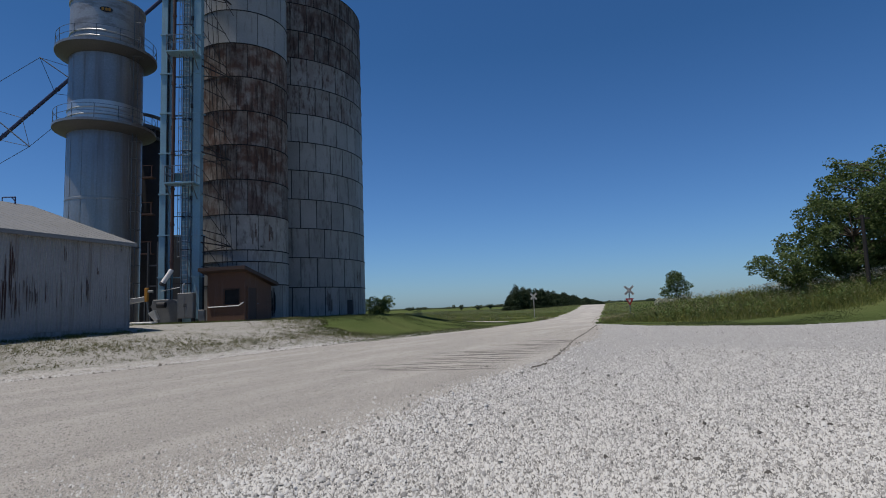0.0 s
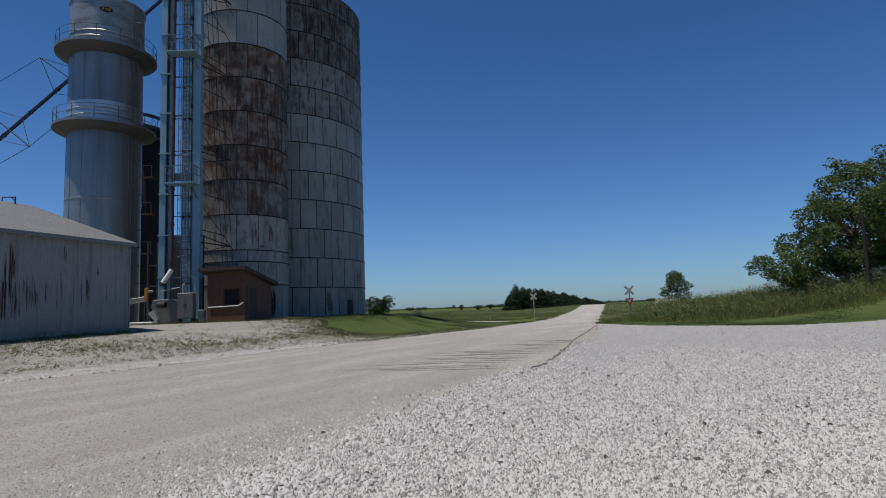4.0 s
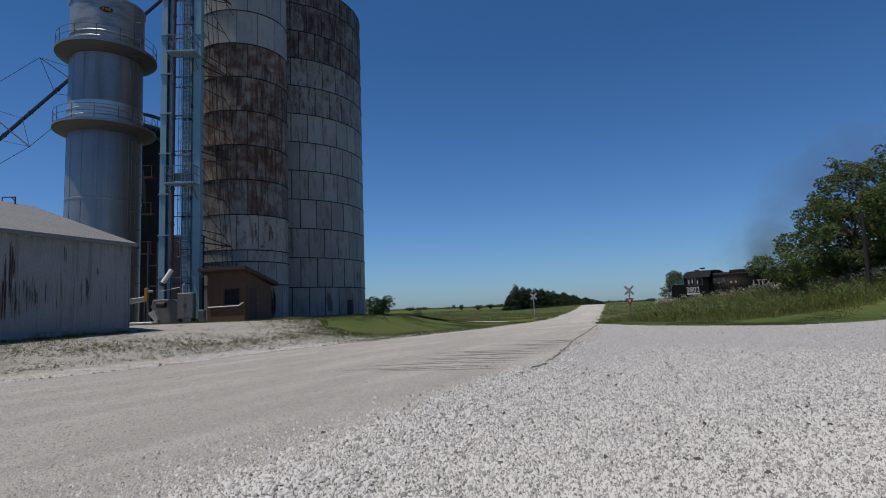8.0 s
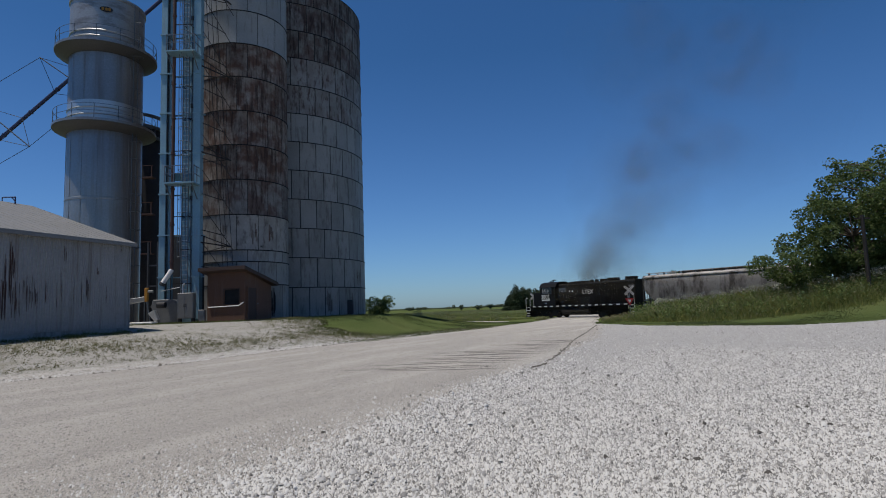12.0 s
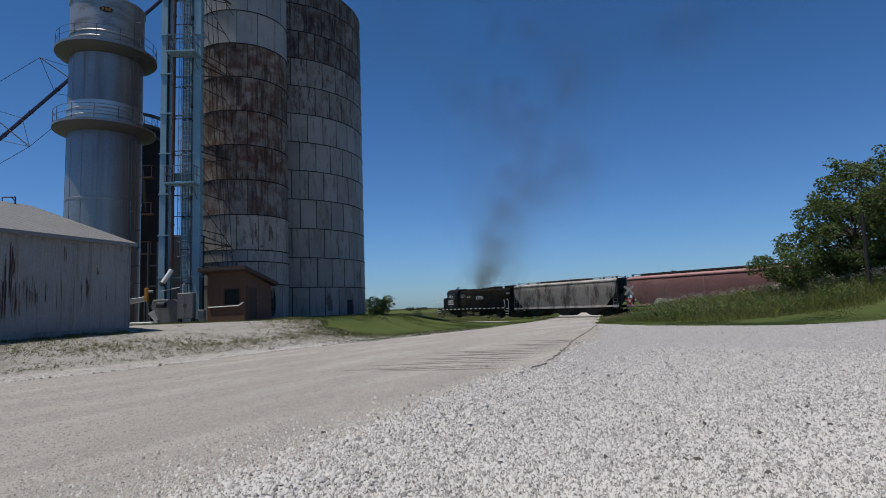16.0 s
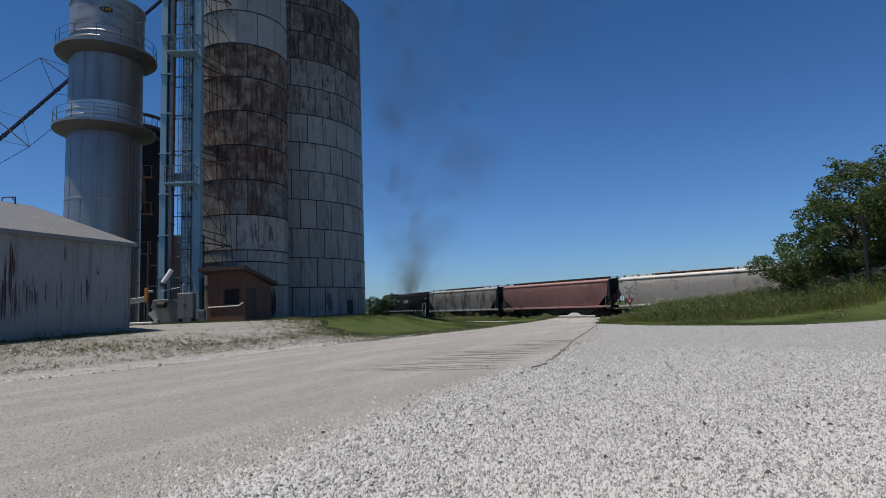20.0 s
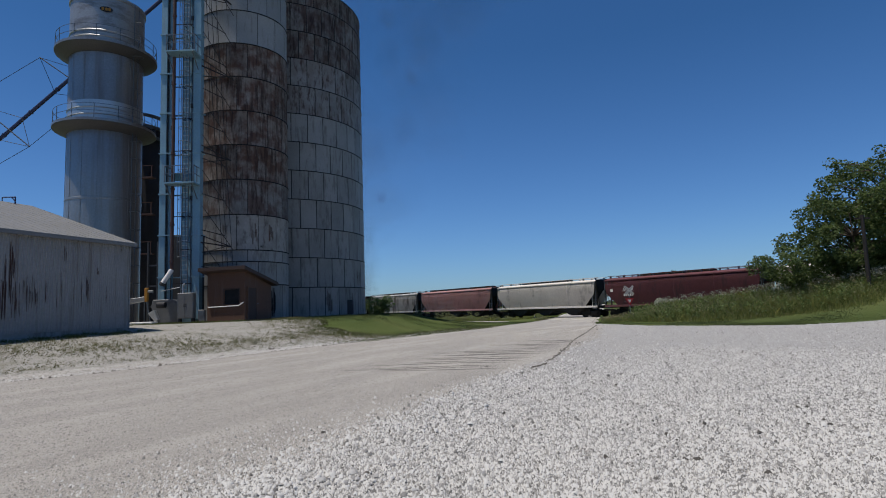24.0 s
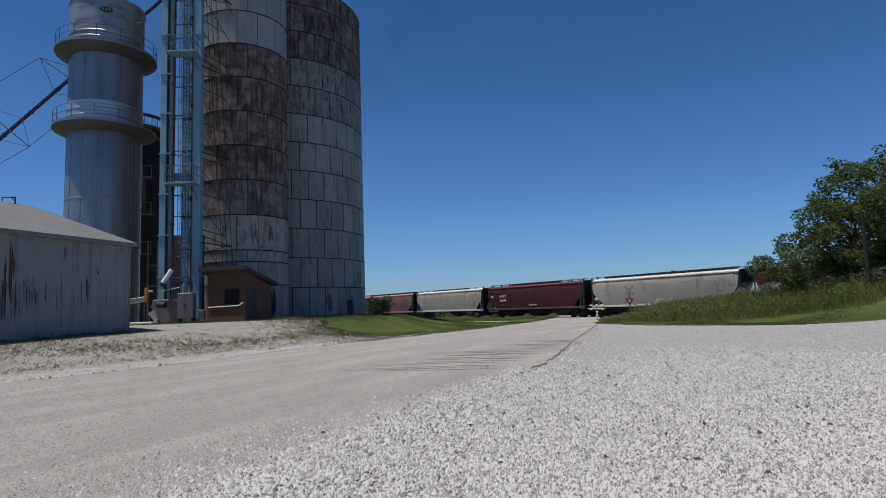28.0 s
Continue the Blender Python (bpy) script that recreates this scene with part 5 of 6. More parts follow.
def hopper(length, mat, label, deck="long", mark=False):
    """A covered hopper: rounded side, sloped end sheets, roof with running boards, three bays and two trucks."""
    c = thing("covered_hopper_car", track_pose(0), label, "hopper car", "freight cars of the train")
    a, b = 0.55, length - 0.55          # ends of the car body
    ta, tb = a + 0.25, b - 0.25         # side sheet ends at the top
    ba, bb = a + 1.75, b - 1.75         # where the slope sheets meet the sill
    E = M["car_end_shade"]
    # side sheets, bowed outwards, trapezoid in elevation
    prof = [(1.45, 1.42), (1.52, 2.0), (1.555, 2.8), (1.56, 3.5), (1.5, 4.05), (1.38, 4.3)]
    n = 14
    for s in (-1, 1):
        bm = bmesh.new()
        rows = []
        for h, (y, z) in enumerate(prof):
            f = min(1.0, (z - 1.42) / 1.5)
            xa, xb = ba + (ta - ba) * f, bb + (tb - bb) * f
            rows.append([bm.verts.new((xa + (xb - xa) * i / n, s * y, z)) for i in range(n + 1)])
        for lo, hi in zip(rows, rows[1:]):
            for i in range(n):
                bm.faces.new((lo[i], lo[i + 1], hi[i + 1], hi[i]))
        bmesh.ops.solidify(bm, geom=bm.faces[:], thickness=0.04)
        side = part("side_sheet", bm, mat, c, smooth=True)
        for k in range(1, 4):
            bm = bmesh.new()
            x = ta + (tb - ta) * k / 4
            for (y, z), (y2, z2) in zip(prof, prof[1:]):
                tube(bm, (x, s * (y + 0.004), z), (x, s * (y2 + 0.004), z2), 0.018, seg=4)
            part("weld_seam", bm, mat, side)
    # roof
    bm = bmesh.new()
    prism(bm, [(-1.44, 4.26), (-1.4, 4.36), (-0.9, 4.52), (0.0, 4.6), (0.9, 4.52), (1.4, 4.36), (1.44, 4.26)], "x", ta - 0.05, tb + 0.05)
    part("roof", bm, mat, c)
    for s in (-1, 1):
        bm = bmesh.new()
        box(bm, ta - 0.08, tb + 0.08, min(s * 1.4, s * 1.55), max(s * 1.4, s * 1.55), 4.2, 4.34)
        part("top_chord", bm, mat, c, bevel=0.02)
        bm = bmesh.new()
        box(bm, a, b, min(s * 1.3, s * 1.52), max(s * 1.3, s * 1.52), 1.2, 1.42)
        part("side_sill", bm, mat, c, bevel=0.02)
    # slope sheets and open ends, their shade put into a near-black colour
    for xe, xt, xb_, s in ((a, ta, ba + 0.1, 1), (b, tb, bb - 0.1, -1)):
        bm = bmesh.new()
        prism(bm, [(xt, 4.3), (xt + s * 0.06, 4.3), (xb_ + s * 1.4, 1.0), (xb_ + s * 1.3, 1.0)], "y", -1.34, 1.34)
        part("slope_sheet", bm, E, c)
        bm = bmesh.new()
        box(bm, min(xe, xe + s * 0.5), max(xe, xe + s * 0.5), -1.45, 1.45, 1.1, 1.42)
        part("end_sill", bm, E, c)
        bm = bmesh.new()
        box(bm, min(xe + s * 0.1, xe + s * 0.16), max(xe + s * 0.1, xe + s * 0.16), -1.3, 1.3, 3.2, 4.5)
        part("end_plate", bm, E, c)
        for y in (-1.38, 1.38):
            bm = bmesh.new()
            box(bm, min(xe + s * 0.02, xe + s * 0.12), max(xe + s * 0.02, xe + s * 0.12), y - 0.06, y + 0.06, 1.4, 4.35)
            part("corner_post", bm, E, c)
        for y in (-0.7, 0.7):
            bm = bmesh.new()
            box(bm, min(xe + s * 0.3, xe + s * 0.36), max(xe + s * 0.3, xe + s * 0.36), y - 0.05, y + 0.05, 1.4, 4.0)
            part("end_post", bm, E, c)
        bm = bmesh.new()
        for dx in (0.15, 0.62):
            tube(bm, (xe + s * dx, -1.52, 1.0), (xe + s * dx, -1.52, 4.2), 0.024, seg=6)
        for k in range(9):
            tube(bm, (xe + s * 0.15, -1.52, 1.1 + k * 0.36), (xe + s * 0.62, -1.52, 1.1 + k * 0.36), 0.018, seg=5)
        part("ladder", bm, M["steel"], c)
        bm = bmesh.new()
        box(bm, min(xe, xe - s * 0.5), max(xe, xe - s * 0.5), -0.12, 0.12, 0.74, 0.98)
        part("coupler", bm, M["under"], c)
    # struts behind the ladder keep the body colour, so they read as sunlit
    for x in (ba - 0.9, bb + 0.9):
        bm = bmesh.new()
        box(bm, x - 0.03, x + 0.03, -1.32, -1.2, 1.4, 2.9)
        part("end_brace", bm, mat, c)
    # bays take the same near-black, painted for the shade below the car
    # discharge bays
    span = (bb - ba) / 3
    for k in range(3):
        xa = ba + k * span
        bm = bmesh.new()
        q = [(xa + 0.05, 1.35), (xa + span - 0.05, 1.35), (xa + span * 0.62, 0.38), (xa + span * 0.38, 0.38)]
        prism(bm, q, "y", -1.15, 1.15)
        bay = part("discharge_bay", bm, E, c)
        bm = bmesh.new()
        box(bm, xa + span * 0.36, xa + span * 0.64, -0.8, 0.8, 0.28, 0.4)
        part("outlet_gate", bm, M["under"], bay)
    for y0, y1 in ((-0.9, -0.55), (0.55, 0.9)):
        bm = bmesh.new()
        box(bm, ba - 0.2, bb + 0.2, y0, y1, 0.62, 1.3)
        part("brake_rigging", bm, M["under"], c, bevel=0.02)
    # roof hatches and running board
    h0, h1 = (ta + 1.0, tb - 0.9) if deck == "long" else (ta + 3.9, tb - 4.9)
    bm = bmesh.new()
    box(bm, h0, h1, -0.42, 0.42, 4.58, 4.76)
    part("hatch_cover", bm, M["under"], c, "dark trough hatch cover", bevel=0.03)
    bm = bmesh.new()
    for k in range(9):
        x = h0 + 0.4 + k * (h1 - h0 - 0.8) / 8
        box(bm, x - 0.03, x + 0.03, -0.47, 0.47, 4.6, 4.79)
    part("hatch_clamp", bm, M["steel"], c)
    for s in (-1, 1):
        bm = bmesh.new()
        box(bm, ta, tb, min(s * 0.62, s * 0.98), max(s * 0.62, s * 0.98), 4.74, 4.78)
        board = part("running_board", bm, M["under"] if deck == "long" else mat, c)
        for k in range(10):
            x = ta + 0.3 + k * (tb - ta - 0.6) / 9
            bm = bmesh.new()
            box(bm, x - 0.03, x + 0.03, min(s * 0.66, s * 0.94), max(s * 0.66, s * 0.94), 4.42, 4.74)
            part("bracket", bm, M["steel"], board)
    if mark:
        lettering("ADKX", 0.52, c, Matrix.Translation((3.9, -1.58, 3.1)), M["text"], "reporting_mark")
        bm = bmesh.new()
        for k in range(5):
            box(bm, 3.3 + k * 0.26, 3.48 + k * 0.26, -1.57, -1.555, 2.4, 2.66)
        part("number_bar", bm, M["car_light"], c)
        bm = bmesh.new()
        for k in range(3):
            box(bm, 3.3 + k * 0.4, 3.62 + k * 0.4, -1.5, -1.485, 1.8, 1.92)
        part("stencil_bar", bm, M["car_grey"], c)
        bm = bmesh.new()
        box(bm, 1.5, 1.85, -1.585, -1.57, 2.95, 3.25)
        part("placard", bm, M["car_light"], c)
        bm = bmesh.new()
        for k, (dx, h) in enumerate(((0, 0.18), (0.3, 0.2), (0.6, 0.3), (0.95, 0.25), (1.25, 0.36))):
            box(bm, 8.9 + dx, 9.12 + dx, -1.5, -1.487, 1.7, 1.7 + h)
        part("paint_scrawl", bm, M["text"], c, "white scrawled bars")
    wheels = truck(c, a + 1.55, 1.78) + truck(c, b - 1.55, 1.78)
    return c, wheels


loco, loco_wheels = locomotive()
JOINTS = [18.4, 36.75, 56.2, 74.95, 93.9, 112.7, 131.5]
CARS = [("car_grey", "dirty grey covered hopper car with dark streaks", "short", False), ("car_red", "faded red covered hopper car with chalky sides", "long", False),
        ("car_light", "light grey covered hopper car with dusty sides", "short", False), ("car_maroon", "maroon covered hopper car with white reporting mark", "short", True),
        ("car_light", "pale grey covered hopper car with raised running boards", "long", False), ("car_maroon", "dark maroon covered hopper car at the rear", "short", False)]
cars = [hopper(b - a, M[m], l, k, w) for (m, l, k, w), a, b in zip(CARS, JOINTS, JOINTS[1:])]


# ---- crossing signs ----
def crossbuck(x, y, z, turn, with_yield):
    base = float(height(x, y))
    c = thing("crossing_sign", Matrix.Translation((x, y, base)) @ Matrix.Rotation(turn, 4, "Z"), "white railroad crossbuck on a post" + (" with red yield sign" if with_yield else " seen from behind"), "crossing sign")
    h = z - base
    bm = bmesh.new()
    box(bm, -0.05, 0.05, 0.0, 0.09, -0.4, h + 0.25)
    part("post", bm, M["steel"] if with_yield else M["sign_grey"], c)
    for k, a in enumerate((radians(45), radians(-45))):
        bm = bmesh.new()
        box(bm, -0.61, 0.61, -0.02 - 0.012 * k, -0.008 - 0.012 * k, -0.115, 0.115)
        blade = part("blade", bm, M["sign_grey"], c, at=Matrix.Translation((0, 0, h)) @ Matrix.Rotation(a, 4, "Y"))
        if with_yield:
            bm = bmesh.new()
            for i in range(7):
                if i != 3:
                    box(bm, -0.5 + i * 0.145, -0.4 + i * 0.145, -0.024 - 0.012 * k, -0.021 - 0.012 * k, -0.03, 0.03)
            part("letter_bar", bm, M["grey_box"], blade)
    if with_yield:
        t = h - 1.14
        bm = bmesh.new()
        prism(bm, [(-0.42, t + 0.32), (0.42, t + 0.32), (0.0, t - 0.42)], "y", -0.03, -0.015)
        part("yield_plate", bm, M["red"], c, "red-bordered triangular plate")
        bm = bmesh.new()
        prism(bm, [(-0.19, t + 0.19), (0.19, t + 0.19), (0.0, t - 0.14)], "y", -0.04, -0.031)
        part("yield_centre", bm, M["white"], c)


crossbuck(18.9, 58.0, 2.48, radians(-12), True)
crossbuck(12.85, 82.0, 2.52, radians(-10), False)


# ---- trees ----
def leaf_cloud(n, centres, radii, size, flat=0.7, shell=0.5, elong=1.0):
    """Loose leaf quads scattered in ellipsoid clumps; returns vertex and face arrays."""
    centres, radii = np.asarray(centres, float), np.asarray(radii, float)
    w = radii[:, 0] * radii[:, 1] * radii[:, 2]
    pick = rng.choice(len(centres), n, p=w / w.sum())
    d = rng.normal(size=(n, 3))
    d /= np.linalg.norm(d, axis=1)[:, None]
    rr = (shell + (1 - shell) * rng.random(n)) ** 0.6
    p = centres[pick] + d * radii[pick] * rr[:, None] * rng.uniform(0.75, 1.12, (n, 1))
    u = rng.normal(size=(n, 3))
    u[:, 2] *= flat
    u /= np.linalg.norm(u, axis=1)[:, None]
    v = np.cross(u, rng.normal(size=(n, 3)))
    v /= np.linalg.norm(v, axis=1)[:, None]
    s = size * rng.uniform(0.6, 1.4, (n, 1))
    u, v = u * s * elong, v * s
    verts = np.stack([p - u, p + v * 0.5, p + u, p - v * 0.5], 1).reshape(-1, 3)
    faces = np.arange(4 * n).reshape(n, 4)
    return verts, faces


def tree(x, y, tall, spread, leaves, size, material, label, category="tree", name="tree", trunk_r=0.2, low=0.25, clumps=26, lean=(0, 0), sink=0.0, puff=0.16, peak=0.0):
    base = float(height(x, y)) - sink
    c = thing(name, Matrix.Translation((x, y, base)), label, category)
    bm = bmesh.new()
    knots = [Vector((lean[0] * t + 0.12 * math.sin(5 * t), lean[1] * t, tall * 0.8 * t)) for t in (0, 0.2, 0.45, 0.7, 1.0)]
    for i, (p, q) in enumerate(zip(knots, knots[1:])):
        tube(bm, p - Vector((0, 0, 0.3 if i == 0 else 0)), q, trunk_r * (1 - 0.22 * i), trunk_r * (1 - 0.22 * (i + 1)), seg=9)
    part("trunk", bm, M["bark"], c, smooth=True)
    cs, rs = [], []
    for i in range(clumps):
        t = (i + 0.5) / clumps
        a = i * 2.399 + rng.random() * 0.6
        hz = low + (1 - low) * t
        prof = math.sin(math.pi * min(1.0, 0.16 + 0.80 * (1 - t) + 0.08)) ** 0.7 * (1 - peak * t * t)
        rad = spread * prof * (0.45 + 0.5 * rng.random())
        p = Vector((lean[0] * hz + rad * math.cos(a), lean[1] * hz + rad * math.sin(a), tall * hz * 0.97))
        cs.append(p)
        r = spread * (puff + 0.11 * rng.random())
        rs.append((r * 1.15, r * 1.15, r * 0.75))
        if i % 2 == 0:
            s = knots[1 + min(3, int(hz * 3.2))]
            bm = bmesh.new()
            mid = s.lerp(p, 0.55) + Vector((0, 0, 0.12 * rad))
            tube(bm, s, mid, trunk_r * 0.34, trunk_r * 0.2, seg=6)
            tube(bm, mid, p, trunk_r * 0.2, trunk_r * 0.06, seg=6)
            part("limb", bm, M["bark"], c, smooth=True)
    v, f = leaf_cloud(leaves, cs, rs, size)
    part("crown", fast_mesh("crown", v, f, material), None, c)
    return c


tree(33.1, 40.5, 10.8, 5.4, 29000, 0.118, M["leaf"], "large leafy walnut tree with drooping branches on the bank", trunk_r=0.28, low=0.12, clumps=125, puff=0.1)
tree(29.3, 40.0, 6.9, 4.1, 16000, 0.112, M["leaf"], "spreading lower walnut tree beside the large one", trunk_r=0.18, low=0.1, clumps=80, puff=0.1)
tree(25.7, 41.5, 3.3, 3.0, 6500, 0.1, M["leaf"], "low drooping tree at the end of the grove", trunk_r=0.1, low=0.3, clumps=64, puff=0.11)
tree(38.5, 39.0, 11.5, 5.0, 9000, 0.15, M["leaf"], "large leafy tree in the grove on the bank", trunk_r=0.28, low=0.1, clumps=34)
tree(31.5, 45.0, 6.5, 4.5, 7000, 0.14, M["leaf"], "shady leafy tree behind the grove", trunk_r=0.2, low=0.08, clumps=26)
tree(28.0, 68.5, 5.1, 2.25, 7500, 0.095, M["leaf_young"], "young round deciduous tree beyond the tracks", name="young_tree", trunk_r=0.1, low=0.1, clumps=60, puff=0.15, peak=0.7)
tree(-7.6, 64.5, 2.1, 1.75, 3600, 0.1, M["leaf_young"], "low green bush beside the silo", "bush", "bush", trunk_r=0.06, low=0.15, clumps=22, puff=0.26)


def cedar(x, y, tall, spread, leaves, label):
    c = thing("cedar_tree", Matrix.Translation((x, y, float(height(x, y)))), label, "tree", "cedars beyond the crossing")
    bm = bmesh.new()
    tube(bm, (0, 0, -0.3), (0, 0, tall * 0.9), 0.2, 0.04, seg=7)
    part("trunk", bm, M["bark"], c)
    cs, rs = [], []
    for i in range(54):
        t = (i + 0.5) / 54
        a = i * 2.4 + rng.random() * 0.5
        w = (spread * 1.12 * (1 - t) ** 0.55 + 0.12) * (0.8 + 0.4 * rng.random())
        cs.append((w * 0.55 * math.cos(a), w * 0.55 * math.sin(a), tall * (0.03 + 0.92 * t)))
        rs.append((w * 0.55, w * 0.55, tall * 0.055))
    v, f = leaf_cloud(leaves, cs, rs, 0.13, shell=0.3, elong=1.5)
    v[:, 2] = np.maximum(v[:, 2], -0.1)
    part("crown", fast_mesh("crown", v, f, M["leaf_dark"]), None, c)


for x, y, h, w in ((17.4, 150, 4.4, 1.7), (19.0, 151, 7.2, 1.7), (21.2, 153, 6.5, 1.7), (23.3, 156, 6.0, 1.8), (25.3, 157, 5.8, 1.8), (27.1, 158, 5.7, 1.8), (29.0, 160, 5.0, 1.8), (31.3, 163, 4.8, 1.8), (33.5, 167, 3.9, 1.9), (35.9, 171, 4.4, 1.9), (38.9, 178, 3.5, 2.0), (42.3, 186, 3.8, 2.1), (45.5, 194, 3.0, 2.1), (49.6, 200, 3.1, 2.2), (53.6, 206, 2.5, 2.3), (57.6, 212, 1.9, 2.3)):
    cedar(x, y, h, w * 1.25, 7500, "dark green cedar in a row beyond the crossing")


def far_woods():
    """Low tree line at the edge of the fields, in clumps of uneven height."""
    cs, rs = [], []
    for i in range(260):
        x = -170 + i * 1.7 + rng.normal() * 1.5
        swell = 0.5 + 0.5 * math.sin(x * 0.11 + 2 * math.sin(x * 0.031))
        h = 0.5 + 2.0 * swell * rng.random() + (1.6 if rng.random() < 0.05 else 0)
        cs.append((x, 640 + rng.normal() * 14, h * 0.5))
        rs.append((1.4 + 2.4 * rng.random(), 2, h * 0.75))
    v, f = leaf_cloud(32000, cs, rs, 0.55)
    ob = new("far_woods", fast_mesh("far_woods", v, f, M["far_leaf_haze"]))
    tagged(ob, "low distant tree line along the field's edge", "woods", kind="stuff")
    for x, y, h, w in ((7.5, 262, 2.6, 1.0), (17.0, 290, 2.2, 2.2), (22.0, 275, 2.4, 0.9), (-26.0, 420, 2.4, 3.2)):
        tree(x, y, h, w, 1100, 0.3, M["far_leaf_haze"], "small lone tree standing in the far field", trunk_r=0.12, clumps=14, puff=0.22)


far_woods()


# ---- grasses ----
def blades(n, px, py, tall, lean=0.35, width=0.02, drop=0.05):
    """Single bent blades standing on the ground at the given spots."""
    z = height(px, py) - drop
    a = rng.uniform(0, 2 * np.pi, n)
    h = tall * rng.uniform(0.55, 1.25, n)
    w = width * rng.uniform(0.7, 1.5, n)
    b = rng.uniform(0, 2 * np.pi, n)
    k = lean * h * rng.random(n)
    p = np.stack([px, py, z], -1)
    side = np.stack([np.cos(a) * w, np.sin(a) * w, np.zeros(n)], -1)
    tip = p + np.stack([np.cos(b) * k, np.sin(b) * k, h], -1)
    mid = p + np.stack([np.cos(b) * k * 0.3, np.sin(b) * k * 0.3, h * 0.6], -1)
    verts = np.stack([p - side, p + side, mid + side * 0.7, tip, mid - side * 0.7], 1).reshape(-1, 3)
    faces = np.arange(5 * n).reshape(n, 5)
    return verts, faces


def stuff(name, v, f, material, label, category):
    return tagged(new(name, fast_mesh(name, v, f, material)), label, category, kind="stuff")


def track_xy(s, c):
    return TRACK[0] + ALONG[0] * s + ACROSS[0] * c, TRACK[1] + ALONG[1] * s + ACROSS[1] * c


def patchy(x, y, k=0.35):
    return 0.5 + 0.5 * np.sin(x * k * 2.1 + 1.7 * np.sin(y * k * 1.3)) * np.sin(y * k * 1.9 + 1.3 * np.sin(x * k))


def strip(x):
    """Width of the mown strip between the lot and the tall grass."""
    return np.interp(x, [12, 16, 20, 26, 32], [12.0, 10.0, 7.5, 3.4, 1.6])


def bank_grass():
    n = 330000
    s = 5 + 48 * rng.random(n) ** 0.9
    c = -20 + 17.4 * rng.random(n)
    x, y = track_xy(s, c)
    e, side = road_at(x, y)
    rise = np.clip((s - 8) / 14, 0.12, 1.0) * smooth01((y - lot_edge(x) - strip(x) - 0.2) / 2.0) * (0.25 + 0.75 * smooth01((e - 1.0) / 6.0))
    keep = (e > 0.8) & (y > lot_edge(x) + strip(x) + 2.5 * rng.random(n) ** 2) & (y < 75)
    x, y, rise, k2 = x[keep], y[keep], rise[keep], patchy(x[keep], y[keep])
    tuft = patchy(x + 0.5 * np.sin(3 * y), y, 1.9) ** 1.5
    v, f = blades(len(x), x, y, (0.1 + 0.85 * rise) * (0.25 + 0.45 * k2 + 0.35 * patchy(x, y, 1.1) ** 2 + 0.4 * tuft), 0.8, 0.0125)
    stuff("tall_grass", v, f, M["blade"], "tall uneven summer grass covering the railway bank", "tall grass")
    m = rng.random(len(x)) < 0.085 * patchy(x, y, 0.8)
    x2, y2, r2 = x[m], y[m], rise[m]
    z2 = height(x2, y2) + (0.15 + 0.9 * r2) * (0.6 + 0.5 * rng.random(len(x2)))
    vv, ff = leaf_cloud(len(x2) * 3, np.stack([x2, y2, z2], -1), np.tile((0.04, 0.04, 0.12), (len(x2), 1)), 0.026, elong=1.8)
    stuff("seed_heads", vv, ff, M["seed"], "pale dry seed heads above the tall grass", "seed heads")
    # drifts of pale umbels along the top of the bank and among the grass
    cs = []
    for a0, a1, c0, c1, n2 in ((27.0, 31.5, -9.5, -7.5, 340), (33.0, 40.0, -11.0, -8.0, 480), (16.6, 18.6, -8.0, -6.2, 130), (20.0, 33.0, -12.0, -6.0, 320)):
        for _ in range(n2):
            px_, py_ = track_xy(a0 + (a1 - a0) * rng.random(), c0 + (c1 - c0) * rng.random())
            cs.append((px_, py_, float(height(px_, py_)) + 0.85 + 0.5 * rng.random()))
    vv, ff = leaf_cloud(len(cs) * 9, cs, np.tile((0.16, 0.16, 0.09), (len(cs), 1)), 0.042)
    stuff("pale_flowers", vv, ff, M["pale_flower"], "drifts of pale flowering weeds along the bank's top", "weeds")
    # broad-leaved weeds with pale flower heads
    m = (rng.random(len(x)) < 0.007) & (rise > 0.4)
    cs = np.stack([x[m], y[m], height(x[m], y[m]) + 0.55], -1)
    vv, ff = leaf_cloud(len(cs) * 26, cs, np.tile((0.4, 0.4, 0.55), (len(cs), 1)), 0.07)
    stuff("bank_weeds", vv, ff, M["weed_leaf"], "broad-leaved weeds among the grass of the bank", "weeds")
    bush_x, bush_y = track_xy(17.2, -7.0)
    cs = [(bush_x + rng.normal() * 0.6, bush_y + rng.normal() * 0.6, float(height(bush_x, bush_y)) + 0.9 + 0.35 * rng.random()) for _ in range(14)]
    vv, ff = leaf_cloud(1500, cs, [(0.35, 0.35, 0.4)] * 14, 0.07)
    stuff("flowering_weed", vv, ff, M["pale_flower"], "clump of pale flowering weeds on the bank", "weeds")


bank_grass()


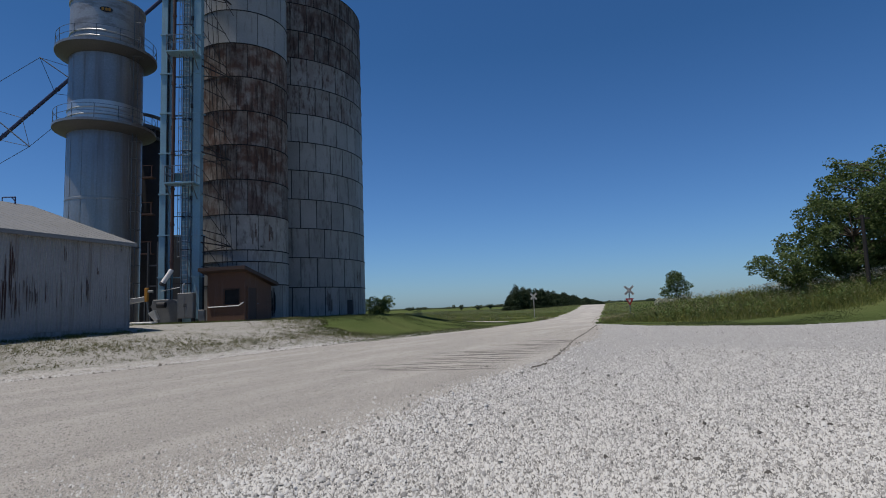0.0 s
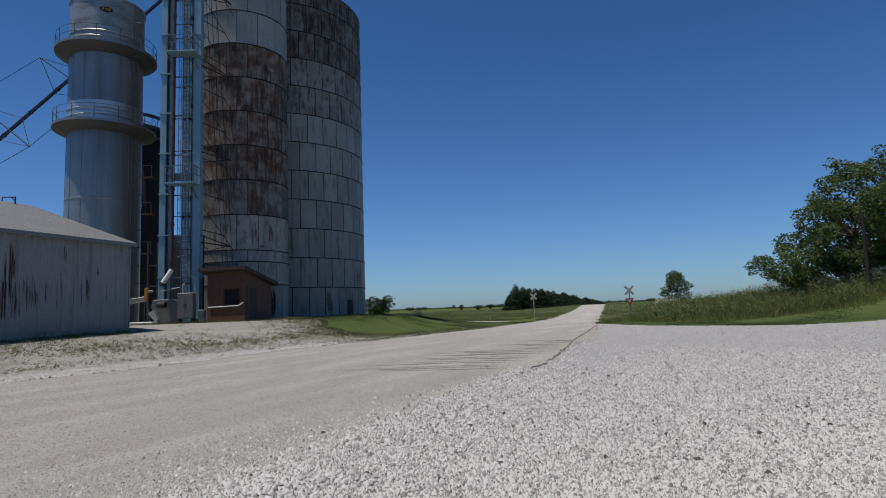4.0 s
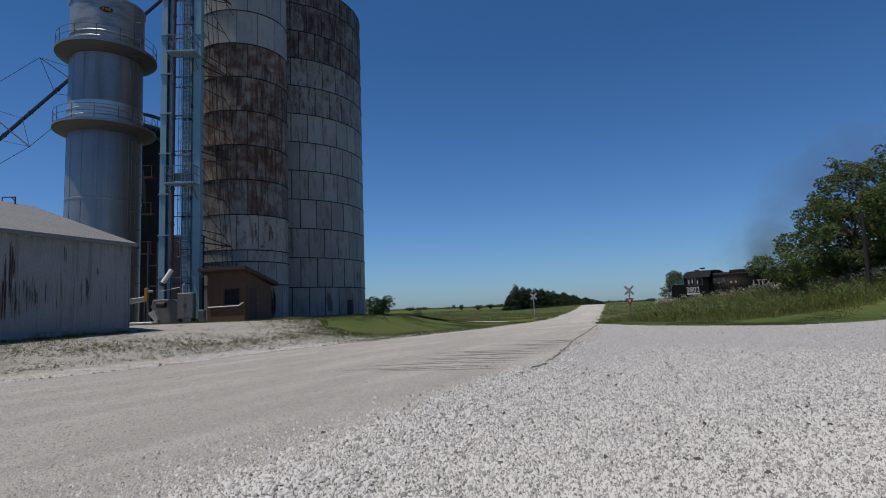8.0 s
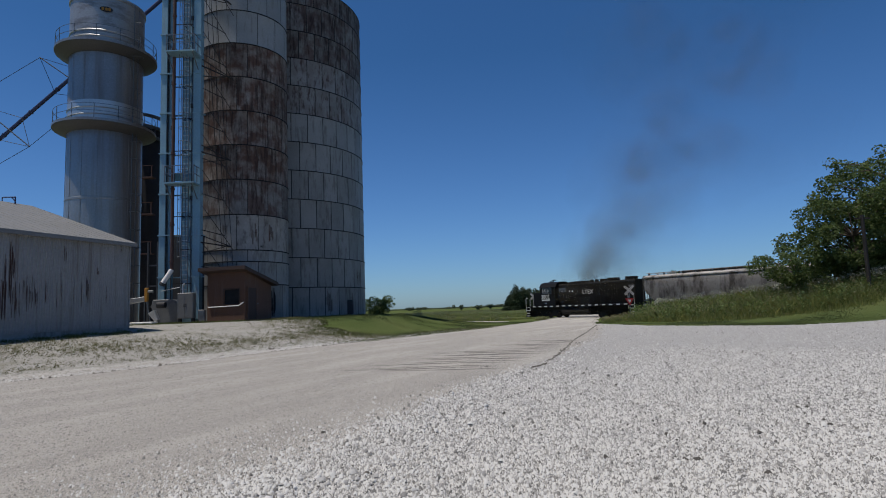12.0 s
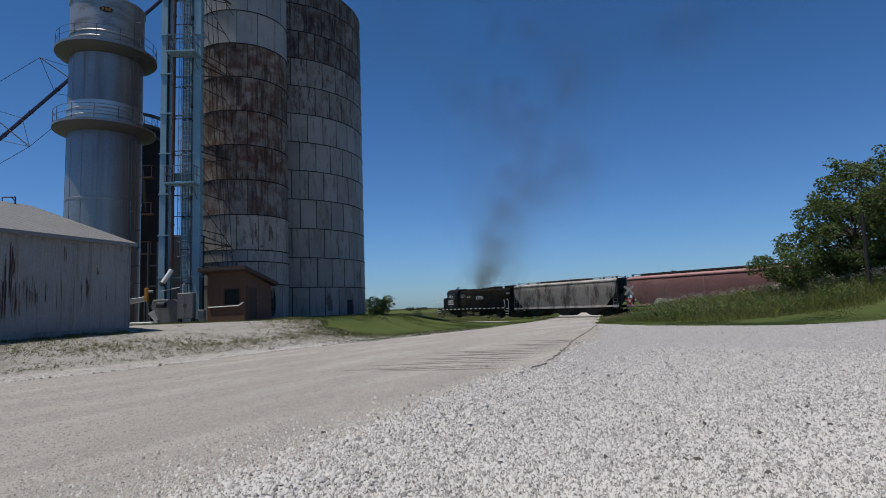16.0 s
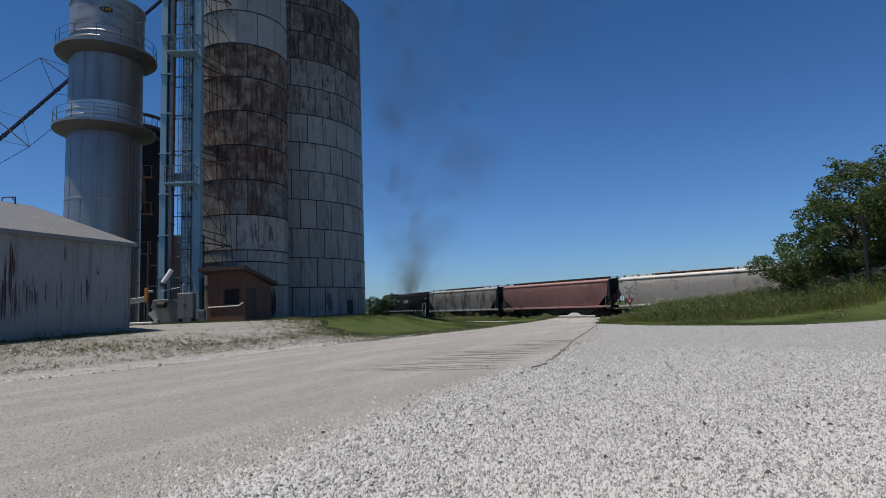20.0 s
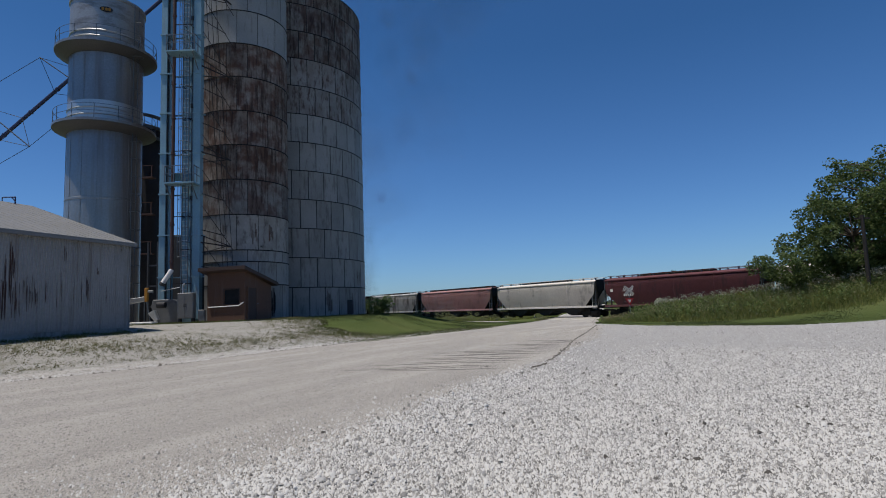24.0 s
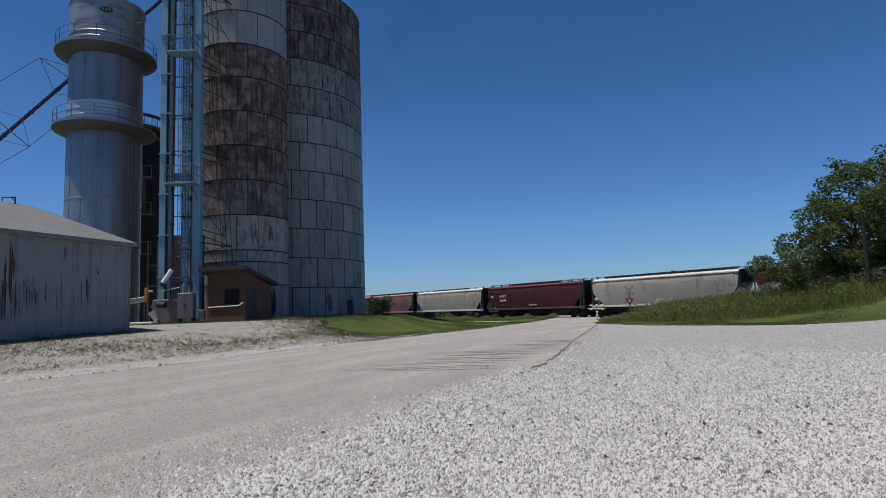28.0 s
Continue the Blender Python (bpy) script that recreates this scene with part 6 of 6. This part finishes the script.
def mown_grass():
    n = 420000
    x = -16 + 62 * rng.random(n)
    y = 27 + 35 * rng.random(n)
    e, side = road_at(x, y)
    c = (x - TRACK[0]) * ACROSS[0] + (y - TRACK[1]) * ACROSS[1]
    keep = (e > 0.3) & (np.abs(c) > 2.6) & ~on_lot(x, y) & ~on_apron(x, y) & ~on_lane(x, y) & (np.abs(x) < 0.85 * y + 3) & (c < 14)
    keep &= (np.hypot(x + 14.9, y - 53.2) > 7.6) & (np.hypot(x + 14.95, y - 42) > 3.5)
    keep &= (x < 8) | (y < lot_edge(x) + strip(x) + 4)
    x, y, c = x[keep][:170000], y[keep][:170000], c[keep][:170000]
    v, f = blades(len(x), x, y, 0.05 + 0.05 * patchy(x, y), 1.3, 0.03)
    stuff("mown_grass", v, f, M["blade_short"], "short mown grass along the road and the lot", "grass")
    # taller uncut strip before the track and along the field beyond it
    n = 120000
    s = -75 + 71 * rng.random(n)
    c = np.where(rng.random(n) < 0.55, -9.5 + 6.5 * rng.random(n), 3.5 + 18 * rng.random(n))
    x, y = track_xy(s, c)
    e, side = road_at(x, y)
    keep = (e > 0.5) & ~on_lane(x, y) & (x > -40)
    x, y = x[keep], y[keep]
    v, f = blades(len(x), x, y, (0.12 + 0.3 * patchy(x, y)) * (0.6 + 0.8 * patchy(x, y, 1.3)), 0.9, 0.02)
    stuff("field_grass", v, f, M["blade"], "uncut grass beside the railway track", "grass")
    # field beyond the track, seen edge on
    n = 130000
    s = -150 + 190 * rng.random(n)
    c = 6 + 90 * rng.random(n) ** 1.3
    x, y = track_xy(s, c)
    e, side = road_at(x, y)
    keep = (e > 0.6)
    x, y = x[keep], y[keep]
    v, f = blades(len(x), x, y, 0.1 + 0.2 * patchy(x, y, 0.2), 1.0, 0.04)
    stuff("meadow", v, f, M["hay"], "meadow grass beyond the railway", "grass")


mown_grass()


def verge_weeds():
    """Ragged pale weeds by the lane before the track."""
    cs = []
    for x, y, h in ((-0.6, 61.0, 0.75), (0.2, 62.0, 1.0), (0.9, 61.0, 0.6), (3.4, 66.0, 1.1), (4.2, 66.5, 0.6), (2.2, 64.0, 0.5), (-3.0, 61.0, 0.6), (6.2, 68.0, 0.7), (7.6, 69.0, 0.5)):
        z = float(height(x, y))
        for k in range(5):
            cs.append((x + rng.normal() * 0.35, y + rng.normal() * 0.35, z + h * (0.3 + 0.16 * k)))
    for _ in range(26):
        x, y = 10.6 + 1.3 * rng.random(), 66.0 + 1.6 * rng.random()
        cs.append((x, y, float(height(x, y)) + 0.3 * rng.random()))
    v, f = leaf_cloud(5200, cs, [(0.3, 0.3, 0.22)] * len(cs), 0.05)
    stuff("verge_weeds", v, f, M["pale_weed"], "ragged pale weeds beside the gravel lane", "weeds")


verge_weeds()


def yard_weeds():
    n = 120000
    x = -30 + 40 * rng.random(n)
    y = 12 + 34 * rng.random(n)
    e, side = road_at(x, y)
    band = np.exp(-((e - np.interp(x, [-16, -13, -11, -9], [6.7, 5.3, 4.2, 4.4])) / 1.6) ** 2)
    keep = (side < 0) & on_apron(x, y) & (e > 0.9) & ((rng.random(n) < band * (0.3 + 0.7 * patchy(x, y, 0.9)) + 0.012) | ~on_apron(x + 5.0 * rng.random(n) ** 1.5, y + 4.0 * rng.random(n) ** 1.5))
    x, y = x[keep], y[keep]
    cs = np.stack([x, y, height(x, y) + 0.07], -1)
    v, f = leaf_cloud(len(cs) * 6, cs, np.tile((0.09, 0.09, 0.07), (len(cs), 1)), 0.024)
    stuff("yard_weeds", v, f, M["weed"], "small scattered weeds growing through the gravel", "weeds")


yard_weeds()


def lawn_fringe():
    """Tufts thinning out from the lawn over the yard's gravel."""
    n = 90000
    x = -14 + 18 * rng.random(n)
    y = 26 + 20 * rng.random(n)
    keep = on_apron(x, y) & ~on_apron(x + 2.6 * rng.random(n) ** 2, y + 3.2 * rng.random(n) ** 2)
    x, y = x[keep], y[keep]
    v, f = blades(len(x), x, y, 0.06 + 0.05 * patchy(x, y, 1.2), 1.2, 0.03, drop=0.0)
    stuff("lawn_fringe", v, f, M["blade_short"], "thin tufts of grass at the lawn's ragged edge", "grass")


lawn_fringe()


def foot_grass():
    """Green fringes at the foot of the barn, the machinery and the scale house."""
    spots = []
    for (ax, ay), (bx, by), n in (((-15.3, 28.4), (-17.4, 22.2), 1900), ((-20.0, 34.4), (-15.3, 34.9), 2600), ((-15.2, 35.2), (-12.5, 34.9), 900), ((-13.5, 38.9), (-9.5, 44.5), 900), ((-9.6, 44.8), (-6.5, 52.0), 900)):
        t = rng.random(n)
        spots.append(np.stack([ax + (bx - ax) * t + rng.normal(size=n) * 0.3, ay + (by - ay) * t + rng.normal(size=n) * 0.3], -1))
    p = np.concatenate(spots)
    v, f = blades(len(p), p[:, 0], p[:, 1], 0.1 + 0.12 * patchy(p[:, 0], p[:, 1], 1.2), 0.6, 0.02)
    stuff("foot_grass", v, f, M["blade_short"], "green fringe of grass along the buildings' feet", "grass")


foot_grass()


# ---- loose stones ----
def stones(n, px, py, size, lift=0.0, flat=1.05):
    """Irregular angular chips bedded in the ground; returns arrays."""
    base = np.array([(1, 0, -0.3), (0.2, 1, -0.3), (-1, 0.1, -0.3), (-0.1, -1, -0.3), (0.45, 0.1, 0.75), (-0.4, -0.05, 0.8)])
    tri = np.array([(0, 1, 4), (1, 5, 4), (1, 2, 5), (2, 3, 5), (3, 4, 5), (3, 0, 4)])
    v = base[None] + rng.normal(size=(n, 6, 3)) * 0.2
    a = rng.uniform(0, 2 * np.pi, n)
    ca, sa = np.cos(a)[:, None], np.sin(a)[:, None]
    v = np.stack([v[..., 0] * ca - v[..., 1] * sa * 0.75, v[..., 0] * sa + v[..., 1] * ca * 0.75, v[..., 2] * flat], -1)
    v = v * size[:, None, None]
    z = height(px, py) + lift + 0.22 * size
    v += np.stack([px, py, z], -1)[:, None, :]
    f = tri[None] + (np.arange(n) * 6)[:, None, None]
    return v.reshape(-1, 3), f.reshape(-1, 3)


def near_spots(n, lo, hi):
    """Spots on the visible ground, denser near the lens."""
    d = lo * (hi / lo) ** rng.random(n)
    x = d * rng.uniform(-0.9, 0.9, n)
    return x, d


def scatter(name, n, lo, hi, where, size, material, label, lift, grow=0.0, sigma=0.35, flat=1.05):
    x, y = near_spots(n, lo, hi)
    k = where(x, y)
    x, y = x[k], y[k]
    s = size * np.exp(np.clip(rng.normal(size=len(x)), -2, 2) * sigma) * (1 + grow * y)
    # strays lie on top of the packed road
    lift = np.where(road_at(x, y)[0] < 0.4, max(lift, 0.053), lift)
    v, f = stones(len(x), x, y, s, lift, flat)
    return stuff(name, v, f, material, label, "gravel")


def lot_inside(x, y):
    e, s = road_at(x, y)
    # packed smoother where cars turn off the road
    packed = np.exp(-((e - 2.5) / 2.5) ** 2) * smooth01((y - 15) / 6)
    return (rng.random(x.shape) > 0.7 * packed) & (rng.random(x.shape) > 0.8 * smooth01((y - 12 + 2 * np.sin(x * 0.7)) / 5)) & (on_lot(x, y) | ((s > 0) & (e < 0) & (y < 16))) & (e > 0.15 - rng.exponential(1.0, x.shape) * (0.08 + 0.5 * np.exp(-np.maximum(y - 5, 0) / 5)))


def road_inside(x, y):
    return road_at(x, y)[0] < -0.2


scatter("gravel_stones", 370000, 3.9, 46, lot_inside, 0.0069, M["stone"], "loose white limestone chips on the lot", 0.04, 0.022, 0.5, 1.15)
scatter("dark_stones", 300, 4.3, 26, lot_inside, 0.0115, M["stone_dark"], "darker clods and stones lying on the gravel", 0.045, 0.03, 0.5, 0.6)
scatter("large_stones", 2600, 4.2, 30, lot_inside, 0.014, M["stone"], "larger pale stones lying loose on the gravel", 0.045, 0.045, 0.35)
scatter("road_pebbles", 190000, 3.9, 34, road_inside, 0.005, M["stone_road"], "fine pebbles worn into the packed road", 0.047, 0.05, 0.4, 0.8)
scatter("yard_stones", 12000, 10, 40, lambda x, y: on_apron(x, y) & (road_at(x, y)[0] > 0.2), 0.014, M["stone_road"], "grey stones on the worn yard", 0.025, 0.01)


def chunks(px, py, size, lift):
    """Blocky broken stones with eight jittered corners, resting on the ground; returns arrays."""
    n = len(px)
    cube = np.array([(x, y, z) for z in (-0.55, 0.62) for y in (-0.8, 0.8) for x in (-1, 1)], float)
    quad = np.array([(4, 5, 7, 6), (0, 1, 5, 4), (2, 6, 7, 3), (0, 4, 6, 2), (1, 3, 7, 5)])
    v = cube[None] * np.where(cube[:, 2:3] > 0, 0.72, 1.0)[None] + rng.normal(size=(n, 8, 3)) * 0.17
    a, b = rng.uniform(0, 2 * np.pi, n)[:, None], rng.normal(size=n)[:, None] * 0.3
    y1, z1 = v[..., 1] * np.cos(b) - v[..., 2] * np.sin(b), v[..., 1] * np.sin(b) + v[..., 2] * np.cos(b)
    v = np.stack([v[..., 0] * np.cos(a) - y1 * np.sin(a), v[..., 0] * np.sin(a) + y1 * np.cos(a), z1], -1)
    v = v * (size * np.exp(rng.normal(size=n) * 0.1))[:, None, None]
    v += np.stack([px, py, height(px, py) + lift + 0.42 * size], -1)[:, None, :]
    f = quad[None] + (np.arange(n) * 8)[:, None, None]
    return v.reshape(-1, 3), f.reshape(-1, 4)


def windrow():
    """Coarse broken stone thrown up where the packed road meets the loose lot."""
    rim = np.array([(-1.9, 4.2), (-1.86, 4.9), (-1.5, 5.5), (-1.2, 6.3), (-0.77, 7.47), (-0.12, 9.3), (0.66, 11.7), (1.9, 12.6), (2.5, 14.0), (3.6, 17.5), (5.1, 21.5)])
    n = 30000
    y = 1.0 / (1.0 / 4.3 - rng.random(n) * (1.0 / 4.3 - 1.0 / 21.0))
    off = np.where(rng.random(n) < 0.72, np.abs(rng.normal(size=n)) * 0.75, rng.exponential(1.5, n)) - 0.05
    x = np.interp(y, rim[:, 1], rim[:, 0]) + off
    # heaps and bare hollows along the edge
    heap = np.exp(-((y - 4.75) / 0.32) ** 2) * (off < 2.6) + 0.8 * np.exp(-((y - 8.0) / 1.3) ** 2) * (off < 1.6) + 0.75 * np.exp(-((y - 11.8) / 1.2) ** 2) * (off < 1.0) + 0.28 * (y > 13) * (off < 0.8) + 0.09
    keep = rng.random(n) < 0.17 * heap * (0.1 + 0.9 * patchy(x, y, 3.0))
    x, y = x[keep], y[keep]
    size = 0.0108 * np.exp(np.clip(rng.normal(size=len(x)), -1.5, 2.0) * 0.42) * (1 + 0.015 * y)
    v, f = chunks(x, y, size, 0.05)
    stuff("windrow_stones", v, f, M["stone"], "coarse broken limestone heaped along the road's edge", "gravel")
    # single clods lying on the fine gravel
    spots = np.array([(-1.47, 6.72), (1.7, 5.3), (2.05, 5.11), (2.16, 5.12), (2.85, 6.48), (2.26, 6.06), (4.47, 7.21), (3.11, 5.93), (2.72, 6.6), (1.35, 9.6), (-0.72, 5.05), (3.9, 6.3), (4.1, 6.25), (0.9, 13.1)])
    v, f = chunks(spots[:, 0], spots[:, 1], np.array([0.034, 0.026, 0.03, 0.034, 0.034, 0.03, 0.028, 0.027, 0.02, 0.025, 0.03, 0.022, 0.024, 0.04]) * 0.78, 0.042)
    stuff("earth_clods", v, f, M["stone_dark"], "dark clods of earth lying on the pale gravel", "clods")


windrow()


def road_edges():
    """Crumbled dark rims of the packed road, and washboard ridges coloured as shaded ruts."""
    pts = []
    for (ax, ay, aw), (bx, by, bw) in zip(ROAD[4:], ROAD[5:9]):
        L = math.hypot(bx - ax, by - ay)
        nx, ny = (by - ay) / L, -(bx - ax) / L
        for t in rng.random(int(L * 80)):
            w = aw + t * (bw - aw)
            for side, amt in ((1, 0.05), (-1, 0.35)):
                if rng.random() < amt:
                    o = side * (w + 0.02 + rng.normal() * (0.07 if side > 0 else 0.12))
                    pts.append((ax + t * (bx - ax) + nx * o, ay + t * (by - ay) + ny * o))
    p = np.array(pts)
    v, f = stones(len(p), p[:, 0], p[:, 1], 0.02 * np.exp(rng.normal(size=len(p)) * 0.5), 0.035)
    stuff("road_edge_clods", v, f, M["clod"], "dark crumbled clods along the road's edge", "gravel")
    # loose gravel thrown up along the yard side
    left_rim = np.array([(-12.5, 11.6), (-10.6, 13.6), (-9.85, 14.4), (-9.15, 15.2), (-8.7, 16.2), (-7.85, 17.6), (-7.1, 19.9), (-5.45, 23.9), (-3.6, 27.6)])
    t = rng.random(15000)
    y = 11.6 + 16.0 * t
    x = np.interp(y, left_rim[:, 1], left_rim[:, 0]) - 0.1 - rng.exponential(0.9, len(y))
    v, f = stones(len(x), x, y, 0.011 * np.exp(rng.normal(size=len(x)) * 0.4), 0.045)
    stuff("verge_gravel", v, f, M["stone"], "loose pale gravel along the yard side of the road", "gravel")
    y = 11.8 + 15.6 * rng.random(600)
    k = rng.random(len(y)) < 0.25 + 0.75 * patchy(y, y * 0.7, 0.9)
    y = y[k]
    x = np.interp(y, left_rim[:, 1], left_rim[:, 0]) + rng.normal(size=len(y)) * 0.05
    v, f = stones(len(x), x, y, 0.02 * np.exp(rng.normal(size=len(x)) * 0.4), 0.045)
    stuff("verge_clods", v, f, M["clod"], "line of dark crumbled clods on the yard side", "gravel")
    # broken rim where the packed crust ends at the loose lot
    rim = np.array([(1.8, 12.5), (2.2, 13.2), (2.75, 14.8), (3.55, 17.2), (4.4, 20.2), (5.2, 22.8), (6.6, 27.0), (8.6, 33.5), (10.4, 39.2)])
    ys = np.arange(12.5, 39.0, 0.09)
    xs = np.interp(ys, rim[:, 1], rim[:, 0]) + 0.03 * np.sin(ys * 5.3) + 0.025 * np.sin(ys * 13.1 + 1) + rng.normal(size=len(ys)) * 0.014
    wd = 0.6 * np.maximum(0.0015, 0.003 + 0.012 * np.sin(ys * 2.1) * np.sin(ys * 0.77 + 1)) * rng.uniform(0.5, 1.5, len(ys))
    z = height(xs, ys) + 0.052
    a = np.stack([xs - wd, ys, z], -1)
    b = np.stack([xs, ys, z + 0.02], -1)
    c2 = np.stack([xs + wd, ys, z - 0.02], -1)
    v = np.stack([a, b, c2], 1).reshape(-1, 3)
    i = np.arange(len(ys) - 1)[:, None] * 3
    f = np.concatenate([i + np.array([(0, 1, 4, 3)]), i + np.array([(1, 2, 5, 4)])])
    stuff("road_rim", v, f, M["clod"], "broken dark rim of the packed road crust", "road edge")
    vs, fs, k = [], [], 0
    for i in range(24):
        y0 = 13.2 + i * 0.4 + rng.normal() * 0.1
        x0, x1 = -3.6 + i * 0.34 + rng.normal() * 0.7, float(np.interp(y0, [13.2, 16.6, 22.5], [2.1, 3.3, 5.4])) - 0.08 - 0.3 * rng.random()
        m = 30
        for j in range(m + 1):
            t = j / m
            x = x0 + (x1 - x0) * t
            y = y0 - 0.5 * t + 0.06 * math.sin(9 * t + i)
            z = float(height(x, y)) + 0.045
            wd = (0.036 + 0.024 * math.sin(i * 2.3)) * math.sin(math.pi * min(1, max(0, t))) + 0.004
            vs += [(x, y - wd, z), (x, y, z + 0.02 * math.sin(math.pi * t)), (x, y + wd, z)]
            if j:
                a = k + 3 * j
                fs += [(a - 3, a, a + 1, a - 2), (a - 2, a + 1, a + 2, a - 1)]
        k += 3 * (m + 1)
    stuff("washboard_ridges", np.array(vs), np.array(fs), M["rut_shade"], "washboard ridges across the road, darkened to look like shaded ruts", "ridges")


road_edges()


# ---- utility pole and wires ----
def utility_pole():
    x, y = 27.7, 36.9
    b = float(height(x, y))
    c = thing("utility_pole", Matrix.Translation((x, y, b)), "dark weathered wooden utility pole at the grove", "utility pole")
    bm = bmesh.new()
    tube(bm, (0, 0, -0.5), (0.02, 0, 6.5 - b), 0.13, 0.11, seg=12)
    part("pole", bm, M["wood"], c, smooth=True)
    bm = bmesh.new()
    box(bm, -0.5, 0.5, -0.06, 0.06, 6.2 - b, 6.32 - b)
    part("cross_arm", bm, M["wood"], c)
    for dx in (-0.4, 0.4):
        bm = bmesh.new()
        a = Vector((dx, 0, 6.36 - b))
        e = Vector((2.0 - x + dx, -10 - y, 16.5 - b))
        prev = a
        for i in range(1, 25):
            t = i / 24
            q = a.lerp(e, t) - Vector((0, 0, 1.6 * 4 * t * (1 - t)))
            tube(bm, prev, q, 0.008, seg=4, caps=False)
            prev = q
        part("wire", bm, M["dark"], c)


utility_pole()


# ---- exhaust smoke in loose drifting pieces ----
def soot_mesh(seed, rx, ry, rz, mat="soot"):
    """A soft puff: thin lumpy shells, one inside the other."""
    bm = bmesh.new()
    for k, q in enumerate((0.34, 0.58, 0.76, 0.9, 1.0)):
        ball = bmesh.ops.create_icosphere(bm, subdivisions=2, radius=1.0)["verts"]
        for v in ball:
            d = v.co.copy()
            bend = 1 + 0.13 * math.sin(3.1 * d.x + seed * 1.7 + k) * math.cos(2.7 * d.z + seed) + 0.09 * math.sin(5.3 * d.y + 4.1 * d.x + seed * 2.9)
            v.co = Vector((d.x * rx, d.y * ry, d.z * rz)) * q * bend
    return mesh_of("smoke_puff", bm, M[mat], smooth=True)


# small puffs gather inside the hood, wide ones below the locomotive
SOOT = [soot_mesh(0, 1.7, 0.8, 1.05, "soot_thick"), soot_mesh(1, 5.2, 4.0, 3.6), soot_mesh(2, 2.7, 1.9, 2.1, "soot_mid"), soot_mesh(3, 4.8, 4.2, 3.8)]
STACK_X, STACK_Z = 10.3, 2.95
puffs = []
t = 5.4
while t < 27.0:
    for k in range(4):
        ob = new("smoke_puff", SOOT[k])
        tagged(ob, "thin dark puff of diesel exhaust smoke in the air", "smoke", "exhaust smoke")
        loose = (0.6, 0.95, 0.75, 0.95)[k]
        drift = Vector((-2.27 + rng.normal() * loose, -2.6 + rng.normal() * loose, 3.6 + rng.normal() * loose * 0.8))
        puffs.append((ob, t + 0.075 * k, drift, rng.uniform(-4, 4), (STACK_Z, -4.9, -3.0, -4.9)[k]))
    t += 0.3


# the dense foot of the plume keeps its place over the stack
plume = []
for k, (dx, dz, r) in enumerate(((0.1, 1.7, 0.95), (0.6, 2.7, 1.35), (1.3, 4.0, 1.8), (2.2, 5.6, 2.3), (3.3, 7.5, 2.8))):
    ob = new("smoke_puff", soot_mesh(10 + k, r * 1.15, r, r * 1.25, "soot_base" if k < 3 else "soot_thick"))
    tagged(ob, "dense dark foot of the smoke plume over the exhaust stack", "smoke", "exhaust smoke")
    plume.append((ob, dx, dz))


# ---- motions ----
def motions():
    rows = [0.0, 4.0, 8.0, 12.0, 16.0, 20.0, 24.0, 28.0]
    for ob, off in [(loco, 0.0)] + list(zip([c for c, _ in cars], JOINTS)):
        walk(ob, [(t, track_pose(front_at(t) + off)) for t in rows])
    # wheels turn on their axles
    times = [i * 0.125 for i in range(225)]
    for w in loco_wheels:
        at = w.matrix_basis.translation.copy()
        walk(w, [(t, Matrix.Translation(at) @ Matrix.Rotation((front_at(t) - front_at(0)) / 0.46, 4, "Y")) for t in times])
    for _, wheels in cars:
        for w in wheels:
            at = w.matrix_basis.translation.copy()
            walk(w, [(t, Matrix.Translation(at) @ Matrix.Rotation((front_at(t) - front_at(0)) / 0.46, 4, "Y")) for t in times])
    for k, (ob, dx, dz) in enumerate(plume):
        walk(ob, [(t, track_pose(front_at(t) + STACK_X + dx + 0.12 * dz * math.sin(1.9 * t + k), 0.08 * dz * math.sin(1.3 * t + 2 * k), STACK_Z + dz) @ pose(0, 0, 0, 8 * math.sin(t + k), 8 * math.sin(1.7 * t + k), 0)) for t in [0.5 * i for i in range(57)]])
    for ob, t0, drift, spin, rest in puffs:
        def riding(t):
            return track_pose(front_at(t) + STACK_X, 0.0, rest)
        turned = riding(0.0).to_3x3().to_4x4()
        out = track_pose(front_at(t0) + STACK_X, 0.0, STACK_Z + 1.65).translation + Vector((0.4 * math.cos(t0 * 9), 0.4 * math.sin(t0 * 7), 0))
        def aloft(dt):
            # carried by the wind for nine seconds, then straight up
            flat = Vector((drift.x, drift.y, 0.0)) * min(dt, 9.0)
            return Matrix.Translation(out + flat + Vector((0, 0, drift.z * dt - 0.7 * min(dt, 1.0)))) @ turned @ pose(0, 0, 0, spin * 2 * min(dt, 9.0), spin * 3 * min(dt, 9.0), spin * min(dt, 9.0))
        key = [(0.0, riding(0.0)), (t0 - 1.2, riding(t0 - 1.2)), (t0 - 0.35, riding(t0 - 0.35)), (t0, Matrix.Translation(out) @ turned)]
        key += [(t0 + dt, aloft(dt)) for dt in (0.5, 1.5, 4.0, 9.0, 13.0) if t0 + dt < 27.9]
        key.append((28.0, aloft(28.0 - t0)))
        walk(ob, key)


motions()
